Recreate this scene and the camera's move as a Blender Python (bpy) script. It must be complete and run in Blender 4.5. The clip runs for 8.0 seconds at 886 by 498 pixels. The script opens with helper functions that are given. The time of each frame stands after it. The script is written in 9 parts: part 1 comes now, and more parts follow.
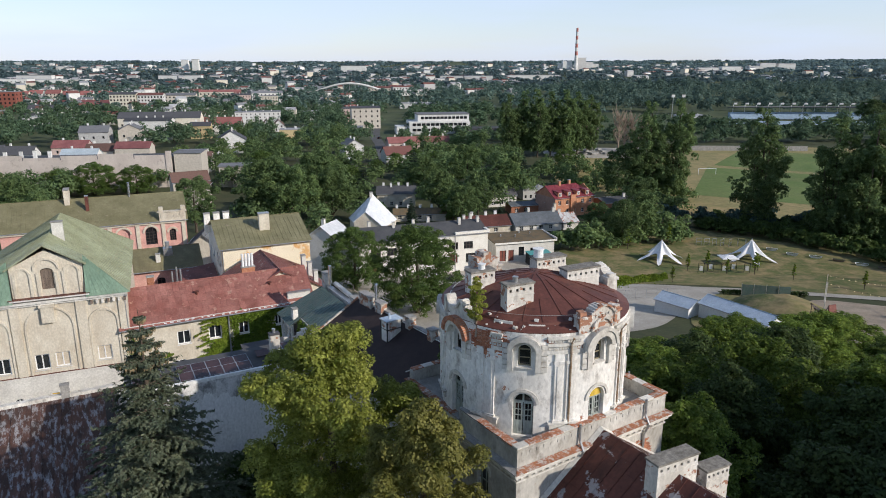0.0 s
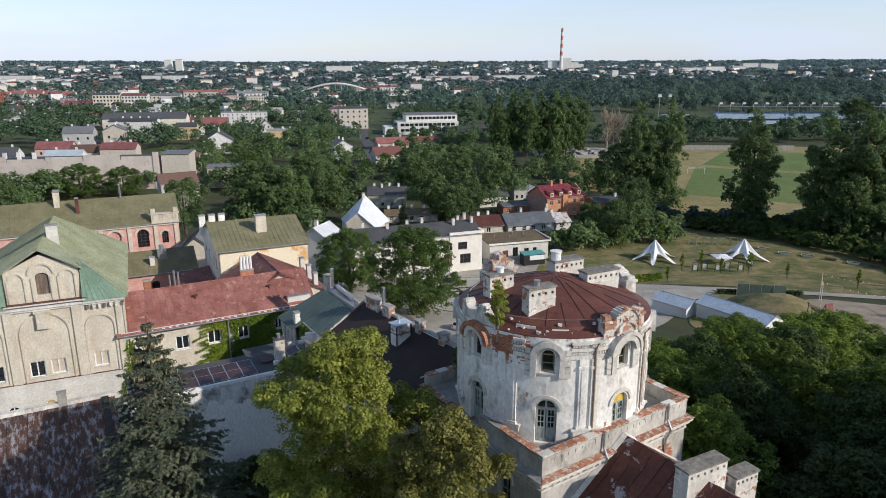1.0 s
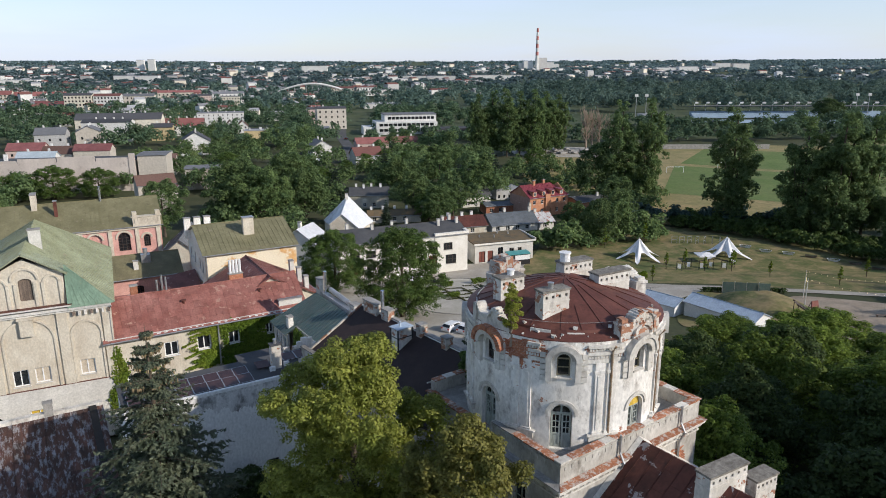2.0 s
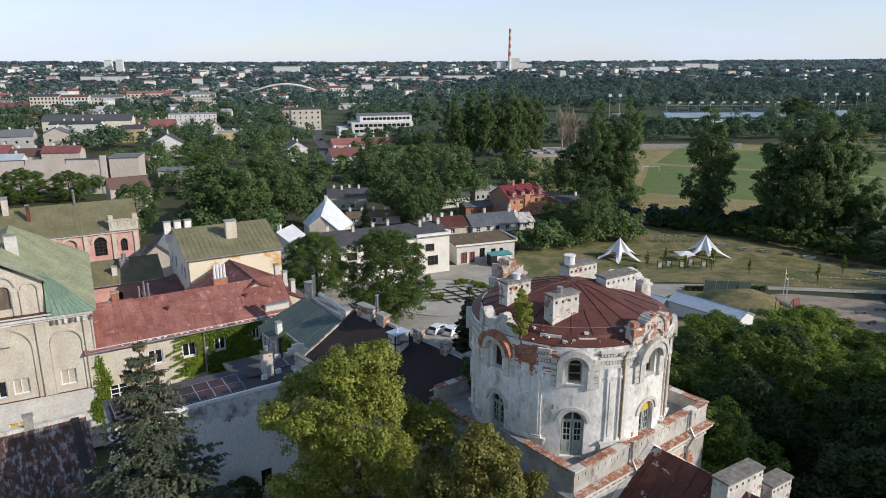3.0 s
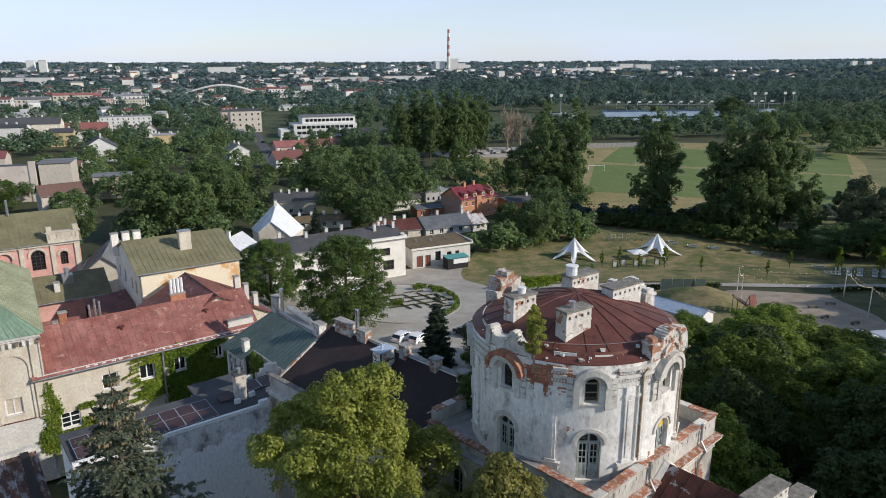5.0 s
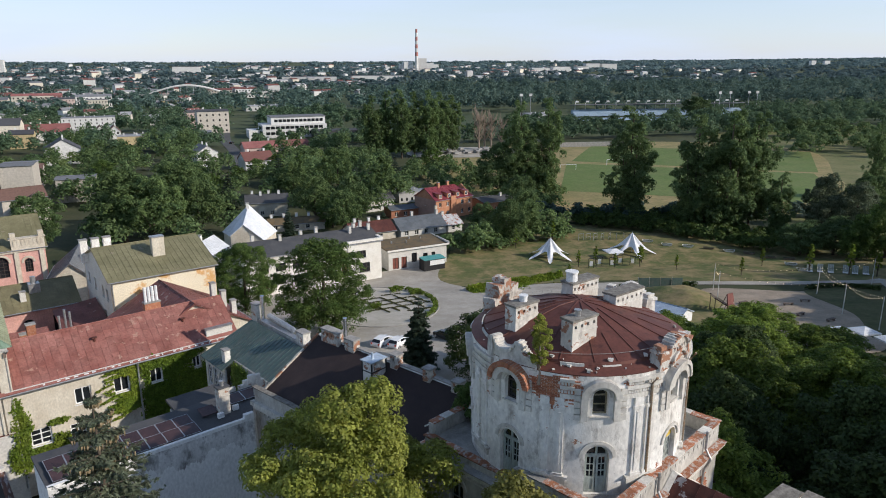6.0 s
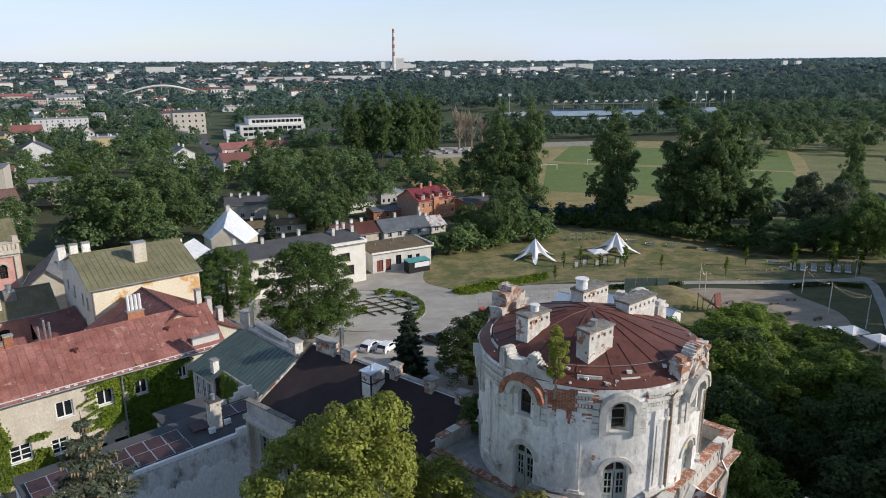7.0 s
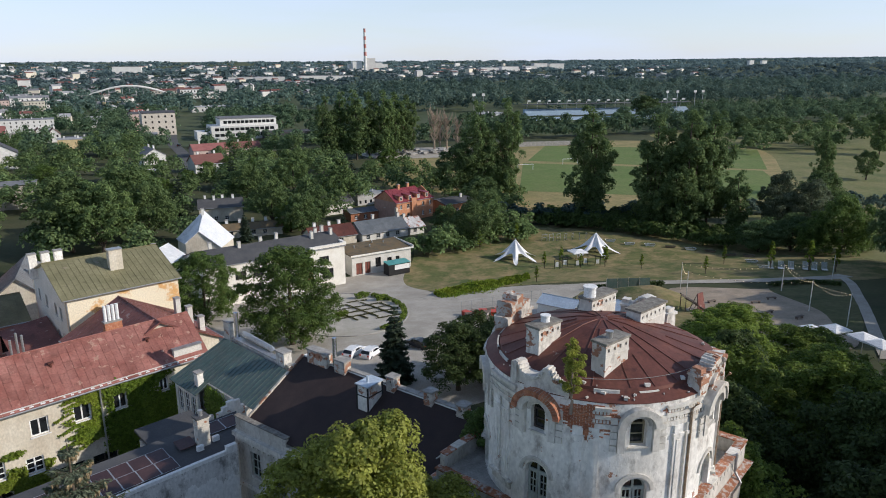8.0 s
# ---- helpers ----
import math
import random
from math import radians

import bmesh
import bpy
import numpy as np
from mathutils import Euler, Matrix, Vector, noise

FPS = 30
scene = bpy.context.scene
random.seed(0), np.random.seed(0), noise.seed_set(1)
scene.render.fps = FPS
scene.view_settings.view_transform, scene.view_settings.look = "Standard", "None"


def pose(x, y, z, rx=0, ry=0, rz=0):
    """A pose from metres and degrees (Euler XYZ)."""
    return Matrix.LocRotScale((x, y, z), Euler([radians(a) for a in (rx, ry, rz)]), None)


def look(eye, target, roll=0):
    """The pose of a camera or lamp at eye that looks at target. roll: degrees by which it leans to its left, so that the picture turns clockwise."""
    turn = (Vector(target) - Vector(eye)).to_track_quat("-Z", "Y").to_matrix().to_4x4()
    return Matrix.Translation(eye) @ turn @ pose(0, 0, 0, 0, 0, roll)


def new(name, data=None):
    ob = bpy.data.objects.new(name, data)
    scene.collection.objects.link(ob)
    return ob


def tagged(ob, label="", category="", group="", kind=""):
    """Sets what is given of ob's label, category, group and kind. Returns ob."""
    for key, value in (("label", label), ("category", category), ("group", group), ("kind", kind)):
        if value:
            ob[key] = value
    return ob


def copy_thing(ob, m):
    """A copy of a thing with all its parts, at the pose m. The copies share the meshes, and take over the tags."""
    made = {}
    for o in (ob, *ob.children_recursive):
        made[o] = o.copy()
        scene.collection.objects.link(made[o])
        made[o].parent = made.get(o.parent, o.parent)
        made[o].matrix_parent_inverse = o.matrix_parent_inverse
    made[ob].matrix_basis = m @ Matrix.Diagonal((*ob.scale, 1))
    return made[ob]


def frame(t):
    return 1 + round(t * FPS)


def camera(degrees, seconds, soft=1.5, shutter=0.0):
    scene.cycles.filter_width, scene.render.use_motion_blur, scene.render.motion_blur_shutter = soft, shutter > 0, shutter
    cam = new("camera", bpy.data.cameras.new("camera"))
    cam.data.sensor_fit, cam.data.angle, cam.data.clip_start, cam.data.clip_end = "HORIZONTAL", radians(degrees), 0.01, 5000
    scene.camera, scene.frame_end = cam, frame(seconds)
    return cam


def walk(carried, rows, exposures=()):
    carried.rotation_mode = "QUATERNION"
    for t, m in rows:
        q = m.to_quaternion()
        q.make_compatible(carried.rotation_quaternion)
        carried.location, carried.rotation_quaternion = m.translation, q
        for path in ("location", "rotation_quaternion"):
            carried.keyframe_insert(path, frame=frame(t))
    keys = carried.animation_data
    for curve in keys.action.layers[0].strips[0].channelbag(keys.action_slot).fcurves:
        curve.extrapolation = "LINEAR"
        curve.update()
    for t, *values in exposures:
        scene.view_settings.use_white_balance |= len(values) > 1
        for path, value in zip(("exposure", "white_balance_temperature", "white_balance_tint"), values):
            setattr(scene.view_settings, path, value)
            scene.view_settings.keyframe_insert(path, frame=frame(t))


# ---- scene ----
cam = camera(64.8, 8.0, soft=0.95)
PATH = [
    (0, (0.559, -0.33, 45.205), (0.546, 1.6, 44.682), -0.1),
    (0.5, (-0.362, 0.174, 45.167), (-0.357, 2.104, 44.645), -0.1),
    (1, (-1.277, 0.671, 45.124), (-1.25, 2.602, 44.601), -0.1),
    (1.5, (-2.18, 1.191, 45.06), (-2.122, 3.121, 44.537), -0.1),
    (3, (-4.656, 2.881, 44.942), (-4.491, 4.805, 44.42), -0.1),
    (3.5, (-5.387, 3.568, 44.941), (-5.183, 5.488, 44.42), -0.1),
    (4, (-6.104, 4.291, 44.962), (-5.864, 6.207, 44.441), -0.1),
    (4.5, (-6.768, 5.06, 44.978), (-6.486, 6.97, 44.457), -0.1),
    (6, (-8.553, 7.595, 44.995), (-8.14, 9.481, 44.473), -0.1),
    (6.5, (-9.06, 8.525, 44.992), (-8.617, 10.404, 44.469), -0.1),
    (7, (-9.606, 9.452, 44.992), (-9.133, 11.323, 44.47), -0.1),
    (7.5, (-10.135, 10.425, 44.999), (-9.626, 12.287, 44.476), -0.1),
    (8, (-10.677, 11.41, 45.014), (-10.13, 13.262, 44.491), -0.1),
]
walk(cam, [(t, look(eye, target, roll)) for t, eye, target, roll in PATH], [(0, 0.0, 6380, 10), (8, 0.0, 6380, 10)])

# ---- sky and sun ----
SUN_AZ, SUN_EL = -28.0, 27.0          # degrees from +x, and above the ground
world = bpy.data.worlds.new("sky")
scene.world = world
world.use_nodes = True
wn, wl = world.node_tree.nodes, world.node_tree.links
sky = wn.new("ShaderNodeTexSky")
sky.sky_type, sky.sun_disc = "NISHITA", False
sky.sun_elevation, sky.sun_rotation = radians(SUN_EL), radians(90 - SUN_AZ)
sky.air_density, sky.dust_density, sky.ozone_density = 1.0, 0.3, 2.0
wc, wm, wnz, wr, wx = (wn.new("ShaderNode" + k) for k in ("TexCoord", "Mapping", "TexNoise", "ValToRGB", "MixRGB"))
wm.inputs["Scale"].default_value = (1.2, 1.2, 9.0)
wnz.inputs["Scale"].default_value, wnz.inputs["Detail"].default_value = 2.2, 6.0
wr.color_ramp.elements[0].position, wr.color_ramp.elements[1].position = 0.42, 0.78
wr.color_ramp.elements[0].color, wr.color_ramp.elements[1].color = (0.55, 0.55, 0.55, 1), (0.9, 0.9, 0.9, 1)
wx.inputs[2].default_value = (5.4, 6.25, 8.05, 1)
wl.new(wc.outputs["Generated"], wm.inputs[0])
wl.new(wm.outputs[0], wnz.inputs["Vector"])
wl.new(wnz.outputs["Fac"], wr.inputs[0])
wsep, wmr, wmul = wn.new("ShaderNodeSeparateXYZ"), wn.new("ShaderNodeMapRange"), wn.new("ShaderNodeMath")
wmr.inputs["From Min"].default_value, wmr.inputs["From Max"].default_value = 0.06, 0.55      # haze thins out with height
wmr.inputs["To Min"].default_value, wmr.inputs["To Max"].default_value = 1.0, 0.12
wmul.operation = "MULTIPLY"
wl.new(wc.outputs["Generated"], wsep.inputs[0])
wl.new(wsep.outputs["Z"], wmr.inputs[0])
wl.new(wr.outputs[0], wmul.inputs[0])
wl.new(wmr.outputs[0], wmul.inputs[1])
wl.new(wmul.outputs[0], wx.inputs[0])
wl.new(sky.outputs[0], wx.inputs[1])
wl.new(wx.outputs[0], wn["Background"].inputs[0])
wn["Background"].inputs[1].default_value = 0.132
sun = new("sun", bpy.data.lights.new("sun", "SUN"))
sun.data.energy, sun.data.angle, sun.data.color = 4.1, radians(0.6), (1.0, 0.91, 0.80)
a, e = radians(SUN_AZ), radians(SUN_EL)
sun.matrix_world = look(Vector((math.cos(a) * math.cos(e), math.sin(a) * math.cos(e), math.sin(e))) * 300, (0, 0, 0))
scene.view_settings.exposure = 0.0

# ---- materials ----
def mat(name, c1, c2, c3=None, rough=0.85, metal=0.0, s1=0.6, s2=7.0, bump=0.25, stretch=(1, 1, 1), amount=0.5, rnd=0.0, island=0.0, spec=0.3,
        cut=(0.4, 0.65), relief=0.02):
    """Two-scale surface: c1 and c2 mixed by broad noise, c3 in worn patches, fine grain in the relief. rnd, island: a spread of lightness by piece."""
    m = bpy.data.materials.new(name)
    m.use_nodes = True
    n, l = m.node_tree.nodes, m.node_tree.links
    b = n["Principled BSDF"]
    b.inputs["Roughness"].default_value, b.inputs["Metallic"].default_value = rough, metal
    b.inputs["Specular IOR Level"].default_value = spec
    tc, mp = n.new("ShaderNodeTexCoord"), n.new("ShaderNodeMapping")
    mp.inputs["Scale"].default_value = stretch
    l.new(tc.outputs["Object"], mp.inputs[0])
    n1, n2 = n.new("ShaderNodeTexNoise"), n.new("ShaderNodeTexNoise")
    n1.inputs["Scale"].default_value, n1.inputs["Detail"].default_value, n1.inputs["Roughness"].default_value = s1, 6, 0.62
    n2.inputs["Scale"].default_value, n2.inputs["Detail"].default_value = s2, 4
    l.new(mp.outputs[0], n1.inputs["Vector"])
    l.new(mp.outputs[0], n2.inputs["Vector"])
    r1 = n.new("ShaderNodeValToRGB")
    r1.color_ramp.elements[0].position, r1.color_ramp.elements[1].position = 0.36, 0.66
    r1.color_ramp.elements[0].color, r1.color_ramp.elements[1].color = (*c1, 1), (*c2, 1)
    l.new(n1.outputs["Fac"], r1.inputs[0])
    col = r1.outputs[0]
    if c3:
        n3, r3, mx = n.new("ShaderNodeTexNoise"), n.new("ShaderNodeValToRGB"), n.new("ShaderNodeMixRGB")
        n3.inputs["Scale"].default_value, n3.inputs["Detail"].default_value, n3.inputs["Roughness"].default_value = s1 * 2.3, 8, 0.68
        ofs = n.new("ShaderNodeMapping")
        ofs.inputs["Location"].default_value = (7.1, 3.3, 5.7)
        ofs.inputs["Scale"].default_value = stretch
        l.new(tc.outputs["Object"], ofs.inputs[0])
        l.new(ofs.outputs[0], n3.inputs["Vector"])
        r3.color_ramp.elements[0].position, r3.color_ramp.elements[1].position = cut
        r3.color_ramp.elements[1].color = (amount, amount, amount, 1)
        r3.color_ramp.elements[0].color = (0, 0, 0, 1)
        l.new(n3.outputs["Fac"], r3.inputs[0])
        l.new(r3.outputs[0], mx.inputs[0])
        l.new(col, mx.inputs[1])
        mx.inputs[2].default_value = (*c3, 1)
        col = mx.outputs[0]
    g = n.new("ShaderNodeHueSaturation")
    l.new(col, g.inputs["Color"])
    mr = n.new("ShaderNodeMapRange")
    mr.inputs["From Min"].default_value, mr.inputs["From Max"].default_value = 0.3, 0.7
    mr.inputs["To Min"].default_value, mr.inputs["To Max"].default_value = 0.86, 1.14
    l.new(n2.outputs["Fac"], mr.inputs[0])
    val = mr.outputs[0]
    for spread, node, out in ((rnd, "ShaderNodeObjectInfo", "Random"), (island, "ShaderNodeNewGeometry", "Random Per Island")):
        if spread:
            src, m2, ml = n.new(node), n.new("ShaderNodeMapRange"), n.new("ShaderNodeMath")
            m2.inputs["To Min"].default_value, m2.inputs["To Max"].default_value = 1 - spread, 1 + spread
            ml.operation = "MULTIPLY"
            l.new(src.outputs[out], m2.inputs[0])
            l.new(val, ml.inputs[0])
            l.new(m2.outputs[0], ml.inputs[1])
            val = ml.outputs[0]
    l.new(val, g.inputs["Value"])
    l.new(g.outputs[0], b.inputs["Base Color"])
    if bump:
        bp = n.new("ShaderNodeBump")
        bp.inputs["Strength"].default_value, bp.inputs["Distance"].default_value = bump, relief
        l.new(n2.outputs["Fac"], bp.inputs["Height"])
        l.new(bp.outputs[0], b.inputs["Normal"])
    return m


def ruined(name, pale, grey, dirt, brick, seed, flake=0.67, streak=0.55, rough=0.9, metal=0.0, relief=0.03, size=1.0, soot=0.0, tone=0.05):
    """Old lime plaster: pale and grey fields, run-off streaks, soot specks, and flakes fallen to the brick."""
    m = mat(name, grey, pale, rough=rough, metal=metal, s1=0.42 * size, s2=6, bump=0, stretch=(1, 1, 0.6), rnd=tone)
    n, l = m.node_tree.nodes, m.node_tree.links
    b = n["Principled BSDF"]
    col = b.inputs["Base Color"].links[0].from_socket
    tc = n.new("ShaderNodeTexCoord")
    marks = []
    for k, (sc, st, lo, hi, c, amount) in enumerate(((2.6, (1, 1, 0.14), 0.50, 0.74, grey, streak), (1.3, (1, 1, 0.55), 0.55 - soot, 0.72 - soot, dirt, 0.7 + soot), (5.5, (1, 1, 0.8), 0.62 - soot, 0.72 - soot, dirt, 0.6), (0.95, (1, 1, 1.2), flake, flake + 0.02, brick, 0.95))):
        mp, nz, rp, mx = n.new("ShaderNodeMapping"), n.new("ShaderNodeTexNoise"), n.new("ShaderNodeValToRGB"), n.new("ShaderNodeMixRGB")
        mp.inputs["Location"].default_value, mp.inputs["Scale"].default_value = (seed + 3.7 * k, 2.1 * k, 5.3 * k), st
        nz.inputs["Scale"].default_value, nz.inputs["Detail"].default_value, nz.inputs["Roughness"].default_value = sc * size, 9, 0.68
        rp.color_ramp.elements[0].position, rp.color_ramp.elements[1].position = lo, hi
        rp.color_ramp.elements[0].color, rp.color_ramp.elements[1].color = (0, 0, 0, 1), (amount, amount, amount, 1)
        l.new(tc.outputs["Object"], mp.inputs[0])
        l.new(mp.outputs[0], nz.inputs["Vector"])
        l.new(nz.outputs["Fac"], rp.inputs[0])
        l.new(rp.outputs[0], mx.inputs[0])
        l.new(col, mx.inputs[1])
        mx.inputs[2].default_value = (*c, 1)
        col = mx.outputs[0]
        marks.append((nz, rp))
    l.new(col, b.inputs["Base Color"])
    add, bp = n.new("ShaderNodeMath"), n.new("ShaderNodeBump")
    add.operation = "SUBTRACT"
    l.new(marks[2][0].outputs["Fac"], add.inputs[0])
    l.new(marks[3][1].outputs[0], add.inputs[1])
    bp.inputs["Strength"].default_value, bp.inputs["Distance"].default_value = 0.6, relief
    l.new(add.outputs[0], bp.inputs["Height"])
    l.new(bp.outputs[0], b.inputs["Normal"])
    return m


def leafmat(name, c1, c2, island=0.35, s1=0.35, rough=0.62, through_=0.36):
    m = mat(name, c1, c2, rough=rough, s1=s1, s2=3.0, bump=0, island=island, rnd=0.18, spec=0.25)
    n, l = m.node_tree.nodes, m.node_tree.links
    b, out = n["Principled BSDF"], n["Material Output"]
    tr, mx = n.new("ShaderNodeBsdfTranslucent"), n.new("ShaderNodeMixShader")
    l.new(b.inputs["Base Color"].links[0].from_socket, tr.inputs[0])
    mx.inputs[0].default_value = through_
    l.new(b.outputs[0], mx.inputs[1])
    l.new(tr.outputs[0], mx.inputs[2])
    l.new(mx.outputs[0], out.inputs[0])
    return m


PLASTER_OLD = ruined("weathered_white_plaster", (0.86, 0.84, 0.795), (0.64, 0.61, 0.56), (0.18, 0.145, 0.115), (0.37, 0.17, 0.10), 1.0, 0.645, soot=0.015)
PLASTER_STACK = ruined("sooty_stack_plaster", (0.80, 0.775, 0.72), (0.50, 0.47, 0.42), (0.12, 0.10, 0.085), (0.36, 0.17, 0.10), 9.0, 0.585)
PLASTER_BRICKY = ruined("crumbling_brick_plaster", (0.70, 0.66, 0.60), (0.44, 0.40, 0.35), (0.16, 0.125, 0.10), (0.36, 0.17, 0.10), 19.0, 0.52, soot=0.03, size=1.5)
PLASTER_BASE = ruined("damp_grey_plaster", (0.66, 0.635, 0.585), (0.36, 0.335, 0.295), (0.12, 0.10, 0.08), (0.37, 0.17, 0.10), 11.0, 0.66)
SLAB_TOP = mat("mossy_stack_slab", (0.20, 0.185, 0.16), (0.31, 0.29, 0.255), (0.10, 0.09, 0.075), s1=1.6, s2=11, bump=0.6, amount=0.8)
PLASTER_TRIM = ruined("grey_stone_trim", (0.76, 0.735, 0.68), (0.50, 0.47, 0.42), (0.14, 0.115, 0.095), (0.33, 0.16, 0.10), 5.0, 0.66)
PLASTER_STAINED = ruined("black_streaked_plaster", (0.87, 0.865, 0.85), (0.80, 0.795, 0.78), (0.50, 0.49, 0.475), (0.60, 0.57, 0.53), 3.0, 0.72, 0.4, soot=-0.01)
PLASTER_LICHEN = ruined("lichen_black_plaster", (0.80, 0.79, 0.77), (0.52, 0.51, 0.50), (0.075, 0.072, 0.07), (0.46, 0.43, 0.39), 17.0, 0.74, 0.6, soot=0.055)
PLASTER_CREAM = mat("cream_plaster", (0.56, 0.505, 0.41), (0.66, 0.61, 0.51), (0.41, 0.335, 0.245), s1=0.35, bump=0.2, stretch=(1, 1, 0.6), amount=0.55)
PLASTER_PALE = mat("pale_grey_plaster", (0.58, 0.56, 0.52), (0.68, 0.66, 0.61), (0.40, 0.38, 0.35), s1=0.3, bump=0.2, amount=0.4)
PLASTER_WHITE = mat("white_painted_plaster", (0.74, 0.71, 0.64), (0.80, 0.78, 0.72), (0.55, 0.50, 0.43), s1=0.25, bump=0.15, amount=0.35)
PLASTER_YELLOW = mat("pale_yellow_plaster", (0.72, 0.63, 0.47), (0.80, 0.72, 0.57), (0.62, 0.34, 0.12), s1=0.16, bump=0.2, amount=0.9, cut=(0.56, 0.62))
PLASTER_PINK = mat("pink_plaster", (0.62, 0.33, 0.28), (0.70, 0.42, 0.36), (0.40, 0.22, 0.2), s1=0.4, bump=0.2, amount=0.5)
BRICK = mat("red_brick", (0.34, 0.13, 0.075), (0.45, 0.20, 0.11), (0.55, 0.45, 0.38), s1=2.5, s2=20, bump=0.5, amount=0.5, rnd=0.25, cut=(0.52, 0.75))
MORTAR = mat("old_mortar", (0.36, 0.30, 0.25), (0.46, 0.41, 0.36), s1=3, s2=20, bump=0.6)
ORANGE_WALL = mat("orange_brick_wall", (0.48, 0.22, 0.12), (0.56, 0.29, 0.17), (0.35, 0.15, 0.09), s1=0.8, s2=12, bump=0.3)
RUST_ROOF = ruined("rusty_brown_metal", (0.165, 0.064, 0.047), (0.105, 0.040, 0.031), (0.036, 0.020, 0.018), (0.30, 0.25, 0.23), 7.0, 0.68, 0.7, 0.55, 0.15, 0.012, 1.1)
RED_ROOF = ruined("faded_red_metal", (0.34, 0.155, 0.128), (0.235, 0.088, 0.070), (0.13, 0.055, 0.040), (0.40, 0.235, 0.18), 2.0, 0.60, 0.8, 0.6, 0.1, 0.012, 1.2, tone=0.17)
RED_STAINED = ruined("stained_dark_red_metal", (0.25, 0.10, 0.085), (0.15, 0.06, 0.05), (0.07, 0.035, 0.03), (0.34, 0.26, 0.23), 6.0, 0.62, 0.8, 0.5, 0.1, 0.012, 1.2)
GREEN_ROOF = ruined("faded_green_metal", (0.375, 0.40, 0.275), (0.275, 0.29, 0.185), (0.115, 0.12, 0.075), (0.31, 0.28, 0.19), 4.0, 0.62, 0.7, 0.5, 0.15, 0.01, 1.0)
TEAL_ROOF = mat("blue_green_metal", (0.075, 0.12, 0.11), (0.11, 0.165, 0.15), (0.16, 0.17, 0.15), rough=0.45, metal=0.2, s1=0.6, s2=6, bump=0.15, amount=0.6, rnd=0.1)
VERDIGRIS = ruined("green_copper", (0.28, 0.39, 0.29), (0.19, 0.285, 0.21), (0.10, 0.15, 0.11), (0.24, 0.30, 0.20), 8.0, 0.62, 0.6, 0.55, 0.15, 0.01, 1.2)
DARK_ROOF = mat("brown_black_felt", (0.040, 0.027, 0.026), (0.056, 0.038, 0.035), (0.03, 0.022, 0.022), rough=0.8, s1=0.4, s2=18, bump=0.3, amount=0.6)
OLIVE_METAL = ruined("olive_sheet_metal", (0.255, 0.235, 0.135), (0.175, 0.16, 0.085), (0.10, 0.085, 0.05), (0.28, 0.235, 0.16), 14.0, 0.63, 0.7, 0.55, 0.1, 0.01, 1.0)
OLIVE_ROOF = mat("mossy_olive_metal", (0.17, 0.155, 0.085), (0.23, 0.205, 0.115), (0.12, 0.10, 0.06), rough=0.6, s1=0.5, s2=7, bump=0.2)
GREY_METAL = mat("dull_grey_metal", (0.17, 0.175, 0.18), (0.24, 0.245, 0.25), (0.13, 0.12, 0.11), rough=0.55, metal=0.2, s1=0.5, s2=7, bump=0.15)
GREY_ROOF = mat("dark_grey_felt", (0.06, 0.062, 0.068), (0.085, 0.087, 0.092), (0.11, 0.105, 0.10), rough=0.75, s1=0.3, s2=10, bump=0.2, amount=0.5)
MOSS_ROOF = mat("mossy_brown_felt", (0.10, 0.085, 0.06), (0.15, 0.12, 0.075), (0.20, 0.13, 0.06), rough=0.9, s1=0.4, s2=8, bump=0.3, amount=0.7)
RUST_PATCH = mat("rust_and_grey_sheet", (0.065, 0.040, 0.034), (0.135, 0.065, 0.048), (0.33, 0.325, 0.33), rough=0.6, metal=0.2, s1=0.95, s2=9, bump=0.3, stretch=(1.5, 0.4, 1), amount=0.85, rnd=0.3, cut=(0.5, 0.6))
ZINC = mat("dull_zinc", (0.42, 0.43, 0.44), (0.55, 0.56, 0.57), (0.33, 0.30, 0.27), rough=0.4, metal=0.7, s1=1.5, s2=8, bump=0.1, amount=0.5)
STEEL = mat("bright_steel", (0.62, 0.63, 0.65), (0.72, 0.73, 0.75), rough=0.25, metal=0.9, s1=2, s2=9, bump=0.05)
CONCRETE = mat("grey_concrete", (0.30, 0.29, 0.27), (0.42, 0.40, 0.37), (0.18, 0.17, 0.16), s1=0.8, s2=10, bump=0.4, amount=0.6)
TILE_ORANGE = mat("orange_clay_coping", (0.30, 0.115, 0.06), (0.40, 0.17, 0.09), (0.50, 0.46, 0.42), s1=1.6, s2=9, bump=0.3, amount=0.95, rnd=0.25, cut=(0.49, 0.6))
WHITE_PAINT = mat("white_paint", (0.74, 0.74, 0.73), (0.80, 0.80, 0.79), (0.55, 0.54, 0.52), s1=2, s2=12, bump=0.05, amount=0.3)
DARK_FRAME = mat("dark_brown_joinery", (0.05, 0.04, 0.035), (0.08, 0.06, 0.05), s1=2, s2=15, bump=0.1, rough=0.6)
GREY_WOOD = mat("bleached_grey_joinery", (0.33, 0.37, 0.34), (0.43, 0.465, 0.43), (0.20, 0.21, 0.19), s1=2, s2=12, bump=0.2, stretch=(1, 1, 0.3), amount=0.5)
OCHRE_WOOD = mat("bleached_ochre_joinery", (0.27, 0.235, 0.15), (0.36, 0.315, 0.215), (0.16, 0.135, 0.09), s1=2, s2=12, bump=0.2, stretch=(1, 1, 0.3), amount=0.5)
BROWN_WOOD = mat("weathered_boards", (0.15, 0.115, 0.09), (0.22, 0.17, 0.135), (0.09, 0.07, 0.06), s1=2, s2=12, bump=0.3, stretch=(1, 1, 0.25), rnd=0.2)
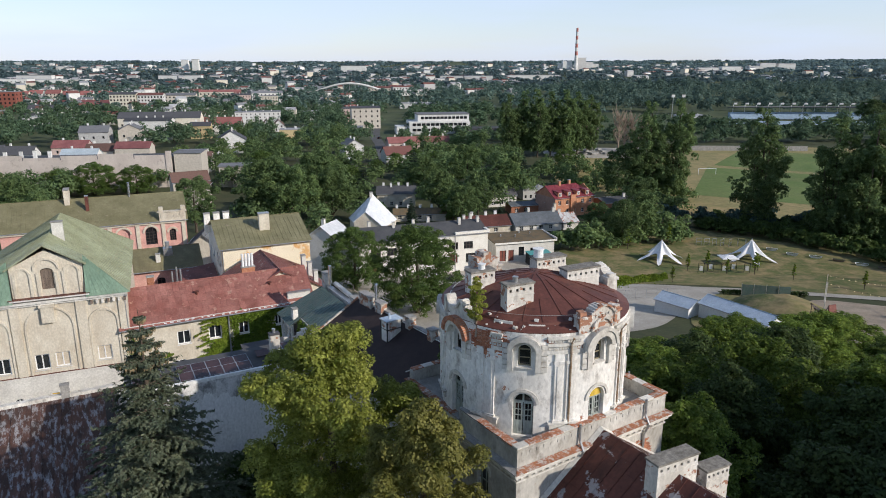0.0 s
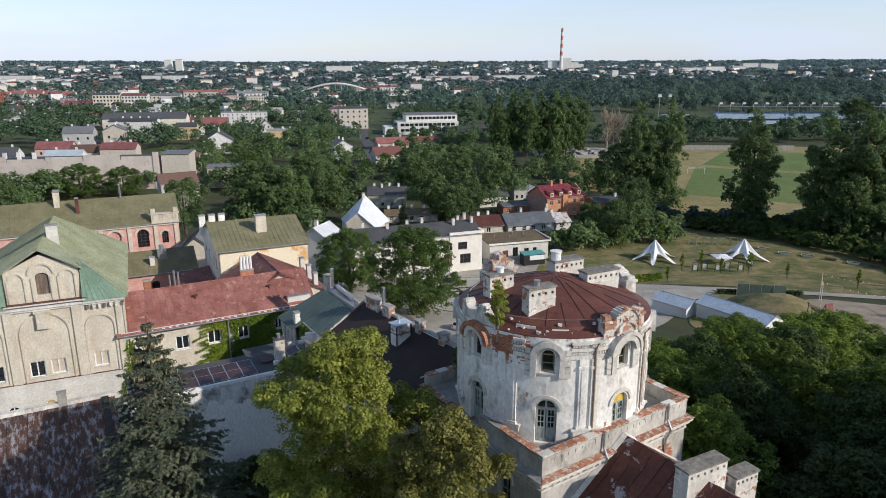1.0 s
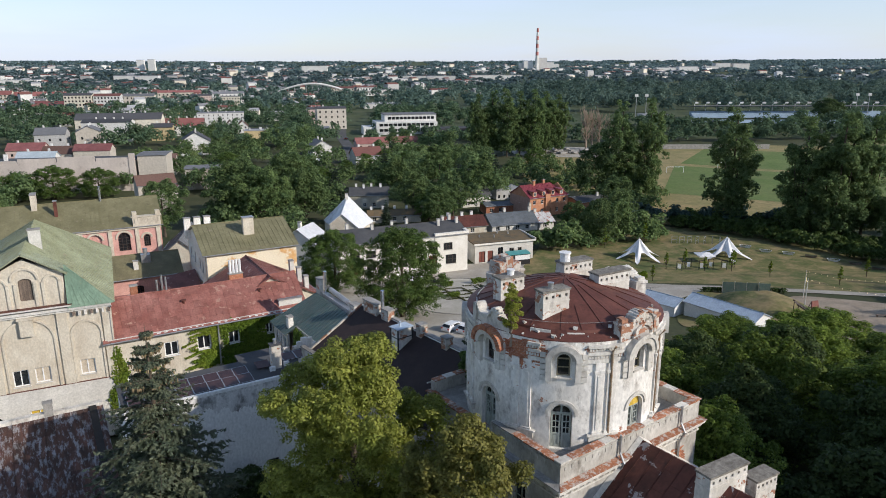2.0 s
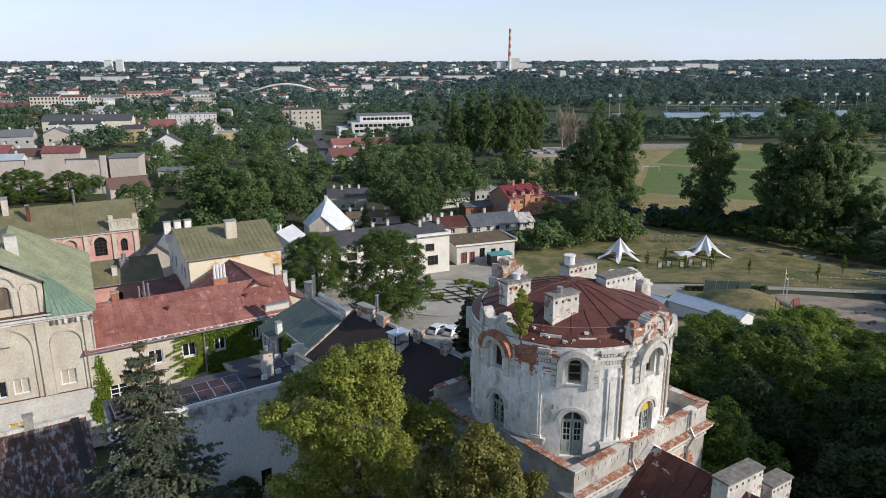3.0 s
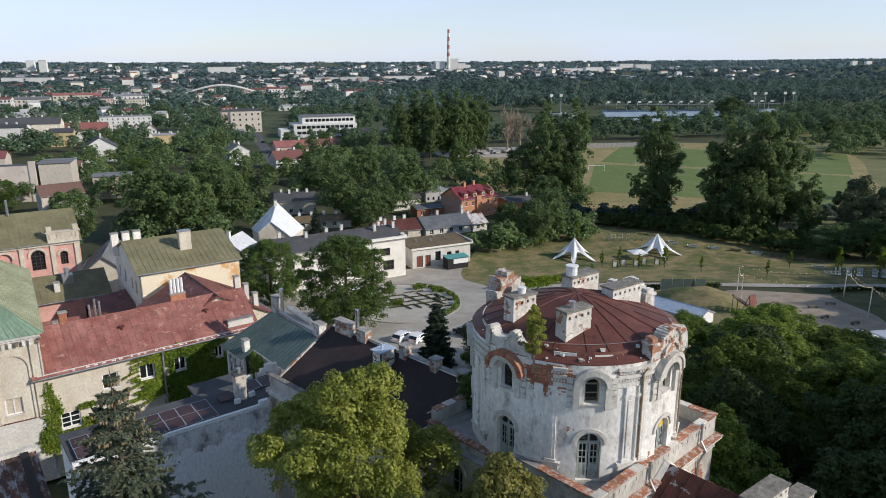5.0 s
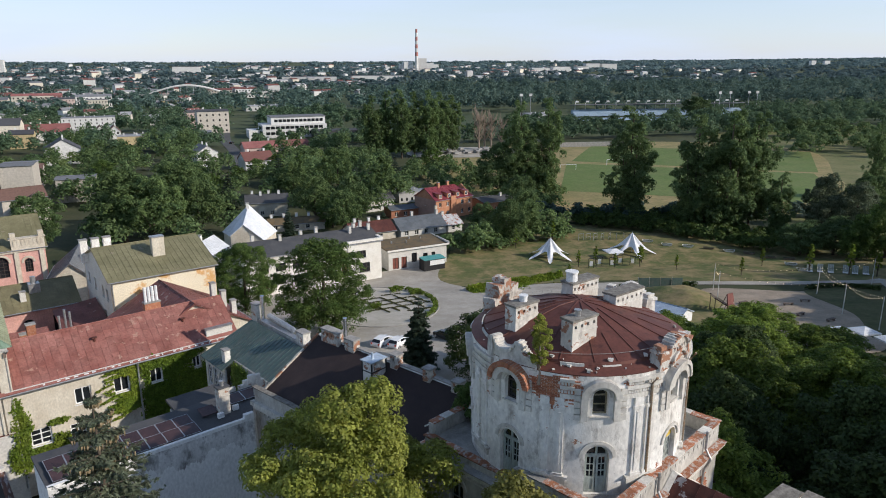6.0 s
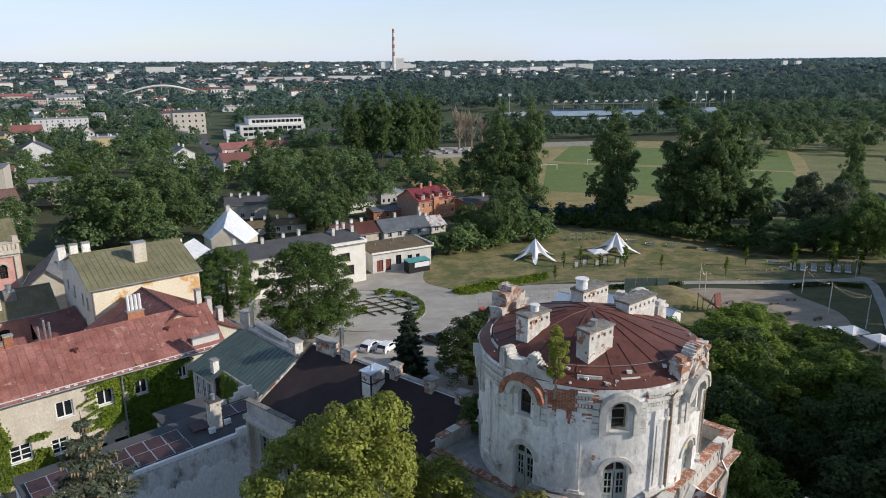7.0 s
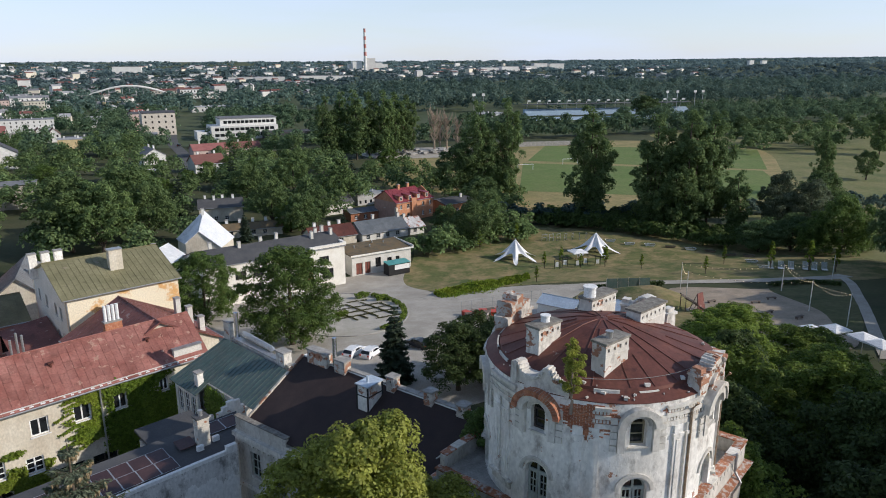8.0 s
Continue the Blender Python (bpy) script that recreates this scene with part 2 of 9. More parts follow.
RED_DOOR = mat("brown_red_doors", (0.17, 0.055, 0.04), (0.22, 0.08, 0.06), s1=1.5, s2=10, bump=0.1)
YELLOW_BOARD = mat("yellow_board", (0.62, 0.42, 0.05), (0.70, 0.50, 0.09), (0.45, 0.28, 0.06), s1=2, s2=9, bump=0.1)
GLASS = mat("dark_glass", (0.012, 0.014, 0.016), (0.022, 0.025, 0.028), rough=0.08, s1=0.8, s2=3, bump=0, spec=0.6)
BLIND = mat("drawn_beige_blind", (0.46, 0.39, 0.30), (0.55, 0.48, 0.38), s1=1.5, s2=8, bump=0, rough=0.6)
PANEL_PV = mat("solar_cells", (0.05, 0.027, 0.026), (0.08, 0.042, 0.038), rough=0.2, s1=1.5, s2=8, bump=0, spec=0.6, rnd=0.2)
# Flat black that stands in for the darkness inside hollows.
BLACK = mat("hollow_darkness", (0.012, 0.011, 0.010), (0.02, 0.018, 0.016), s1=2, bump=0)
CABLE = mat("black_cable", (0.02, 0.02, 0.02), (0.03, 0.03, 0.03), s1=2, bump=0, rough=0.5)
BARK = mat("grey_brown_bark", (0.075, 0.058, 0.042), (0.12, 0.095, 0.07), (0.05, 0.04, 0.03), s1=1.5, s2=9, bump=0.6, stretch=(1, 1, 0.3))
BARK_DEAD = mat("bleached_bark", (0.26, 0.20, 0.15), (0.34, 0.27, 0.21), s1=1.5, s2=9, bump=0.4)
LEAF_CHESTNUT = leafmat("yellow_green_leaves", (0.190, 0.222, 0.038), (0.365, 0.385, 0.090), island=0.3, s1=0.9, rough=0.55, through_=0.45)
LEAF_OLIVE = leafmat("olive_brown_leaves", (0.175, 0.182, 0.040), (0.345, 0.325, 0.095), island=0.3, s1=0.9, rough=0.55, through_=0.42)
LEAF_DEEP = leafmat("deep_green_leaves", (0.062, 0.108, 0.026), (0.112, 0.165, 0.040))
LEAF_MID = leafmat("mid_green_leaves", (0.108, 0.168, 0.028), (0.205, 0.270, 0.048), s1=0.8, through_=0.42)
# Serves naturally dark bushes, and slope trees with shade put into the colour.
LEAF_DARK_SHADED = leafmat("dark_and_shaded_leaves", (0.048, 0.078, 0.024), (0.082, 0.118, 0.034), s1=0.7)
LEAF_LIME = leafmat("lime_green_leaves", (0.13, 0.20, 0.022), (0.21, 0.26, 0.03))
NEEDLE_BLUE = leafmat("blue_green_needles", (0.092, 0.122, 0.078), (0.205, 0.228, 0.145), s1=0.9, through_=0.38)
NEEDLE_DARK = leafmat("dark_needles", (0.034, 0.056, 0.034), (0.058, 0.082, 0.05))
# Leaves turn bluer from town to skyline: distance haze put into their colour.
LEAF_FAR_HAZED = leafmat("hazed_woodland_leaves", (0.074, 0.124, 0.104), (0.155, 0.222, 0.178), island=0.25, s1=0.045, rough=0.85, through_=0.45)
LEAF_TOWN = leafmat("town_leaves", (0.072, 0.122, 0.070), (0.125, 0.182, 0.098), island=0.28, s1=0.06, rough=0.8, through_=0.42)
LEAF_SKYLINE_HAZED = leafmat("hazed_skyline_leaves", (0.105, 0.160, 0.165), (0.150, 0.210, 0.212), island=0.2, s1=0.02, rough=0.9, through_=0.45)
# Blue lifted slightly here too, for a little haze.
LEAF_GARDEN = leafmat("garden_leaves", (0.092, 0.148, 0.062), (0.170, 0.235, 0.094), island=0.28, s1=0.11, rough=0.75, through_=0.42)
LEAF_YARD = leafmat("fresh_green_leaves", (0.080, 0.140, 0.034), (0.150, 0.215, 0.056), s1=0.5, through_=0.42)
LEAF_POPLAR = leafmat("poplar_leaves", (0.100, 0.160, 0.063), (0.178, 0.248, 0.090), island=0.3, s1=0.25, rough=0.7, through_=0.42)
CONE = mat("brown_cones", (0.20, 0.15, 0.085), (0.29, 0.225, 0.135), s1=3, bump=0, island=0.25)
GRASS = mat("dry_lawn", (0.068, 0.098, 0.028), (0.165, 0.155, 0.06), (0.285, 0.215, 0.11), s1=0.10, s2=1.2, bump=0.4, amount=0.85, cut=(0.44, 0.62), rough=0.95, relief=0.05)
PITCH = mat("mown_pitch", (0.095, 0.150, 0.036), (0.13, 0.18, 0.05), (0.18, 0.185, 0.075), s1=0.03, s2=1.0, bump=0.3, amount=0.4, rough=0.95)
STRAW = mat("dry_straw_grass", (0.33, 0.25, 0.12), (0.26, 0.22, 0.095), (0.13, 0.15, 0.05), s1=0.06, s2=1.0, bump=0.4, amount=0.6, rough=0.95)
GRAVEL = mat("pale_gravel", (0.36, 0.33, 0.285), (0.46, 0.425, 0.37), (0.27, 0.245, 0.205), s1=0.12, s2=5, bump=0.4, amount=0.6, rough=0.95)
SAND = mat("trodden_sand", (0.32, 0.255, 0.19), (0.40, 0.325, 0.25), (0.21, 0.18, 0.13), s1=0.15, s2=4, bump=0.4, amount=0.6, rough=0.95)
ASPHALT = mat("worn_asphalt", (0.085, 0.085, 0.088), (0.12, 0.12, 0.122), (0.06, 0.06, 0.06), s1=0.2, s2=8, bump=0.3, rough=0.9)
SOIL = mat("dark_undergrowth", (0.034, 0.046, 0.02), (0.06, 0.072, 0.03), (0.085, 0.078, 0.04), s1=0.05, s2=1.5, bump=0.5, amount=0.5, rough=0.95)
FAR_GROUND = mat("fields_and_woods", (0.045, 0.066, 0.03), (0.085, 0.10, 0.045), (0.17, 0.15, 0.08), s1=0.006, s2=0.08, bump=0, amount=0.35, cut=(0.55, 0.7), rough=0.95)
CANVAS = mat("white_canvas", (0.76, 0.76, 0.76), (0.82, 0.82, 0.82), (0.62, 0.62, 0.64), s1=0.5, s2=5, bump=0.05, amount=0.4)
CANVAS_BLUE = mat("blue_white_metal_roof", (0.44, 0.52, 0.60), (0.55, 0.62, 0.69), (0.36, 0.42, 0.5), rough=0.4, metal=0.3, s1=0.4, s2=5, bump=0.05, rnd=0.1)
TEAL_PAINT = mat("turquoise_sheet", (0.07, 0.28, 0.28), (0.10, 0.34, 0.33), rough=0.5, s1=0.8, s2=6, bump=0.05)
BLACK_PAINT = mat("black_paint", (0.02, 0.02, 0.021), (0.03, 0.03, 0.032), rough=0.5, s1=1, s2=6, bump=0.05)
RED_PLASTIC = mat("red_plastic", (0.45, 0.05, 0.03), (0.55, 0.08, 0.04), rough=0.4, s1=1, bump=0)
CAR_WHITE = mat("white_car_paint", (0.74, 0.75, 0.77), (0.78, 0.79, 0.80), rough=0.25, s1=1, bump=0, spec=0.6)
CAR_DARK = mat("black_car_paint", (0.015, 0.016, 0.018), (0.02, 0.021, 0.023), rough=0.2, s1=1, bump=0, spec=0.6)
BLUE_SEAT = mat("blue_stand_seats", (0.27, 0.35, 0.43), (0.34, 0.43, 0.51), s1=0.1, s2=2, bump=0)
LAMP_GLOW = mat("warm_bulb", (0.9, 0.75, 0.5), (0.95, 0.8, 0.55), s1=1, bump=0)
LAMP_GLOW.node_tree.nodes["Principled BSDF"].inputs["Emission Color"].default_value = (1, 0.75, 0.42, 1)
LAMP_GLOW.node_tree.nodes["Principled BSDF"].inputs["Emission Strength"].default_value = 1.2

# ---- mesh helpers ----
def part(name, bm, material, parent=None, label="", smooth=False):
    """Links a bmesh (or a ready mesh) as one object under parent, with its materials."""
    if isinstance(bm, bmesh.types.BMesh):
        me = bpy.data.meshes.new(name)
        bm.to_mesh(me)
        bm.free()
    else:
        me = bm
    for m in material if isinstance(material, (list, tuple)) else [material]:
        me.materials.append(m)
    if smooth:
        me.polygons.foreach_set("use_smooth", [True] * len(me.polygons))
    ob = new(name, me)
    ob.parent = parent
    return tagged(ob, label)


def pieces(name, bm, material, parent, label=""):
    """Links each loose piece of a bmesh as a part of its own."""
    seen, out = set(), []
    bm.verts.index_update()
    for v in bm.verts:
        if v.index in seen:
            continue
        stack, isle = [v], []
        seen.add(v.index)
        while stack:
            w = stack.pop()
            isle.append(w)
            for e in w.link_edges:
                o = e.other_vert(w)
                if o.index not in seen:
                    seen.add(o.index)
                    stack.append(o)
        b2 = bmesh.new()
        vm = {w: b2.verts.new(w.co) for w in isle}
        for f in {f for w in isle for f in w.link_faces}:
            b2.faces.new([vm[w] for w in f.verts]).material_index = f.material_index
        out.append(part(name, b2, material, parent, label))
    bm.free()
    return out


def weather(bm, amp, scale=2.2, cuts=1):
    """Roughens edges: splits long edges and pushes points about by noise."""
    for k in range(cuts):
        bmesh.ops.subdivide_edges(bm, edges=[e for e in bm.edges if e.calc_length() > 0.22], cuts=1, use_grid_fill=True)
    for v in bm.verts:
        v.co += Vector(noise.noise_vector(v.co * scale)) * amp + Vector(noise.noise_vector(v.co * scale * 3.1)) * amp * 0.5
    return bm


def thing(name, m, label, category, group="", kind=""):
    ob = new(name)
    ob.empty_display_size = 0.3
    ob.matrix_world = m
    return tagged(ob, label, category, group, kind)


def quad(bm, *ps, mi=0):
    f = bm.faces.new([bm.verts.new(p) for p in ps])
    f.material_index = mi
    return f


def box(bm, x0, x1, y0, y1, z0, z1, m=None, mi=0):
    c = [Vector((x, y, z)) for z in (z0, z1) for x, y in ((x0, y0), (x1, y0), (x1, y1), (x0, y1))]
    v = [bm.verts.new(m @ p if m else p) for p in c]
    for i in ((3, 2, 1, 0), (4, 5, 6, 7), (0, 1, 5, 4), (1, 2, 6, 5), (2, 3, 7, 6), (3, 0, 4, 7)):
        bm.faces.new([v[k] for k in i]).material_index = mi


def tube(bm, pts, radii, n=8, cap=True):
    """A round tube through points, of one radius or one for each point."""
    pts = [Vector(p) for p in pts]
    radii = radii if isinstance(radii, (list, tuple)) else [radii] * len(pts)
    rings = []
    for i, p in enumerate(pts):
        d = (pts[min(i + 1, len(pts) - 1)] - pts[max(i - 1, 0)]).normalized()
        a = d.orthogonal().normalized() if abs(d.z) < 0.95 else Vector((1, 0, 0))
        b = d.cross(a).normalized()
        a = b.cross(d)
        rings.append([bm.verts.new(p + radii[i] * (math.cos(k * math.tau / n) * a + math.sin(k * math.tau / n) * b)) for k in range(n)])
    for r, s in zip(rings, rings[1:]):
        for k in range(n):
            bm.faces.new((r[k], r[(k + 1) % n], s[(k + 1) % n], s[k]))
    if cap:
        bm.faces.new(rings[0][::-1])
        bm.faces.new(rings[-1])


def lathe(bm, prof, n=48, a0=0.0, a1=360.0):
    """Turns a profile of (radius, z) round the z axis."""
    full = abs(a1 - a0) >= 359.9
    cols = []
    for k in range(n if full else n + 1):
        t = radians(a0 + (a1 - a0) * k / n)
        cols.append([bm.verts.new((r * math.cos(t), r * math.sin(t), z)) for r, z in prof])
    for k in range(n):
        c, d = cols[k], cols[(k + 1) % len(cols)]
        for i in range(len(prof) - 1):
            bm.faces.new((c[i], d[i], d[i + 1], c[i + 1]))


def flat(u, d, z):
    return Vector((u, d, z))


def facade(bm, M, u0, u1, z0, z1, openings=(), thick=0.4, step=99.0, seg=10):
    """A wall over u0..u1, z0..z1 with real openings (ua, ub, za, zb, arch rise). M maps (along, inwards, up) to a place."""
    us = {u0, u1} | {v for o in openings for v in o[:2]}
    zs = {z0, z1} | {v for o in openings for v in o[2:4]}
    n = max(1, math.ceil((u1 - u0) / step))
    us |= {u0 + (u1 - u0) * k / n for k in range(n + 1)}
    us, zs = sorted(us), sorted(zs)
    us = [u for i, u in enumerate(us) if i == 0 or u - us[i - 1] > 1e-4]
    inside = lambda u, z: any(o[0] < u < o[1] and o[2] < z < o[3] for o in openings)
    for ua, ub in zip(us, us[1:]):
        for za, zb in zip(zs, zs[1:]):
            if inside((ua + ub) / 2, (za + zb) / 2):
                continue
            quad(bm, M(ua, 0, za), M(ub, 0, za), M(ub, 0, zb), M(ua, 0, zb))
            quad(bm, M(ub, thick, za), M(ua, thick, za), M(ua, thick, zb), M(ub, thick, zb))
    for u, s in ((u0, 1), (u1, -1)):
        p = [M(u, 0, z0), M(u, 0, z1), M(u, thick, z1), M(u, thick, z0)]
        quad(bm, *(p if s > 0 else p[::-1]))
    for ua, ub in zip(us, us[1:]):
        quad(bm, M(ua, 0, z1), M(ub, 0, z1), M(ub, thick, z1), M(ua, thick, z1))
    for ua, ub, za, zb, rise in openings:
        quad(bm, M(ua, 0, za), M(ua, thick, za), M(ua, thick, zb - rise), M(ua, 0, zb - rise))
        quad(bm, M(ub, thick, za), M(ub, 0, za), M(ub, 0, zb - rise), M(ub, thick, zb - rise))
        quad(bm, M(ub, 0, za), M(ub, thick, za), M(ua, thick, za), M(ua, 0, za))
        k = seg if rise else 1
        c, h = (ua + ub) / 2, (ub - ua) / 2
        arc = [(c - h * math.cos(math.pi * i / k), zb - rise + rise * math.sin(math.pi * i / k)) for i in range(k + 1)] if rise else [(ua, zb), (ub, zb)]
        for (p, q), (r, s) in zip(arc, arc[1:]):
            quad(bm, M(p, 0, q), M(p, thick, q), M(r, thick, s), M(r, 0, s))
            if rise:
                quad(bm, M(p, 0, q), M(r, 0, s), M(r, 0, zb), M(p, 0, zb))
    return bm


def bar(bm, M, ua, ub, za, zb, d0, d1):
    p = [M(u, d, z) for z in (za, zb) for u, d in ((ua, d0), (ub, d0), (ub, d1), (ua, d1))]
    v = [bm.verts.new(q) for q in p]
    for i in ((3, 2, 1, 0), (4, 5, 6, 7), (0, 1, 5, 4), (1, 2, 6, 5), (2, 3, 7, 6), (3, 0, 4, 7)):
        bm.faces.new([v[k] for k in i])


def arch_band(bm, M, c, h, spring, rise, w, d0, d1, n=12, top=180.0):
    """A raised band round an arch of half width h."""
    for i in range(n):
        a, b = radians(180 - top * i / n), radians(180 - top * (i + 1) / n)
        P = lambda t, k, d: M(c + (h + k) * math.cos(t), d, spring + (rise + k) * math.sin(t))
        quad(bm, P(a, 0, d0), P(b, 0, d0), P(b, w, d0), P(a, w, d0))
        quad(bm, P(a, w, d0), P(b, w, d0), P(b, w, d1), P(a, w, d1))
        quad(bm, P(b, 0, d0), P(a, 0, d0), P(a, 0, d1), P(b, 0, d1))


def window(parent, M, ua, ub, za, zb, rise=0.0, joinery=WHITE_PAINT, depth=0.18, bars=(1, 1), w=0.07, sill=PLASTER_TRIM, pane=GLASS, label="", name="window"):
    """A window in its opening: frame and glazing bars, one pane, a sill."""
    bm = bmesh.new()
    top = zb - rise
    bar(bm, M, ua, ua + w, za, top, depth, depth + 0.07)
    bar(bm, M, ub - w, ub, za, top, depth, depth + 0.07)
    bar(bm, M, ua + w, ub - w, za, za + w, depth, depth + 0.07)
    if not rise:
        bar(bm, M, ua + w, ub - w, zb - w, zb, depth, depth + 0.07)
    else:
        arch_band(bm, M, (ua + ub) / 2, (ub - ua) / 2 - w, top, rise - w, w, depth, depth + 0.07, 8)
        bar(bm, M, ua + w, ub - w, top - w / 2, top + w / 2, depth, depth + 0.07)
    nx, nz = bars
    for i in range(1, nx + 1):
        u = ua + (ub - ua) * i / (nx + 1)
        bar(bm, M, u - w / 2, u + w / 2, za + w, zb - w, depth - 0.005, depth + 0.06)
    for i in range(1, nz + 1):
        z = za + (top - za) * i / (nz + 1)
        bar(bm, M, ua + w, ub - w, z - w / 3, z + w / 3, depth + 0.005, depth + 0.06)
    win = part(name, bm, joinery, parent, label)
    bm = bmesh.new()
    quad(bm, M(ua, depth + 0.05, za), M(ub, depth + 0.05, za), M(ub, depth + 0.05, zb), M(ua, depth + 0.05, zb))
    part("pane", bm, pane, win)
    if sill:
        bm = bmesh.new()
        bar(bm, M, ua - 0.08, ub + 0.08, za - 0.07, za - 0.003, -0.10, depth)
        part("sill", bm, sill, win)
    return win


def slab(bm, pts, thick):
    """A plate from its upper outline, thick below it."""
    up = [Vector(p) for p in pts]
    n = (up[1] - up[0]).cross(up[2] - up[0]).normalized()
    n = n if n.z > 0 else -n
    a, b = [bm.verts.new(p) for p in up], [bm.verts.new(p - n * thick) for p in up]
    bm.faces.new(a)
    bm.faces.new(b[::-1])
    for i in range(len(up)):
        j = (i + 1) % len(up)
        bm.faces.new((a[j], a[i], b[i], b[j]))


def seams(bm, a, b, c, d, gap, h=0.032, w=0.026, jitter=0.0):
    """Standing seams over the roof plane a-b (foot), d-c (head)."""
    a, b, c, d = (Vector(p) for p in (a, b, c, d))
    n = (b - a).cross(d - a).normalized()
    n = n if n.z > 0 else -n
    k = max(1, round((b - a).length / gap))
    for i in range(k + 1):
        t = min(1, max(0, (i + random.uniform(-jitter, jitter)) / k))
        p, q = a.lerp(b, t), d.lerp(c, t)
        if (q - p).length < 0.2:
            continue
        s = (b - a).normalized() * w / 2
        v = [bm.verts.new(x) for x in (p - s, p + s, p + s + n * h, p - s + n * h, q - s, q + s, q + s + n * h, q - s + n * h)]
        for f in ((0, 1, 2, 3), (5, 4, 7, 6), (3, 2, 6, 7), (0, 3, 7, 4), (2, 1, 5, 6)):
            bm.faces.new([v[x] for x in f])


def roof_plane(name, parent, pts, material, thick=0.12, gap=0.6, label="", sheets=0, rib=0.032):
    """One slope: a, b foot, c, d head (c == d: a hip), with standing seams as a sub-part, and cross joints of sheets."""
    a, b, c, d = pts if len(pts) == 4 else (*pts, pts[2])
    bm = bmesh.new()
    slab(bm, [a, b, c, d] if len(pts) == 4 else [a, b, c], thick)
    pl = part(name, bm, material, parent, label)
    bm = bmesh.new()
    if gap:
        seams(bm, a, b, c, d, gap, rib, rib * 0.8)
        if sheets:
            a, b, c, d = (Vector(p) for p in (a, b, c, d))
            n = (b - a).cross(d - a).normalized()
            n = n if n.z > 0 else -n
            k = max(1, round((b - a).length / gap))
            for i in range(k):
                for j in range(1, sheets):
                    f = (j + (0.5 if i % 2 else 0) + random.uniform(-0.2, 0.2)) / sheets
                    if not 0.05 < f < 0.97:
                        continue
                    p, q = a.lerp(d, f).lerp(b.lerp(c, f), i / k), a.lerp(d, f).lerp(b.lerp(c, f), (i + 1) / k)
                    e = (d - a).normalized() * 0.02
                    quad(bm, p - e + n * 0.005, q - e + n * 0.005, q + e + n * 0.018, p + e + n * 0.018)
        part("standing_seams", bm, material, pl)
    return pl


def sheet_roof(parent, a, b, c, d, nx, ny, material, seed):
    """Single metal sheets lapped over a roof plane a-b (foot), d-c (head), each a part of its own."""
    r = random.Random(seed)
    a, b, c, d = (Vector(p) for p in (a, b, c, d))
    n = (b - a).cross(d - a).normalized()
    n = n if n.z > 0 else -n
    P = lambda u, v: a.lerp(b, u).lerp(d.lerp(c, u), v)
    for i in range(nx):
        o = r.uniform(-0.3, 0.3) / ny
        edges = [0.0] + [min(0.97, max(0.03, (j + 0.5 * (i % 2)) / ny + o)) for j in range(1, ny)] + [1.0]
        for v0, v1 in zip(edges, edges[1:]):
            if v1 - v0 < 0.02:
                continue
            lift = r.uniform(0.004, 0.012)
            q = [P(i / nx + 0.0006, v0) + n * (lift + 0.016), P((i + 1) / nx - 0.0006, v0) + n * (lift + 0.016), P((i + 1) / nx - 0.0006, v1) + n * lift, P(i / nx + 0.0006, v1) + n * lift]
            bm = bmesh.new()
            slab(bm, q, 0.012)
            part("roof_sheet", bm, material, parent)


def chimney(parent, x, y, z0, z1, w, d, ang=0.0, material=PLASTER_OLD, holes=0, cap=CONCRETE, label="", pot=None, name="chimney", brick=False):
    """A chimney stack with a cap slab, flue openings in its long sides, and a pot."""
    m = pose(x, y, 0, 0, 0, ang)
    bm = bmesh.new()
    s = 0.15
    ops = [(-w / 2 + w * (i + 0.5) / holes - s / 2, -w / 2 + w * (i + 0.5) / holes + s / 2, z1 - 0.36, z1 - 0.36 + 0.17, 0) for i in range(holes)] if holes else []
    facade(bm, lambda u, q, z: m @ Vector((u, -d / 2 + q, z)), -w / 2, w / 2, z0, z1, ops, 0.1)
    facade(bm, lambda u, q, z: m @ Vector((-u, d / 2 - q, z)), -w / 2, w / 2, z0, z1, ops, 0.1)
    facade(bm, lambda u, q, z: m @ Vector((w / 2 - q, u, z)), -d / 2 + 0.1, d / 2 - 0.1, z0, z1, (), 0.1)
    facade(bm, lambda u, q, z: m @ Vector((-w / 2 + q, -u, z)), -d / 2 + 0.1, d / 2 - 0.1, z0, z1, (), 0.1)
    box(bm, -w / 2 - 0.025, w / 2 + 0.025, -d / 2 - 0.025, d / 2 + 0.025, z1 - 0.62, z1 - 0.54, m)
    st = part(name, bm, material, parent, label)
    if holes:
        # Black box behind the holes, painted in place of their inner shade.
        bm = bmesh.new()
        box(bm, -w / 2 + 0.104, w / 2 - 0.104, -d / 2 + 0.104, d / 2 - 0.104, z1 - 0.6, z1 - 0.06, m)
        part("flue_core", bm, BLACK, st, "black core standing in for the dark flue hole")
    bm = bmesh.new()
    box(bm, -w / 2 - 0.06, w / 2 + 0.06, -d / 2 - 0.06, d / 2 + 0.06, z1 + 0.003, z1 + 0.11, m)
    part("cap", bm, cap, st)
    if pot:
        bm = bmesh.new()
        px, pr, ph = pot
        for r in ((pr, 0), ):
            tube(bm, [m @ Vector((px, 0, z1 + 0.11)), m @ Vector((px, 0, z1 + ph))], [pr, pr * 0.95], 14)
            tube(bm, [m @ Vector((px, 0, z1 + ph)), m @ Vector((px, 0, z1 + ph + 0.07))], [pr * 1.15, pr * 1.15], 14)
        part("flue_pot", bm, WHITE_PAINT if pr > 0.2 else ZINC, st, "round metal flue pot")
    return st


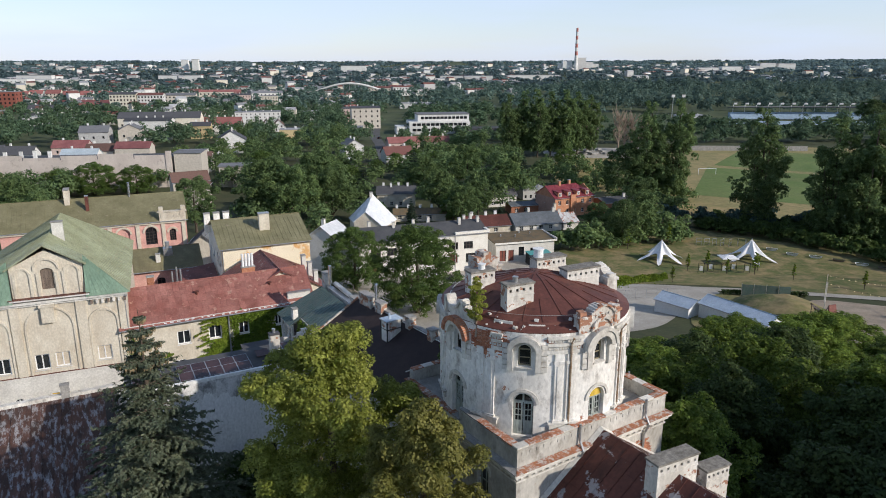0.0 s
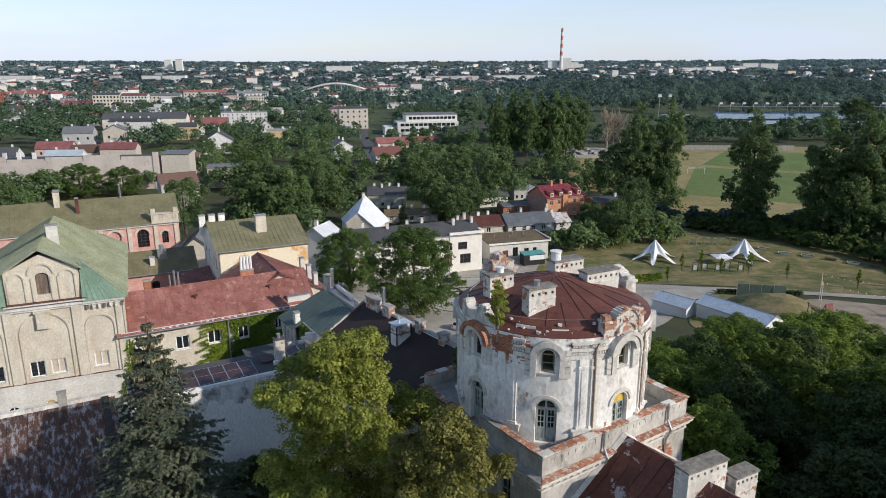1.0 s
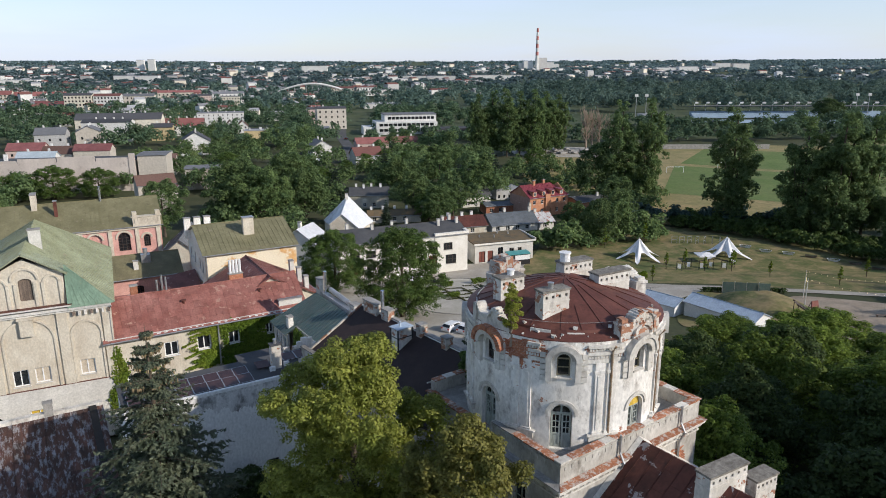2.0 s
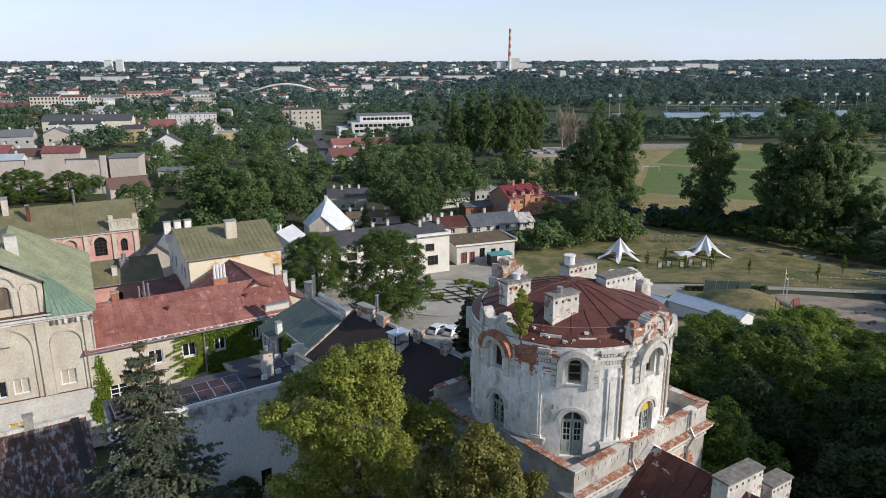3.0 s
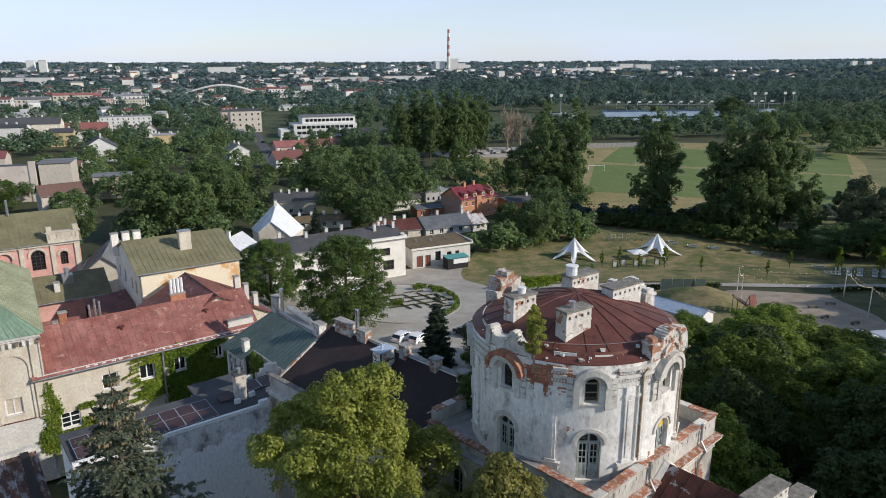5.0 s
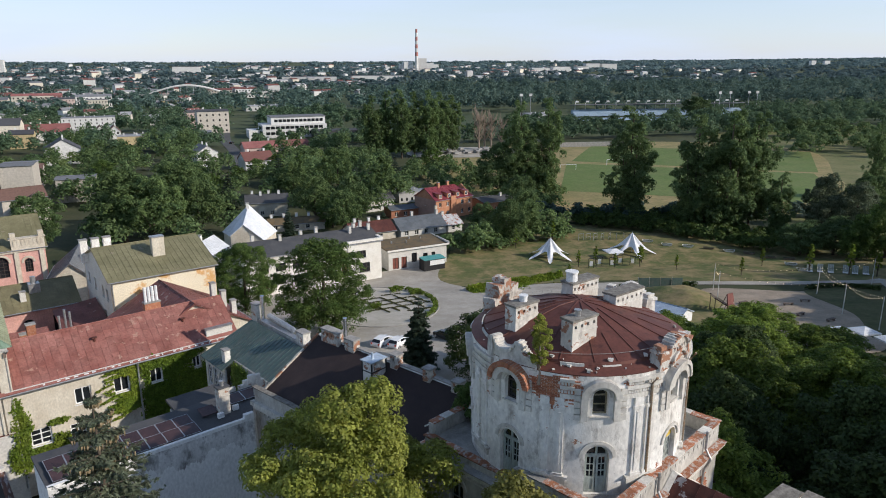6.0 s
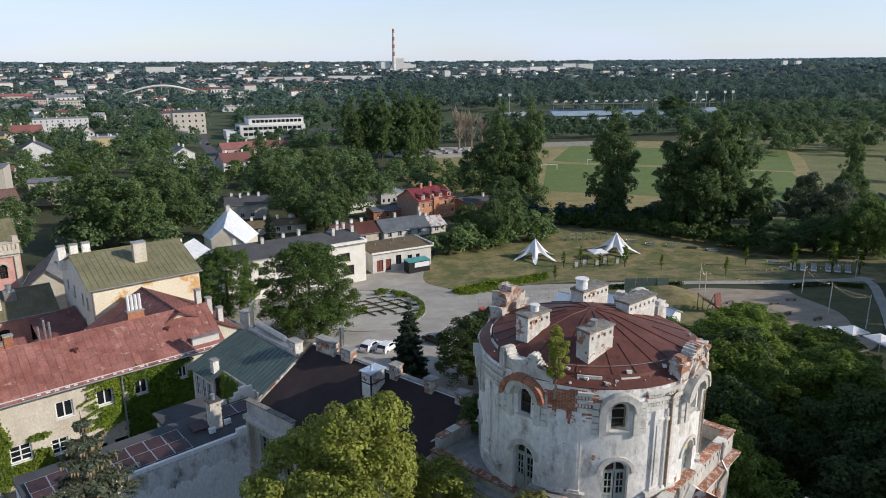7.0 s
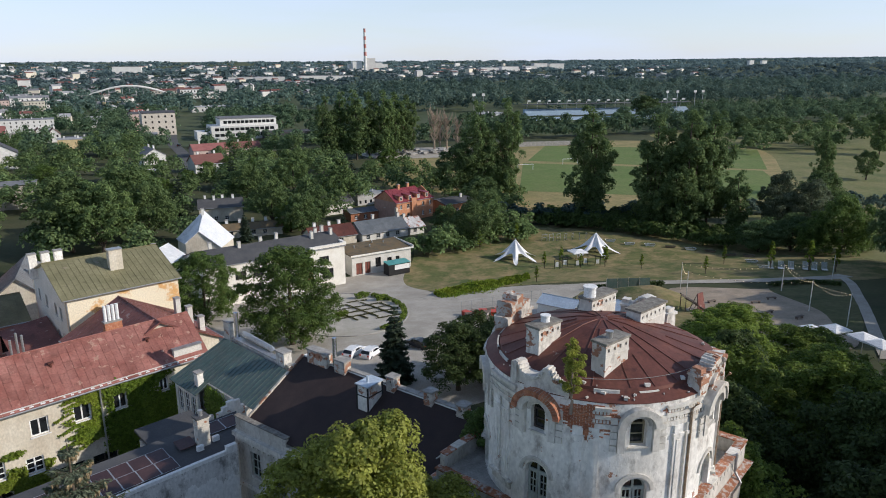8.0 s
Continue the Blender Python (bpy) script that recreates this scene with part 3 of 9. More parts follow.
def pipe(parent, pts, r, material=ZINC, name="downpipe", label=""):
    bm = bmesh.new()
    tube(bm, pts, r, 8)
    return part(name, bm, material, parent, label)

# ---- the lie of the land ----
def gz(x, y):
    """Height of the ground: a slope down from the old buildings, a flat valley, far rising country."""
    z = min(9.5, -1.5 + 0.12 * max(0.0, 150.0 - y))
    r = math.hypot(x, y)
    if r > 1500:
        z += 36.0 * min(1.0, (r - 1500) / 3200) ** 1.5
        t = math.degrees(math.atan2(x, y))
        z += 26.0 * max(0.0, min(1.0, (t - 32) / 30)) * min(1.0, (r - 1500) / 2500)
    return z


def spaced(lo, hi, extra=()):
    v = {round(lo + (hi - lo) * (0.5 + 0.5 * math.sinh(4.4 * (2 * k / 110 - 1)) / math.sinh(4.4)), 2) for k in range(111)}
    return sorted(v | set(extra))


xs, ys = spaced(-4750, 4750), spaced(-4750, 4750, (150.0, 58.3333))
bm = bmesh.new()
grid = [[bm.verts.new((x, y, gz(x, y))) for x in xs] for y in ys]
for j in range(len(ys) - 1):
    for i in range(len(xs) - 1):
        f = bm.faces.new((grid[j][i], grid[j][i + 1], grid[j + 1][i + 1], grid[j + 1][i]))
        f.material_index = 0 if abs(xs[i]) < 330 and -100 < ys[j] < 420 else 1
tagged(part("ground", bm, [SOIL, FAR_GROUND]), "dark earth and rough grass rolling out to the horizon", "ground", kind="structure")


def curve(pts, n=6):
    """A closed smooth outline through corner points."""
    out, k = [], len(pts)
    for i in range(k):
        p0, p1, p2, p3 = (Vector(pts[(i + j) % k]) for j in (-1, 0, 1, 2))
        for s in range(n):
            t = s / n
            out.append(0.5 * ((2 * p1) + (p2 - p0) * t + (2 * p0 - 5 * p1 + 4 * p2 - p3) * t * t + (3 * p1 - p0 - 3 * p2 + p3) * t ** 3))
    return [(p.x, p.y) for p in out]


def patch(name, pts, material, lift, label, category="ground"):
    """A thin layer laid over the ground inside an outline."""
    bm = bmesh.new()
    bmesh.ops.triangle_fill(bm, use_beauty=True, edges=[bm.edges.new(e) for vs in [[bm.verts.new((x, y, 0)) for x, y in pts]] for e in zip(vs, vs[1:] + vs[:1])])
    for y in (150.0, 58.3333):
        bmesh.ops.bisect_plane(bm, geom=bm.verts[:] + bm.edges[:] + bm.faces[:], plane_co=(0, y, 0), plane_no=(0, 1, 0))
    for v in bm.verts:
        v.co.z = gz(v.co.x, v.co.y) + lift
    for f in bm.faces:
        f.normal_update()
        if f.normal.z < 0:
            f.normal_flip()
    return tagged(part(name, bm, material), label, category, kind="structure")


def strip(name, pts, width, material, lift, label):
    """A path of one width along a line."""
    pts = [Vector(p) for p in pts]
    L, R = [], []
    for i, p in enumerate(pts):
        d = (pts[min(i + 1, len(pts) - 1)] - pts[max(i - 1, 0)]).normalized()
        s = Vector((-d.y, d.x)) * width / 2
        L.append((p + s)[:]), R.append((p - s)[:])
    return patch(name, L + R[::-1], material, lift, label, "path")


patch("lawn", curve([(22, 152), (26, 141), (36, 139.5), (52, 138), (64, 134.5), (78, 128), (96, 119), (108, 114), (128, 118), (118, 160), (96, 182), (62, 196), (36, 186), (28, 168)]), GRASS, 0.06,
      "patchy dry lawn of the open-air park")
patch("meadow", curve([(60, 205), (95, 196), (130, 188), (165, 195), (212, 232), (262, 326), (225, 376), (120, 392), (58, 340), (44, 280)]), STRAW, 0.05, "straw-coloured dry meadow round the pitches")
patch("football_pitch_1", [(88, 246), (172, 200), (207, 260), (117, 312)], PITCH, 0.09, "mown green football pitch", "pitch")
patch("football_pitch_2", [(122, 318), (211, 262), (256, 322), (156, 372)], PITCH, 0.09, "second mown green football pitch", "pitch")
patch("yard", curve([(-24, 146), (-18, 128), (-12, 108), (-6, 90), (4, 80), (18, 82), (24, 96), (26, 112), (24, 124), (25, 134), (25, 146), (28, 155), (27, 163), (4, 157)]), GRAVEL, 0.05, "pale gravel car yard", "yard")
strip("footpath", [(22, 136), (30, 138.2), (38, 137), (52, 134), (64, 131.5), (76, 127), (88, 122.5), (97, 120), (103, 118.5), (107, 119)], 3.4, GRAVEL, 0.11, "pale gravel footpath along the lawn")
strip("side_path", [(105.5, 119), (104.2, 116.5), (102, 113), (98.5, 108.8), (94, 103.8), (89, 98), (83.5, 92), (76, 84), (68, 75)], 1.7, GRAVEL, 0.115, "narrow gravel path down the slope")
patch("sand_court", curve([(69, 123.5), (82, 116.5), (89, 112.5), (82, 98), (77, 88), (66, 80), (58, 92), (62, 110)]), SAND, 0.08, "trodden sandy ground under the light strings")
patch("rough_grass", curve([(128, 185), (124, 150), (112, 110), (96, 80), (130, 60), (230, 120), (400, 250), (460, 420), (330, 440), (240, 400), (258, 326), (211, 252), (180, 205)]), mat("rough_green_grass", (0.105, 0.125, 0.042), (0.165, 0.17, 0.065), (0.22, 0.19, 0.09), s1=0.04, s2=1.0, bump=0.4, amount=0.6, rough=0.95), 0.055, "rough green meadow grass")
patch("works_yard", curve([(18, 98), (26, 100), (34, 104), (40, 112), (46, 122), (54, 130), (51, 136), (43, 138.5), (35, 138.5), (28, 139.5), (22, 140), (16, 120)]), GRAVEL, 0.065, "pale gravel of the works yard behind the tower", "yard")
patch("bank_grass", curve([(40, 104), (50, 100), (60, 102), (68, 122), (62, 129.5), (54, 129.5), (47, 121)]), GRASS, 0.075, "dry grass bank round the sheds")
patch("court_grass", curve([(84, 114), (90, 116.5), (100, 115), (97, 106), (86, 96), (77, 87), (72, 86), (80, 98)]), mat("dark_court_grass", (0.055, 0.072, 0.026), (0.095, 0.10, 0.04), (0.14, 0.12, 0.06), s1=0.15, s2=1.4, bump=0.4, amount=0.6, rough=0.95), 0.10, "dark rough grass beside the sandy court")
patch("rubble_field", curve([(52, 352), (80, 342), (108, 350), (112, 372), (84, 384), (56, 378)]), GRAVEL, 0.10, "pale bare ground strewn with broken concrete")
strip("street", [(-70, 700), (-52, 520), (-45, 440), (-38, 400), (-30, 340)], 6, ASPHALT, 0.12, "grey asphalt street between far houses")

# ---- plants ----
def cards(name, P, N, size, rng, fold=0.25, aspect=1.5):
    """Many small leaf blades as one mesh: places P, facings N."""
    k = len(P)
    N = N / np.maximum(np.linalg.norm(N, axis=1, keepdims=True), 1e-6)
    T = np.cross(N, rng.normal(size=(k, 3)))
    T /= np.maximum(np.linalg.norm(T, axis=1, keepdims=True), 1e-6)
    B = np.cross(N, T)
    s = size * rng.uniform(0.6, 1.35, (k, 1))
    v = np.stack([P - T * s * aspect / 2, P - B * s * 0.45 + N * s * fold, P + T * s * aspect / 2, P + B * s * 0.45 + N * s * fold], 1).reshape(-1, 3)
    me = bpy.data.meshes.new(name)
    me.vertices.add(4 * k), me.loops.add(4 * k), me.polygons.add(k)
    me.vertices.foreach_set("co", v.astype(np.float32).ravel())
    me.loops.foreach_set("vertex_index", np.arange(4 * k, dtype=np.int32))
    me.polygons.foreach_set("loop_start", np.arange(0, 4 * k, 4, dtype=np.int32))
    me.update(calc_edges=True)
    return me


def clumps(lumps, k, size, rng):
    """Breaks each lump of a crown into k smaller leaf clumps over its outer side."""
    out = []
    for x, y, z, r in lumps:
        side = np.array((x, y, 0.0)) / max(1e-6, math.hypot(x, y))
        for i in range(k):
            d = rng.normal(size=3) + side * 0.55 + (0, 0, 0.4)
            d /= np.linalg.norm(d)
            q = r * rng.uniform(0.72, 1.08)
            out.append((x + d[0] * q, y + d[1] * q, z + d[2] * q * 0.85, size * rng.uniform(0.6, 1.3)))
    return out


def lump_leaves(lumps, n, rng, low=-0.55, squash=0.85, loose=0.8, shell=(0.40, 1.22)):
    """Leaf places over the outer shells of lumps (x, y, z, r), and their facings."""
    lumps = np.array(lumps)
    w = lumps[:, 3] ** 2
    c = lumps[rng.choice(len(lumps), n, p=w / w.sum())]
    d = rng.normal(size=(n, 3))
    d /= np.linalg.norm(d, axis=1, keepdims=True)
    d[:, 2] = np.where(d[:, 2] < low, -d[:, 2], d[:, 2])
    r = c[:, 3:] * rng.uniform(*shell, (n, 1)) ** 0.7
    p = c[:, :3] + d * r * (1, 1, squash)
    return p, d + rng.normal(size=(n, 3)) * loose + (0, 0, 0.45)


def broad_lumps(R, H, z0, n, rng, tip=0.35):
    """Lumps that make an uneven, domed crown of radius R from z0 to z0 + H."""
    out = []
    for i in range(n):
        t = (i + 0.5) / n
        z = z0 + H * (0.12 + 0.8 * t)
        prof = R * max(0.3, 1 - abs(2 * t - 0.93) ** 3.4) * (1 - tip * t * 0.3)
        a, q = i * 2.399 + rng.uniform(-0.4, 0.4), prof * rng.uniform(0.35, 0.86)
        out.append((q * math.cos(a), q * math.sin(a), z, R * rng.uniform(0.17, 0.33) * (1.1 - 0.35 * t)))
    for i in range(n // 2):
        t = rng.uniform(0.08, 0.97)
        prof = R * max(0.3, 1 - abs(2 * t - 0.93) ** 3.4) * (1 - tip * t * 0.3)
        a, q = rng.uniform(0, math.tau), prof * rng.uniform(0.8, 0.99)
        out.append((q * math.cos(a), q * math.sin(a), z0 + H * (0.1 + 0.87 * t), R * rng.uniform(0.10, 0.17)))
    out.append((0, 0, z0 + H * 0.5, R * 0.55))
    out.append((0, 0, z0 + H * 0.72, R * 0.42))
    return out


def limbs(bm, lumps, base, fork, r0, rng, n=9):
    tube(bm, [(0, 0, -0.6), (0.05, 0, base * 0.5), (0, 0.05, base), (0, 0, fork)], [r0 * 1.35, r0, r0 * 0.85, r0 * 0.45], 9)
    for x, y, z, r in sorted(lumps, key=lambda q: -q[3])[:n]:
        tube(bm, [(0, 0, base * rng.uniform(0.8, 1.0)), (x * 0.4, y * 0.4, base + (z - base) * 0.55), (x * 0.9, y * 0.9, z)], [r0 * 0.45, r0 * 0.28, r0 * 0.08], 6)


def broadleaf(name, R, H, trunk, leaves, size, leafmat_, seed, label, nl=26, category="tree", group="", bark=BARK, thin=1.0, clump=0.0, per=9, skirt=0):
    rng = np.random.default_rng(seed)
    t = thing(name, Matrix(), label, category, group)
    lumps = broad_lumps(R, H, trunk, nl, rng)
    for k in range(skirt):
        a_ = k * 2.399 + rng.uniform(-0.3, 0.3)
        q = R * rng.uniform(0.5, 0.8)
        lumps.append((q * math.cos(a_), q * math.sin(a_), trunk + H * rng.uniform(0.06, 0.26), R * rng.uniform(0.18, 0.27)))
    if thin != 1.0:
        lumps = [(x * thin, y * thin, z, r * (0.4 + 0.6 * thin)) for x, y, z, r in lumps]
    bm = bmesh.new()
    limbs(bm, lumps, trunk, trunk + H * 0.6, 0.035 * (R + H) * 0.55, rng)
    part("trunk", bm, bark, t)
    if clump:
        small = clumps(lumps, per, clump, rng)
        p, d = lump_leaves(small, int(leaves * 0.86), rng, low=-0.35, squash=0.8, loose=0.42, shell=(0.5, 1.12))
        p2, d2 = lump_leaves(lumps, leaves - int(leaves * 0.86), rng, loose=0.6, shell=(0.3, 0.9))
        p, d = np.concatenate([p, p2]), np.concatenate([d, d2])
    else:
        p, d = lump_leaves(lumps, leaves, rng, loose=0.55)
    part("crown", cards("crown", p, d, size, rng), leafmat_, t)
    return t


def poplar(name, R, H, trunk, leaves, size, leafmat_, seed, label, group=""):
    rng = np.random.default_rng(seed)
    t = thing(name, Matrix(), label, "tree", group)
    lumps = []
    leaders = [(R * rng.uniform(0.25, 0.5) * math.cos(k * 1.6), R * rng.uniform(0.25, 0.5) * math.sin(k * 1.6), rng.uniform(0.68, 0.92)) for k in range(4)] + [(0, 0, 1.0)]
    for i in range(78):
        lx, ly, top = leaders[i % 5]
        f = top * rng.uniform(0.0, 1.0) ** 1.05
        w = R * min(0.62, 0.30 + 0.9 * f, 1.25 * (top - f) + 0.16) * rng.uniform(0.5, 1.15)
        a = i * 2.399 + rng.uniform(-0.5, 0.5)
        g = min(1.0, 0.35 + f)
        lumps.append((lx * g + w * math.cos(a), ly * g + w * math.sin(a), trunk + H * f * 0.97, R * rng.uniform(0.15, 0.32) * (1.1 - 0.35 * f)))
    for lx, ly, top in leaders:
        for j in range(9):
            f = top * (0.06 + 0.10 * j)
            g = min(1.0, 0.35 + f)
            lumps.append((lx * g, ly * g, trunk + H * f, R * (0.34 if j < 7 else 0.24)))
    bm = bmesh.new()
    limbs(bm, lumps, trunk * 1.6, trunk + H * 0.9, 0.38, rng, 18)
    for lx, ly, top in leaders:
        tube(bm, [(0, 0, trunk * 0.8), (lx * 0.6, ly * 0.6, trunk + H * 0.25), (lx, ly, trunk + H * top * 0.9)], [0.28, 0.18, 0.04], 6)
    part("trunk", bm, BARK, t)
    small = clumps(lumps, 6, R * 0.12, rng)
    p, d = lump_leaves(small, leaves, rng, low=-0.4, squash=1.1, loose=0.45, shell=(0.35, 1.15))
    part("crown", cards("crown", p, d, size, rng), leafmat_, t)
    return t


def spruce(name, R, H, needles, size, leafmat_, seed, label, group="", whorls=22):
    rng = np.random.default_rng(seed)
    t = thing(name, Matrix(), label, "spruce", group)
    bm = bmesh.new()
    tube(bm, [(0, 0, -0.6), (0, 0, H * 0.5), (0, 0, H)], [0.02 * H, 0.012 * H, 0.01], 8)
    P, N, S, per = [], [], [], max(6, needles // (whorls * 8))
    for i in range(whorls):
        f = (i + rng.uniform(0, 0.6)) / whorls
        z, L = H * (0.04 + 0.95 * f), R * (1 - f) ** 0.88 + 0.10
        for k in range(8):
            a = k * math.tau / 8 + i * 0.55 + rng.uniform(-0.25, 0.25)
            ln = L * rng.uniform(0.72, 1.12)
            rise = 0.32 * f + 0.02
            at = lambda s: np.array((math.cos(a) * ln * s, math.sin(a) * ln * s, z + ln * (rise * s - 0.36 * s * s + 0.20 * s ** 3)))
            tube(bm, [at(0), at(0.5), at(0.97)], [0.035 * ln / 2 + 0.012, 0.02, 0.006], 5, False)
            twigs = max(3, int(3 + 7 * ln / R))
            m = max(4, int(per * (0.35 + ln / R) / (2 * twigs + 2)))
            for w in range(2 * twigs + 2):
                s0, sd = (0.06 + 0.9 * (w // 2) / twigs, -1 if w % 2 else 1)
                lt = ln * 0.31 * (1.12 - s0) * rng.uniform(0.75, 1.15) if w < 2 * twigs else 0.0
                g = rng.uniform(0, 1, m)
                sv = np.clip(s0 + g * lt / ln * 0.75, 0, 1.03) if lt else np.clip(rng.uniform(0.04, 1.03, m), 0, 1.03)
                q = np.array([at(v) for v in sv])
                q[:, 0] += -math.sin(a) * sd * g * lt
                q[:, 1] += math.cos(a) * sd * g * lt
                q[:, 2] -= g * lt * 0.30 + rng.uniform(0, 0.10 + 0.05 * ln / R, m)
                q += rng.normal(size=(m, 3)) * (0.035, 0.035, 0.02)
                P.append(q)
                S.append(np.full((m, 1), size * (0.32 + 0.75 * min(1.0, ln / R) ** 0.5)))
                N.append(np.tile((math.cos(a) * 0.25, math.sin(a) * 0.25, 1.0), (m, 1)) + rng.normal(size=(m, 3)) * 0.38)
    part("trunk", bm, BARK, t)
    if H > 15:
        cb = bmesh.new()
        for p in np.concatenate(P):
            if p[2] > H * 0.83 and rng.random() < 0.12:
                w = rng.uniform(0.05, 0.075)
                tube(cb, [p, p - (0, 0, 0.07), p - (0, 0, rng.uniform(0.2, 0.3))], [0.01, w, 0.01], 4, False)
        part("seed_tip", cb, CONE, t, "hanging brown cones")
    part("needles", cards("needles", np.concatenate(P), np.concatenate(N), np.concatenate(S), rng, 0.15, 2.6), leafmat_, t)
    return t


def at(ob, x, y, s=1.0, rz=0.0, sz=None, z=None):
    m = Matrix.Translation((x, y, gz(x, y) if z is None else z)) @ Matrix.Rotation(radians(rz), 4, "Z") @ Matrix.Diagonal((s, s, sz or s, 1))
    return m


def put(ob, *a, **k):
    ob.matrix_world = at(ob, *a, **k)
    return ob


def more(ob, *a, label="", **k):
    keep = ob.scale.copy()
    ob.scale = (1, 1, 1)
    c = copy_thing(ob, at(ob, *a, **k))
    ob.scale = keep
    return tagged(c, label)

# ---- the ruined rotunda ----
RUST_NAVE = ruined("worn_rusty_sheet", (0.15, 0.055, 0.042), (0.075, 0.03, 0.024), (0.03, 0.018, 0.016), (0.36, 0.35, 0.36), 15.0, 0.585, 0.7, 0.5, 0.2, 0.012, 0.9)
RUST_PIPE = mat("rust_stained_pipe", (0.30, 0.23, 0.15), (0.42, 0.36, 0.28), (0.26, 0.13, 0.06), rough=0.6, metal=0.3, s1=1.5, s2=9, bump=0.1, amount=0.8)
TC, TR, TURN = (5.8, 39.85), 5.6, 33.5      # centre, radius, direction of the base's sides
ZB, ZT = 25.0, 31.15                         # terrace and wall top
rotunda = thing("rotunda", pose(TC[0], TC[1], 0), "derelict round tower with peeling white plaster and rusty roof", "tower")


def drum(u, d, z):
    """Along the drum in metres from the bearing of the corner bay, inwards, up."""
    t = radians(-101.5) + u / TR
    return Vector(((TR - d) * math.cos(t), (TR - d) * math.sin(t), z))


BAY = TR * radians(45)
DOOR = (-0.58, 0.58, 25.05, 27.62, 0.58)
UP = (-0.36, 0.36, 29.2, 30.5, 0.36)
drum_ops = []
for k in range(-3, 5):
    c = k * BAY
    drum_ops += [(c + DOOR[0], c + DOOR[1], DOOR[2], DOOR[3], DOOR[4]), (c + UP[0], c + UP[1], UP[2], UP[3], UP[4])]
bm = bmesh.new()
facade(bm, drum, -3.5 * BAY, 4.5 * BAY, 24.2, ZT, drum_ops, 0.55, 0.35, 12)
shell = part("drum_wall", bm, PLASTER_OLD, rotunda, "curved wall of stained peeling white plaster")
# Added black shell close inside the wall, in place of the dark interior.
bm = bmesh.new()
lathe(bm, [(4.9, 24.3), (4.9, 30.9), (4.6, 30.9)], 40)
part("inner_dark_shell", bm, BLACK, rotunda)

for k in range(-3, 5):
    c = k * BAY
    big = k % 2 != 0
    M = lambda u, d, z, c=c: drum(c + u, d, z)
    # window and its arch
    bm = bmesh.new()
    arch_band(bm, M, 0, 0.60, UP[3] - 0.36, 0.62, 0.30, -0.34, 0.0, 16)
    arch_band(bm, M, 0, 0.42, UP[3] - 0.36, 0.42, 0.12, -0.07, 0.0, 14)
    for s in (-1, 1):
        bar(bm, M, s * 0.75 - 0.15, s * 0.75 + 0.15, 28.95, UP[3] - 0.36, -0.16, 0.0)
        for z in (28.98, 29.3, 29.62, 29.94, 30.26):
            bar(bm, M, s * 1.06 - 0.14, s * 1.06 + 0.14, z, z + 0.27, -0.11, 0.0)
    part("arch_surround", bm, PLASTER_TRIM, rotunda)
    if big:
        bm = bmesh.new()
        arch_band(bm, M, 0, 0.92, UP[3] - 0.38, 0.95, 0.2, -0.42, 0.0, 16)
        hood = part("hood_mould", bm, MORTAR if k == -1 else PLASTER_TRIM, rotunda, "exposed brick arch" if k == -1 else "")
        if k == -1:
            for j in range(26):
                bm = bmesh.new()
                lo, hi = radians(3 + j * 6.7), radians(3 + j * 6.7 + 5.7)
                c8 = [M(r_ * math.cos(q), d_ - random.uniform(0, 0.02), UP[3] - 0.38 + r_ * math.sin(q)) for d_ in (-0.44, 0.0) for q in (lo, hi) for r_ in (0.9, 1.15)]
                vs = [bm.verts.new(v) for v in c8]
                for f in ((0, 1, 3, 2), (4, 6, 7, 5), (0, 4, 5, 1), (2, 3, 7, 6), (1, 5, 7, 3), (0, 2, 6, 4)):
                    bm.faces.new([vs[i] for i in f])
                bmesh.ops.recalc_face_normals(bm, faces=bm.faces)
                part("brick", bm, BRICK, hood)
    window(rotunda, M, UP[0], UP[1], UP[2], UP[3], 0.36, OCHRE_WOOD if k != -1 else DARK_FRAME, 0.25, (0, 1), 0.07, PLASTER_TRIM, GLASS, "small arched window with bleached ochre wooden frame")
    # door below
    bm = bmesh.new()
    arch_band(bm, M, 0, 0.70, DOOR[3] - 0.58, 0.70, 0.17, -0.08, 0.0, 14)
    part("arch_surround", bm, PLASTER_TRIM, rotunda)
    bm = bmesh.new()
    dz = DOOR[3] - 0.58
    for s in (-1, 1):
        a, b = sorted((s * 0.55, s * 0.02))
        bar(bm, M, a, a + 0.10, 25.07, dz, 0.22, 0.30), bar(bm, M, b - 0.10, b, 25.07, dz, 0.22, 0.30)
        for z, h in ((25.07, 0.12), (25.78, 0.10), (dz - 0.10, 0.10)):
            bar(bm, M, a + 0.10, b - 0.10, z, z + h, 0.22, 0.30)
        bar(bm, M, a + 0.10, b - 0.10, 25.19, 25.78, 0.25, 0.28)
        for z in (26.2, 26.55):
            bar(bm, M, a + 0.10, b - 0.10, z - 0.02, z + 0.02, 0.24, 0.29)
        bar(bm, M, (a + b) / 2 - 0.02, (a + b) / 2 + 0.02, 25.88, dz - 0.1, 0.24, 0.29)
    arch_band(bm, M, 0, 0.49, dz, 0.49, 0.09, 0.22, 0.30, 10)
    bar(bm, M, -0.05, 0.05, dz, DOOR[3] - 0.05, 0.22, 0.30)
    bar(bm, M, -0.56, 0.56, dz - 0.04, dz + 0.05, 0.21, 0.30)
    dr = part("double_door", bm, GREY_WOOD, rotunda, "grey-green glazed double door with fanlight")
    bm = bmesh.new()
    quad(bm, M(-0.57, 0.285, 25.8), M(0.57, 0.285, 25.8), M(0.57, 0.285, DOOR[3]), M(-0.57, 0.285, DOOR[3]))
    part("pane", bm, GLASS, dr)
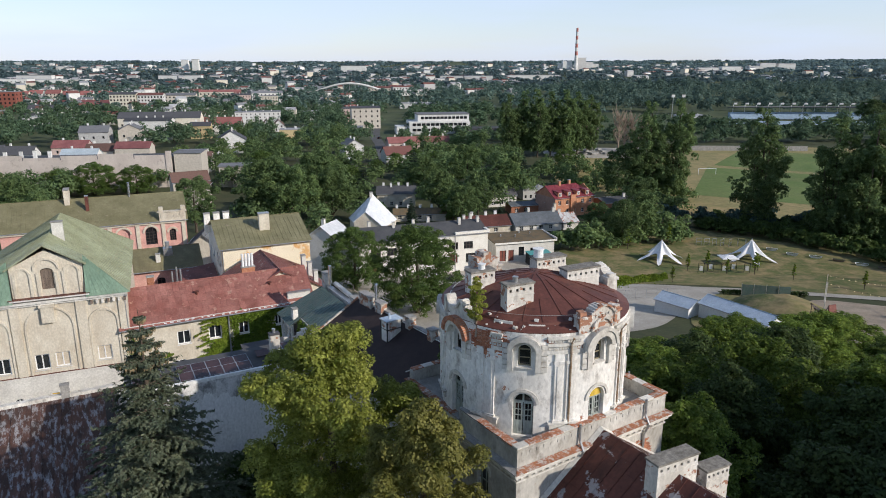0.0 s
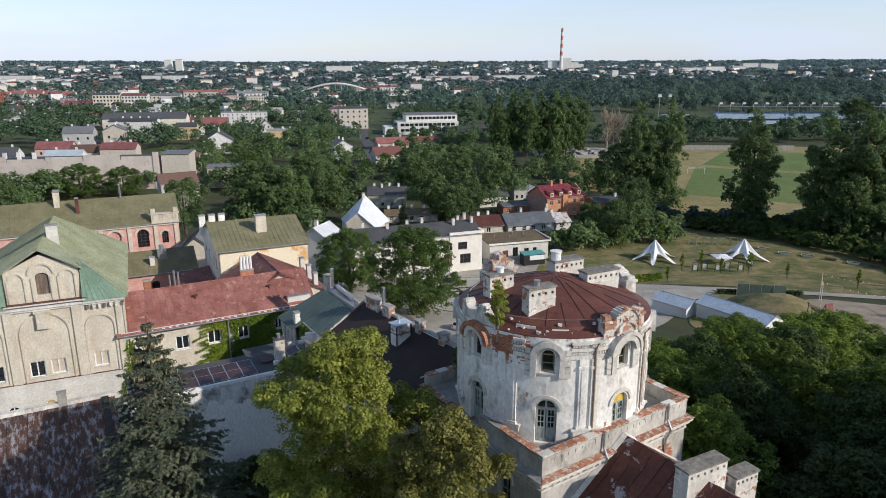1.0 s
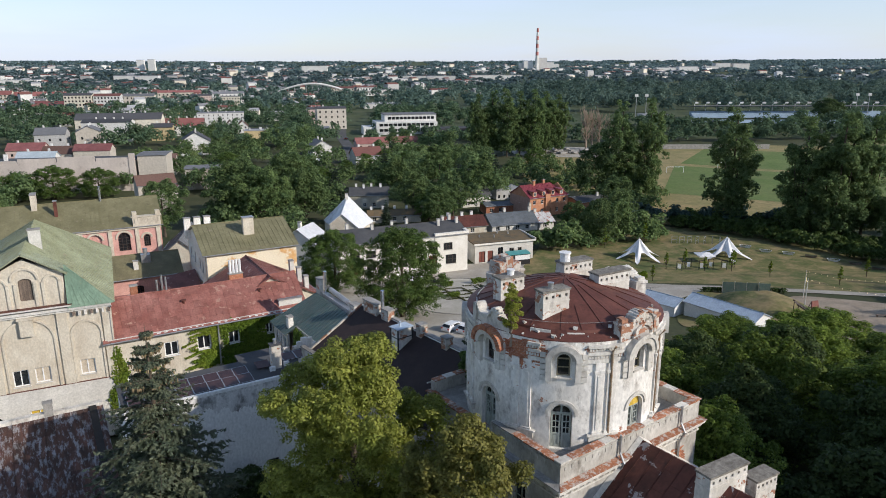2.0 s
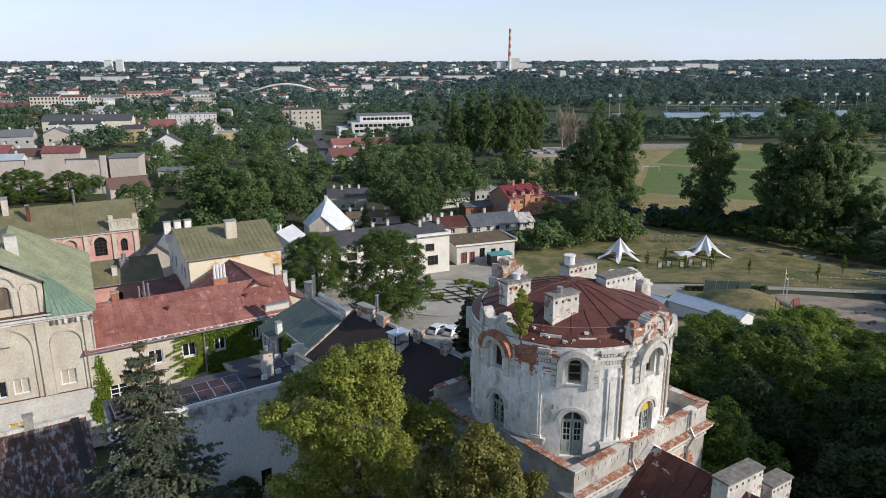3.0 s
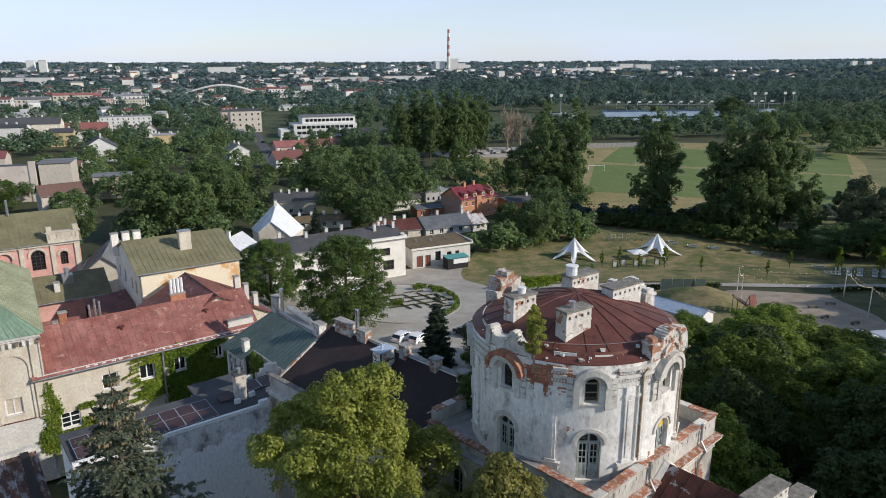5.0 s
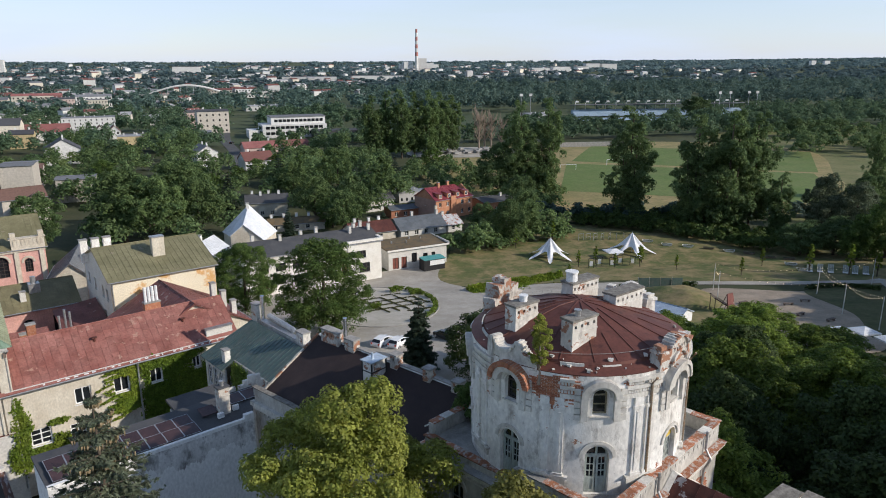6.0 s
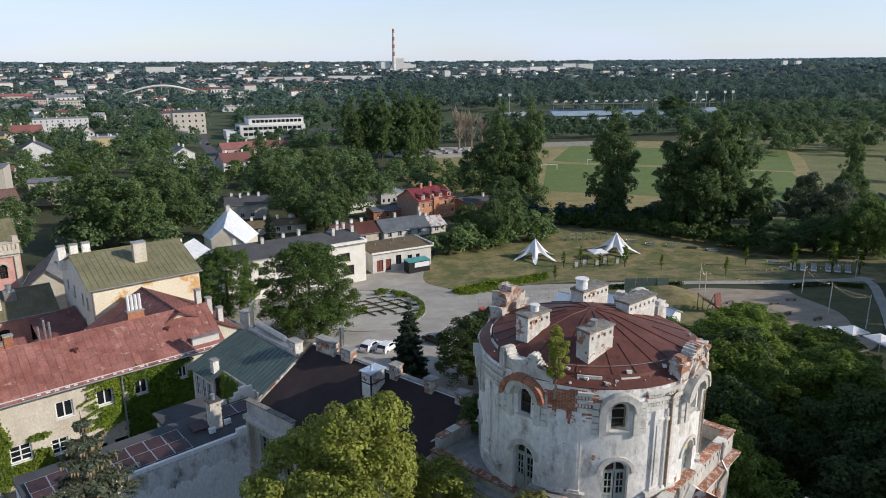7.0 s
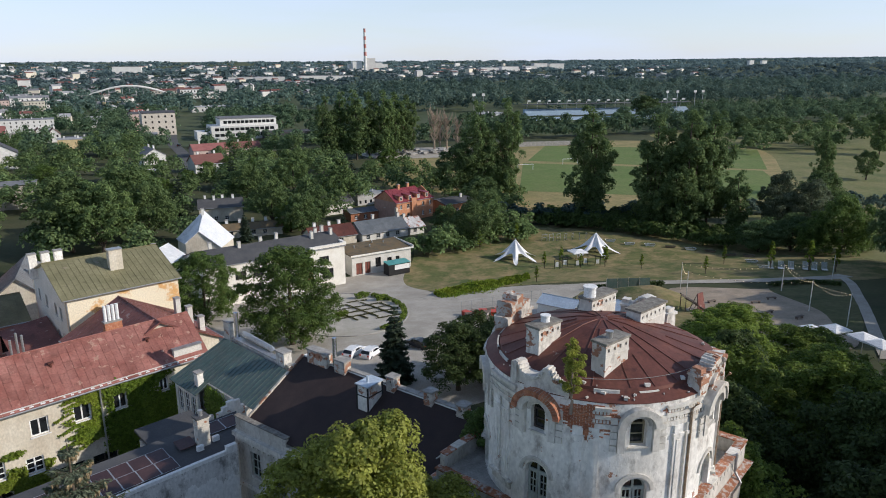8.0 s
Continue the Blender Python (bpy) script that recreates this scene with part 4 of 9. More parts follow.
    if k == 1:
        bm = bmesh.new()
        for i in range(10):
            a, b = math.pi * i / 10, math.pi * (i + 1) / 10
            quad(bm, M(0, 0.2, dz), M(0.54 * math.cos(a), 0.2, dz + 0.54 * math.sin(a)), M(0.54 * math.cos((a + b) / 2), 0.2, dz + 0.54 * math.sin((a + b) / 2)), M(0.54 * math.cos(b), 0.2, dz + 0.54 * math.sin(b)))
        part("fanlight_board", bm, YELLOW_BOARD, dr, "yellow board in the fanlight")
    # paired pilasters between the bays
    for o in (-0.34, 0.34):
        bm = bmesh.new()
        u = BAY / 2 + o
        bar(bm, M, u - 0.22, u + 0.22, 26.0, 30.0, -0.10, 0.0)
        bar(bm, M, u - 0.09, u + 0.09, 26.25, 29.3, -0.13, -0.10)
        bar(bm, M, u - 0.27, u + 0.27, 29.45, 29.6, -0.15, 0.0)
        bar(bm, M, u - 0.27, u + 0.27, 25.95, 26.12, -0.16, 0.0)
        part("pilaster", bm, PLASTER_OLD, rotunda)
    bm = bmesh.new()
    bar(bm, M, BAY / 2 - 0.75, BAY / 2 + 0.75, 25.55, 25.95, -0.12, 0.0)
    bar(bm, M, BAY / 2 - 0.85, BAY / 2 + 0.85, 25.9, 26.0, -0.24, 0.0)
    part("pilaster_base", bm, PLASTER_TRIM, rotunda)
    # entablature between the arches, with brick dentils
    bm = bmesh.new()
    for i in range(6):
        if k == -1 and i < 4:
            continue
        u = 1.2 + (BAY - 2.4) * i / 6
        u2 = 1.2 + (BAY - 2.4) * (i + 1) / 6
        for z0, z1, p in ((30.0, 30.22, 0.07), (30.45, 30.62, 0.10), (30.85, 31.0, 0.16)):
            bar(bm, M, u, u2, z0, z1, -p, 0.0)
    for i in range(13):
        if k == -1 and i < 8:
            continue
        u = 1.25 + (BAY - 2.5) * (i + 0.5) / 13
        bar(bm, M, u - 0.05, u + 0.05, 30.68, 30.82, -0.09, 0.0)
        bar(bm, M, u - 0.05, u + 0.05, 30.26, 30.40, -0.06, 0.0)
    weather(bm, 0.018, 3.0, 0)
    part("entablature", bm, PLASTER_TRIM, rotunda, "crumbling moulded entablature with dentils")

# attic pediments over the side bays, scrolled and broken
for k, whole in ((1, 1.0), (3, 1.0), (-3, 0.6)):
    c = k * BAY
    M = lambda u, d, z, c=c: drum(c + u, d, z)
    bm = bmesh.new()
    for i in range(14):
        u0, u1 = -0.95 + 1.9 * i / 14, -0.95 + 1.9 * (i + 1) / 14
        if (i + 0.5) / 14 > whole:
            continue
        top = ZT + 0.75 + 0.55 * math.cos(((u0 + u1) / 2) / 0.95 * math.pi / 2) * (1.0 if whole == 1 else 0.55)
        bar(bm, M, u0, u1, ZT - 0.05, top, -0.06, 0.42)
        bar(bm, M, u0, u1, top, top + 0.10, -0.16, 0.50)
    for s in (-1, 1):
        if s > 0 and whole < 0.7:
            continue
        bar(bm, M, s * 1.22 - 0.27, s * 1.22 + 0.27, ZT - 0.05, ZT + 0.72, -0.12, 0.55)
        bar(bm, M, s * 1.22 - 0.34, s * 1.22 + 0.34, ZT + 0.72, ZT + 0.86, -0.22, 0.62)
        if whole == 1:
            bar(bm, M, s * 1.25 - 0.2, s * 1.25 + 0.2, ZT + 0.86, ZT + 1.08, -0.05, 0.45)
    arch_band(bm, M, 0, 0.62, ZT + 0.02, 0.55, 0.16, -0.2, -0.05, 12)
    for i in range(5):
        bar(bm, M, -0.5 + i * 0.23, -0.42 + i * 0.23, ZT + 0.72, ZT + 0.86, -0.11, -0.06)
    if whole < 1:
        for i in range(5):
            u = random.uniform(-0.9, 0.9)
            bar(bm, M, u - 0.12, u + 0.12, ZT + 0.7, ZT + random.uniform(0.9, 1.3), 0.0, 0.35)
    weather(bm, 0.055)
    pieces("pediment_moulding", bm, PLASTER_TRIM if k == 3 else PLASTER_BRICKY, rotunda, "broken scrolled attic pediment" if whole < 1 else "scrolled attic pediment")

# the pediment over the brick arch: a swept panel between two worn scrolls
M = lambda u, d, z: drum(-BAY + u, d, z)
bm = bmesh.new()
for i in range(26):
    u0, u1 = -1.4 + 2.8 * i / 26, -1.4 + 2.8 * (i + 1) / 26
    u = (u0 + u1) / 2
    h = 0.62 + 0.42 * math.exp(-((u + 1.2) / 0.24) ** 2) + 0.55 * math.exp(-((u - 0.35) / 0.30) ** 2) - 0.22 * max(0.0, u - 0.8) / 0.6
    bar(bm, M, u0, u1 + 0.002, ZT - 0.08, ZT + h, 0.0, 0.40)
    bar(bm, M, u0, u1 + 0.002, ZT + h - 0.16, ZT + h, -0.12, 0.46)
bar(bm, M, -1.5, -1.18, ZT - 0.05, ZT + 0.95, -0.14, 0.5)
bmesh.ops.remove_doubles(bm, verts=bm.verts, dist=0.003)
weather(bm, 0.05, 2.4, 1)
part("scrolled_pediment", bm, PLASTER_TRIM, rotunda, "worn grey pediment panel between two scrolls", smooth=False)

# heap of broken masonry left of the far pediment
bm = bmesh.new()
M = lambda u, d, z: drum(-3 * BAY + u, d, z)
for u0, u1, z in ((-1.1, -0.35, 32.5), (-0.4, 0.3, 33.0), (0.25, 0.9, 32.7), (0.8, 1.3, 32.0)):
    bar(bm, M, u0, u1, ZT - 0.05, z, -0.08, 0.75)
weather(bm, 0.12, 1.7, 2)
pieces("masonry_stump", bm, PLASTER_BRICKY, rotunda, "crumbled brick and plaster stump on the wall top")

# roof: a low cone of rusty sheets with a narrow skirt
bm = bmesh.new()
lathe(bm, [(5.58, 31.12), (5.63, 31.20), (5.0, 31.42), (4.95, 31.55), (3.0, 32.2), (1.2, 32.75), (0.05, 32.9)], 36)
rf = part("roof", bm, RUST_ROOF, rotunda, "low conical roof of rusty brown metal sheets")
for f in rf.data.polygons:
    f.use_smooth = False
for i in range(24):
    t = math.tau * (i + random.uniform(-0.25, 0.25)) / 24
    bm = bmesh.new()
    far = 0.3 if i % 2 else random.uniform(0.3, 1.6)
    pr = [(4.92, 31.56), (3.0, 32.21), (1.2, 32.76), (0.3, 32.87)]
    pr = [p for p in pr if p[0] >= far]
    tube(bm, [(r * math.cos(t), r * math.sin(t), z + 0.004) for r, z in pr], 0.03, 5)
    part("ridge_seam", bm, RUST_ROOF, rf)
for i in range(4, 11):
    bm = bmesh.new()
    o, h = random.uniform(-0.04, 0.05), random.uniform(31.44, 31.56)
    lathe(bm, [(4.99 + o, 31.38), (5.06 + o, 31.38), (5.05 + o, h), (4.98 + o, h)], 5, 40 + i * 22, 40 + i * 22 + random.uniform(8, 21))
    part("gutter_upstand", bm, PLASTER_TRIM, rf, "crumbling white rim round the roof")
for i in range(44):
    bm = bmesh.new()
    t, r = random.uniform(-3.3, -0.3), random.uniform(4.75, 5.5)
    s = 0.025 + 0.095 * random.random() ** 2.5
    box(bm, -s, s, -s * 0.7, s * 0.7, -0.03, s * 0.8, Matrix.Translation((r * math.cos(t), r * math.sin(t), 31.62 if r < 5 else 31.42 - (r - 5) * 0.27)) @ Matrix.Rotation(random.uniform(0, 3), 4, "Z"))
    weather(bm, s * 0.35, 3.7 / s * 0.2, 0)
    part("rubble", bm, PLASTER_TRIM, rf)
for x, y, w, d, z, ang, pot in ((2.5, 39.4, 1.6, 0.75, 33.1, 27, (0.1, 0.21, 0.36)), (4.45, 36.65, 1.7, 0.72, 33.2, 25, (-0.15, 0.15, 0.36)), (8.6, 40.4, 2.4, 0.8, 33.0, 27, None), (6.95, 42.4, 2.2, 0.8, 33.1, 27, (-0.75, 0.32, 0.6))):
    chimney(rotunda, x - TC[0], y - TC[1], 31.4, z, w, d, ang, PLASTER_STACK, 4 if w < 2 else 6, SLAB_TOP, "long white plastered stack with a row of flue holes", pot)

# square base with parapet, cornice and coping
HB = 5.75
base = thing("base_storey_building", pose(TC[0], TC[1], 0, 0, 0, TURN), "square plastered base storey with parapet terrace under the tower", "building")
sides = [lambda u, d, z: Vector((u, -HB + d, z)), lambda u, d, z: Vector((HB - d, u, z)), lambda u, d, z: Vector((-u, HB - d, z)), lambda u, d, z: Vector((-HB + d, -u, z))]
for i, M in enumerate(sides):
    bm = bmesh.new()
    ops = [(-3.9 + 3.1 * j, -2.9 + 3.1 * j, 20.6, 23.4, 0.5) for j in range(3)] + [(-3.9 + 3.1 * j, -2.9 + 3.1 * j, 15.6, 18.6, 0.5) for j in range(3)] if i in (3, 1) else []
    facade(bm, M, -HB, HB - 0.45, 8.5, 24.9, ops, 0.45)
    part("wall", bm, PLASTER_BASE, base)
    for o in ops:
        window(base, M, *o, joinery=GREY_WOOD, depth=0.25, bars=(1, 2), label="arched window with grey frame")
        bm = bmesh.new()
        arch_band(bm, M, (o[0] + o[1]) / 2, 0.62, o[3] - 0.5, 0.62, 0.16, -0.08, 0.0, 12)
        part("arch_surround", bm, PLASTER_TRIM, base)
    bm = bmesh.new()
    bar(bm, M, -HB - 0.30, HB + 0.30, 24.28, 24.48, -0.34, -0.003)
    bar(bm, M, -HB - 0.18, HB + 0.18, 24.08, 24.28, -0.20, -0.003)
    bar(bm, M, -HB - 0.07, HB + 0.07, 23.75, 23.85, -0.09, -0.003)
    for j in range(24):
        u = -HB + 0.25 + j * 0.48
        bar(bm, M, u - 0.07, u + 0.07, 23.93, 24.07, -0.16, -0.003)
    part("cornice", bm, PLASTER_TRIM, base)
    bm = bmesh.new()
    quad(bm, M(-HB - 0.36, -0.4, 24.485), M(HB + 0.36, -0.4, 24.485), M(HB, -0.01, 24.6), M(-HB, -0.01, 24.6))
    quad(bm, M(-HB - 0.36, -0.4, 24.485), M(-HB - 0.36, -0.4, 24.44), M(HB + 0.36, -0.4, 24.44), M(HB + 0.36, -0.4, 24.485))
    part("cornice_flashing", bm, CONCRETE if i == 3 else TILE_ORANGE, base, "stained sheet on the cornice")
    bm = bmesh.new()
    lo = 0.4 if i == 3 else -HB           # the parapet has gone from half of the shaded side
    bar(bm, M, lo, HB - 0.3, 24.9, 25.72, 0.0, 0.3)
    if i == 3:
        bar(bm, M, -HB, lo, 24.9, 25.02, 0.0, 0.3)
    for j in range(22):
        u = -HB + 0.35 + j * 0.5
        if u < lo:
            continue
        bar(bm, M, u - 0.05, u + 0.05, 25.25, 25.45, -0.03, 0.0)
    bar(bm, M, lo, HB, 25.55, 25.62, -0.04, 0.0)
    part("parapet", bm, PLASTER_BASE, base)
    for j in range(14):
        bm = bmesh.new()
        u = -HB - 0.06 + j * (2 * HB - 0.3) / 14
        top = 25.723 if u > lo - 0.5 else 25.023
        bar(bm, M, u, u + (2 * HB - 0.3) / 14 - 0.015, top, top + 0.077 + random.uniform(-0.015, 0.015), -0.09 + random.uniform(-0.03, 0.02), 0.40)
        part("coping_tile", bm, (TILE_ORANGE if j < 7 else CONCRETE if j < 10 else TILE_ORANGE) if i == 3 else TILE_ORANGE if (i * 14 + j) % 4 else PLASTER_TRIM, base)
bm = bmesh.new()
box(bm, -HB + 0.46, HB - 0.46, -HB + 0.46, HB - 0.46, 24.6, 25.0)
part("terrace_floor", bm, CONCRETE, base, "dirty grey terrace floor")
for M, us in ((sides[1], (-2.7, 1.9)), (sides[0], (-1.4, 3.9))):
    for u in us:
        pipe(base, [M(u, -0.12, 25.9), M(u, -0.12, 24.9), M(u, -0.45, 24.4), M(u, -0.12, 23.6), M(u, -0.12, 10)], 0.07)
for t in (-76, -38):
    q = lambda r, z: (r * math.cos(radians(t)), r * math.sin(radians(t)), z)
    pipe(rotunda, [q(6.0, 31.0), q(5.72, 30.6), q(5.72, 25.7), q(6.1, 25.5)], 0.065, RUST_PIPE, "downpipe", "rust-stained downpipe")

# bricks laid bare where plaster fell
def bricks(parent, M, u0, u1, z0, z1, seed, keep):
    """Courses of single bricks over a ragged patch of wall."""
    rng = random.Random(seed)
    row, z = 0, z0
    while z < z1:
        u = u0 + (0.13 if row % 2 else 0)
        while u < u1:
            a, b = (u - (u0 + u1) / 2) / ((u1 - u0) / 2), (z - (z0 + z1) / 2) / ((z1 - z0) / 2)
            if a * a + b * b + rng.uniform(-0.35, 0.35) < keep:
                bb = bmesh.new()
                bar(bb, M, u, u + 0.24, z, z + 0.065, -0.02 - rng.uniform(0, 0.012), 0.0)
                part("brick", bb, BRICK, parent)
            u += 0.255
        z += 0.08
        row += 1
MB = lambda c: (lambda u, d, z: drum(c + u, d, z))
bricks(shell, MB(-BAY), 0.9, 3.45, 29.55, 31.05, 3, 1.0)
bricks(shell, MB(-BAY), 1.9, 2.5, 29.2, 30.1, 13, 0.75)
bricks(shell, MB(0), 0.9, 1.6, 30.5, 31.05, 14, 0.6)
bricks(shell, MB(-BAY), -0.9, -0.35, 30.6, 31.1, 15, 0.8)
bricks(shell, MB(BAY), -1.7, -1.2, 29.9, 30.6, 16, 0.7)
bricks(shell, MB(-BAY), 0.42, 1.05, 28.9, 30.4, 5, 0.85)
bricks(shell, MB(-BAY), -1.9, -1.55, 29.6, 30.3, 6, 0.8)
bricks(base, sides[0], 2.9, 4.7, 21.4, 23.3, 8, 0.7)

# roof wing that butts against the base
nave = thing("nave_wing", pose(TC[0], TC[1], 0, 0, 0, TURN), "plastered wing with rusty brown metal roof and white stacks", "building")
RZ, EZ, HW, LN = 25.1, 20.95, 6.0, 14.0      # ridge, eave, half width, length
x0 = 0.25
bm = bmesh.new()
for s in (-1, 1):
    facade(bm, (lambda u, d, z, s=s: Vector((x0 + s * (HW - 0.4 - d), -HB - u, z))), 0.05, LN, 8.5, EZ, (), 0.35)
bmesh.ops.recalc_face_normals(bm, faces=bm.faces)
part("wall", bm, PLASTER_OLD, nave)
bm = bmesh.new()
v = [(x0 - HW + 0.4, 8.5), (x0 + HW - 0.4, 8.5), (x0 + HW - 0.4, EZ), (x0, RZ - 0.3), (x0 - HW + 0.4, EZ)]
f1 = [bm.verts.new((x, -HB - LN, z)) for x, z in v]
f2 = [bm.verts.new((x, -HB - LN + 0.35, z)) for x, z in v]
bm.faces.new(f1), bm.faces.new(f2[::-1])
for i in range(5):
    bm.faces.new((f1[i], f2[i], f2[(i + 1) % 5], f1[(i + 1) % 5]))
part("gable_wall", bm, PLASTER_OLD, nave)
roof_plane("roof_slope", nave, [(x0 - HW, -HB - LN - 0.2, EZ), (x0 - HW, -HB - 0.02, EZ), (x0, -HB - 0.02, RZ), (x0, -HB - LN - 0.2, RZ)], RUST_NAVE, 0.1, 0.75, "rusty brown roof slope with worn grey patches", 5)
roof_plane("roof_slope", nave, [(x0 + HW, -HB - 0.02, EZ), (x0 + HW, -HB - LN - 0.2, EZ), (x0, -HB - LN - 0.2, RZ), (x0, -HB - 0.02, RZ)], RUST_PATCH, 0.1, 0.75, "rusty roof slope with bare grey sheets", 5)
bm = bmesh.new()
for i in range(9):
    y = -HB - 0.03 - i * 0.001
    for s in (-1, 1):
        a, b = i / 9, (i + 1) / 9
        p, q = Vector((x0 + s * HW * a, 0, RZ - (RZ - EZ) * a)), Vector((x0 + s * HW * b, 0, RZ - (RZ - EZ) * b))
        quad(bm, *(Vector((t.x, y - o, t.z + h)) for t, o, h in ((p, 0, 0.16), (q, 0, 0.16), (q, 0.28, 0.03), (p, 0.28, 0.03))))
bmesh.ops.recalc_face_normals(bm, faces=bm.faces)
pieces("abutment_flashing", bm, PLASTER_TRIM, nave)
inv = nave.matrix_world.inverted()
for x, y, w, d, z, z0, h in ((11.9, 30.95, 2.7, 0.85, 25.9, 21.0, 6), (14.3, 31.75, 1.6, 0.8, 24.9, 20.0, 5)):
    p = inv @ Vector((x, y, 0))
    chimney(nave, p.x, p.y, z0, z, w, d, -6, PLASTER_STACK, h, SLAB_TOP, "wide white stack with flue holes")

# loose cable over the rotunda roof
bm = bmesh.new()
tube(bm, [((4.75 - 0.25 * math.sin(i * 0.2)) * math.cos(radians(-138 + 5.4 * i)), (4.75 - 0.25 * math.sin(i * 0.2)) * math.sin(radians(-138 + 5.4 * i)), 31.74 + 0.05 * math.sin(i * 0.2)) for i in range(17)], 0.013, 5)
part("cable", bm, CONCRETE, rotunda, "pale loose cable lying on the roof")

# ---- old buildings round the courtyard ----
def shell_house(name, x, y, ang, L, W, g, eave, ridge, wall, label, ops=None, axis="x", gable=True, thick=0.35, category="house", group=""):
    """Walls of a house, local x along its front, y to the back; ops: openings by side (f, r, b, l)."""
    h = thing(name, pose(x, y, 0, 0, 0, ang), label, category, group)
    ops = ops or {}
    M = {"f": lambda u, d, z: Vector((u, d, z)), "r": lambda u, d, z: Vector((L - d, u, z)), "b": lambda u, d, z: Vector((L - u, W - d, z)), "l": lambda u, d, z: Vector((d, W - u, z))}
    for k in "frbl":
        n = L if k in "fb" else W
        bm = bmesh.new()
        a, b = (0, n) if k in "fb" else (thick, n - thick)
        facade(bm, M[k], a, b, g - 0.6, eave, ops.get(k, ()), thick)
        if gable and ((axis == "x" and k in "lr") or (axis == "y" and k in "fb")):
            p = [M[k](a, 0, eave), M[k](b, 0, eave), M[k](n / 2, 0, ridge - 0.12)]
            q = [M[k](a, thick, eave), M[k](b, thick, eave), M[k](n / 2, thick, ridge - 0.12)]
            bm.faces.new([bm.verts.new(v) for v in p])
            bm.faces.new([bm.verts.new(v) for v in q[::-1]])
            for i, j in ((1, 2), (2, 0)):
                quad(bm, p[i], p[j], q[j], q[i])
        part("wall", bm, wall, h)
    return h, M


def gable_roof(h, L, W, eave, ridge, material, axis="x", over=0.35, gap=0.6, hip=(0, 0), sheets=0, label="", thick=0.12, rib=0.032):
    """Two slopes (four with hips) with standing seams. hip: how far each ridge end is drawn in."""
    o = over
    s = (ridge - eave) / ((W if axis == "x" else L) / 2)
    e = eave - s * o
    if axis == "x":
        P = lambda x, y, z: (x, y, z)
        n, w = L, W
    else:
        P = lambda x, y, z: (L - y, x, z)
        n, w = W, L
    a, b = (-o if not hip[0] else hip[0]), (n + o if not hip[1] else n - hip[1])
    roof_plane("roof_slope", h, [P(-o, -o, e), P(n + o, -o, e), P(b, w / 2, ridge), P(a, w / 2, ridge)], material, thick, gap, label, sheets, rib)
    roof_plane("roof_slope", h, [P(n + o, w + o, e), P(-o, w + o, e), P(a, w / 2, ridge), P(b, w / 2, ridge)], material, thick, gap, label, sheets)
    if hip[0]:
        roof_plane("roof_hip", h, [P(-o, w + o, e), P(-o, -o, e), P(a, w / 2, ridge)], material, thick, gap, label)
    if hip[1]:
        roof_plane("roof_hip", h, [P(n + o, -o, e), P(n + o, w + o, e), P(b, w / 2, ridge)], material, thick, gap, label)
    bm = bmesh.new()
    tube(bm, [P(a, w / 2, ridge + 0.02), P(b, w / 2, ridge + 0.02)], 0.07, 6)
    part("ridge_cap", bm, material, h)
    bm = bmesh.new()
    for y, q in ((-o - 0.06, 1), (w + o + 0.06, -1)):
        tube(bm, [P(-o, y, e - 0.06), P(n + o, y, e - 0.06)], 0.075, 6)
    pieces("gutter", bm, ZINC, h)


def fill(h, M, ops, **k):
    for side, lst in ops.items():
        for o in lst:
            window(h, M[side], *o, **k)


# ivy wing, with the long faded red roof
g = 9.5
wa, wb = (14.1, 15.75), (17.0 - 0.75, 17.0 + 0.75)
ivy_ops = {"f": [(5.0, 6.35, 16.1, 17.6, 0), (8.2, 9.55, 16.15, 17.65, 0), (11.35, 12.5, 16.15, 17.6, 0), (15.35, 16.15, 16.5, 17.7, 0), (1.3, 2.9, 13.4, 14.9, 0), (4.3, 5.6, 13.0, 14.4, 0), (1.5, 3.2, 10.2, 12.4, 0.8), (6.6, 8.6, 10.2, 12.6, 0), (9.2, 11.2, 10.2, 12.6, 0)]}
ivy_wing, M = shell_house("ivy_wing", -32.4, 65.9, 27.7, 19.6, 7.2, g, 19.1, 21.9, PLASTER_CREAM, "cream plastered wing with faded red roof and ivy", ivy_ops, category="building")
for i, o in enumerate(ivy_ops["f"]):
    window(ivy_wing, M["f"], *o, joinery=WHITE_PAINT if i < 6 else DARK_FRAME, bars=(1, 0 if i < 4 else 2), sill=WHITE_PAINT if i < 6 else None, depth=0.12 if i < 6 else 0.3, w=0.11, label="white-framed casement window" if i < 6 else "dark ground-floor opening")
gable_roof(ivy_wing, 19.6, 7.2, 19.1, 21.9, RED_ROOF, over=0.45, gap=0.62, sheets=0, label="faded red sheet-metal slope", rib=0.02)
tilt = 2.8 / 3.6
sheet_roof(ivy_wing, (-0.44, -0.45, 19.1 - tilt * 0.45 + 0.01), (20.04, -0.45, 19.1 - tilt * 0.45 + 0.01), (20.04, 3.58, 21.9), (-0.44, 3.58, 21.9), 32, 6, RED_ROOF, 41)
bm = bmesh.new()
bar(bm, M["f"], 0, 19.6, 18.62, 18.8, -0.18, -0.003), bar(bm, M["f"], 0, 19.6, 18.8, 18.98, -0.28, -0.003)
part("eaves_cornice", bm, PLASTER_PALE, ivy_wing)
for i in range(22):
    bm = bmesh.new()
    x = 3.0 + i * 0.75 + random.uniform(-0.2, 0.2)
    w = random.uniform(0.06, 0.2)
    box(bm, x - w, x + w, -0.43, -0.36 + random.uniform(0, 0.1), 18.83, 18.9)
    part("eaves_clip", bm, WHITE_PAINT, ivy_wing)
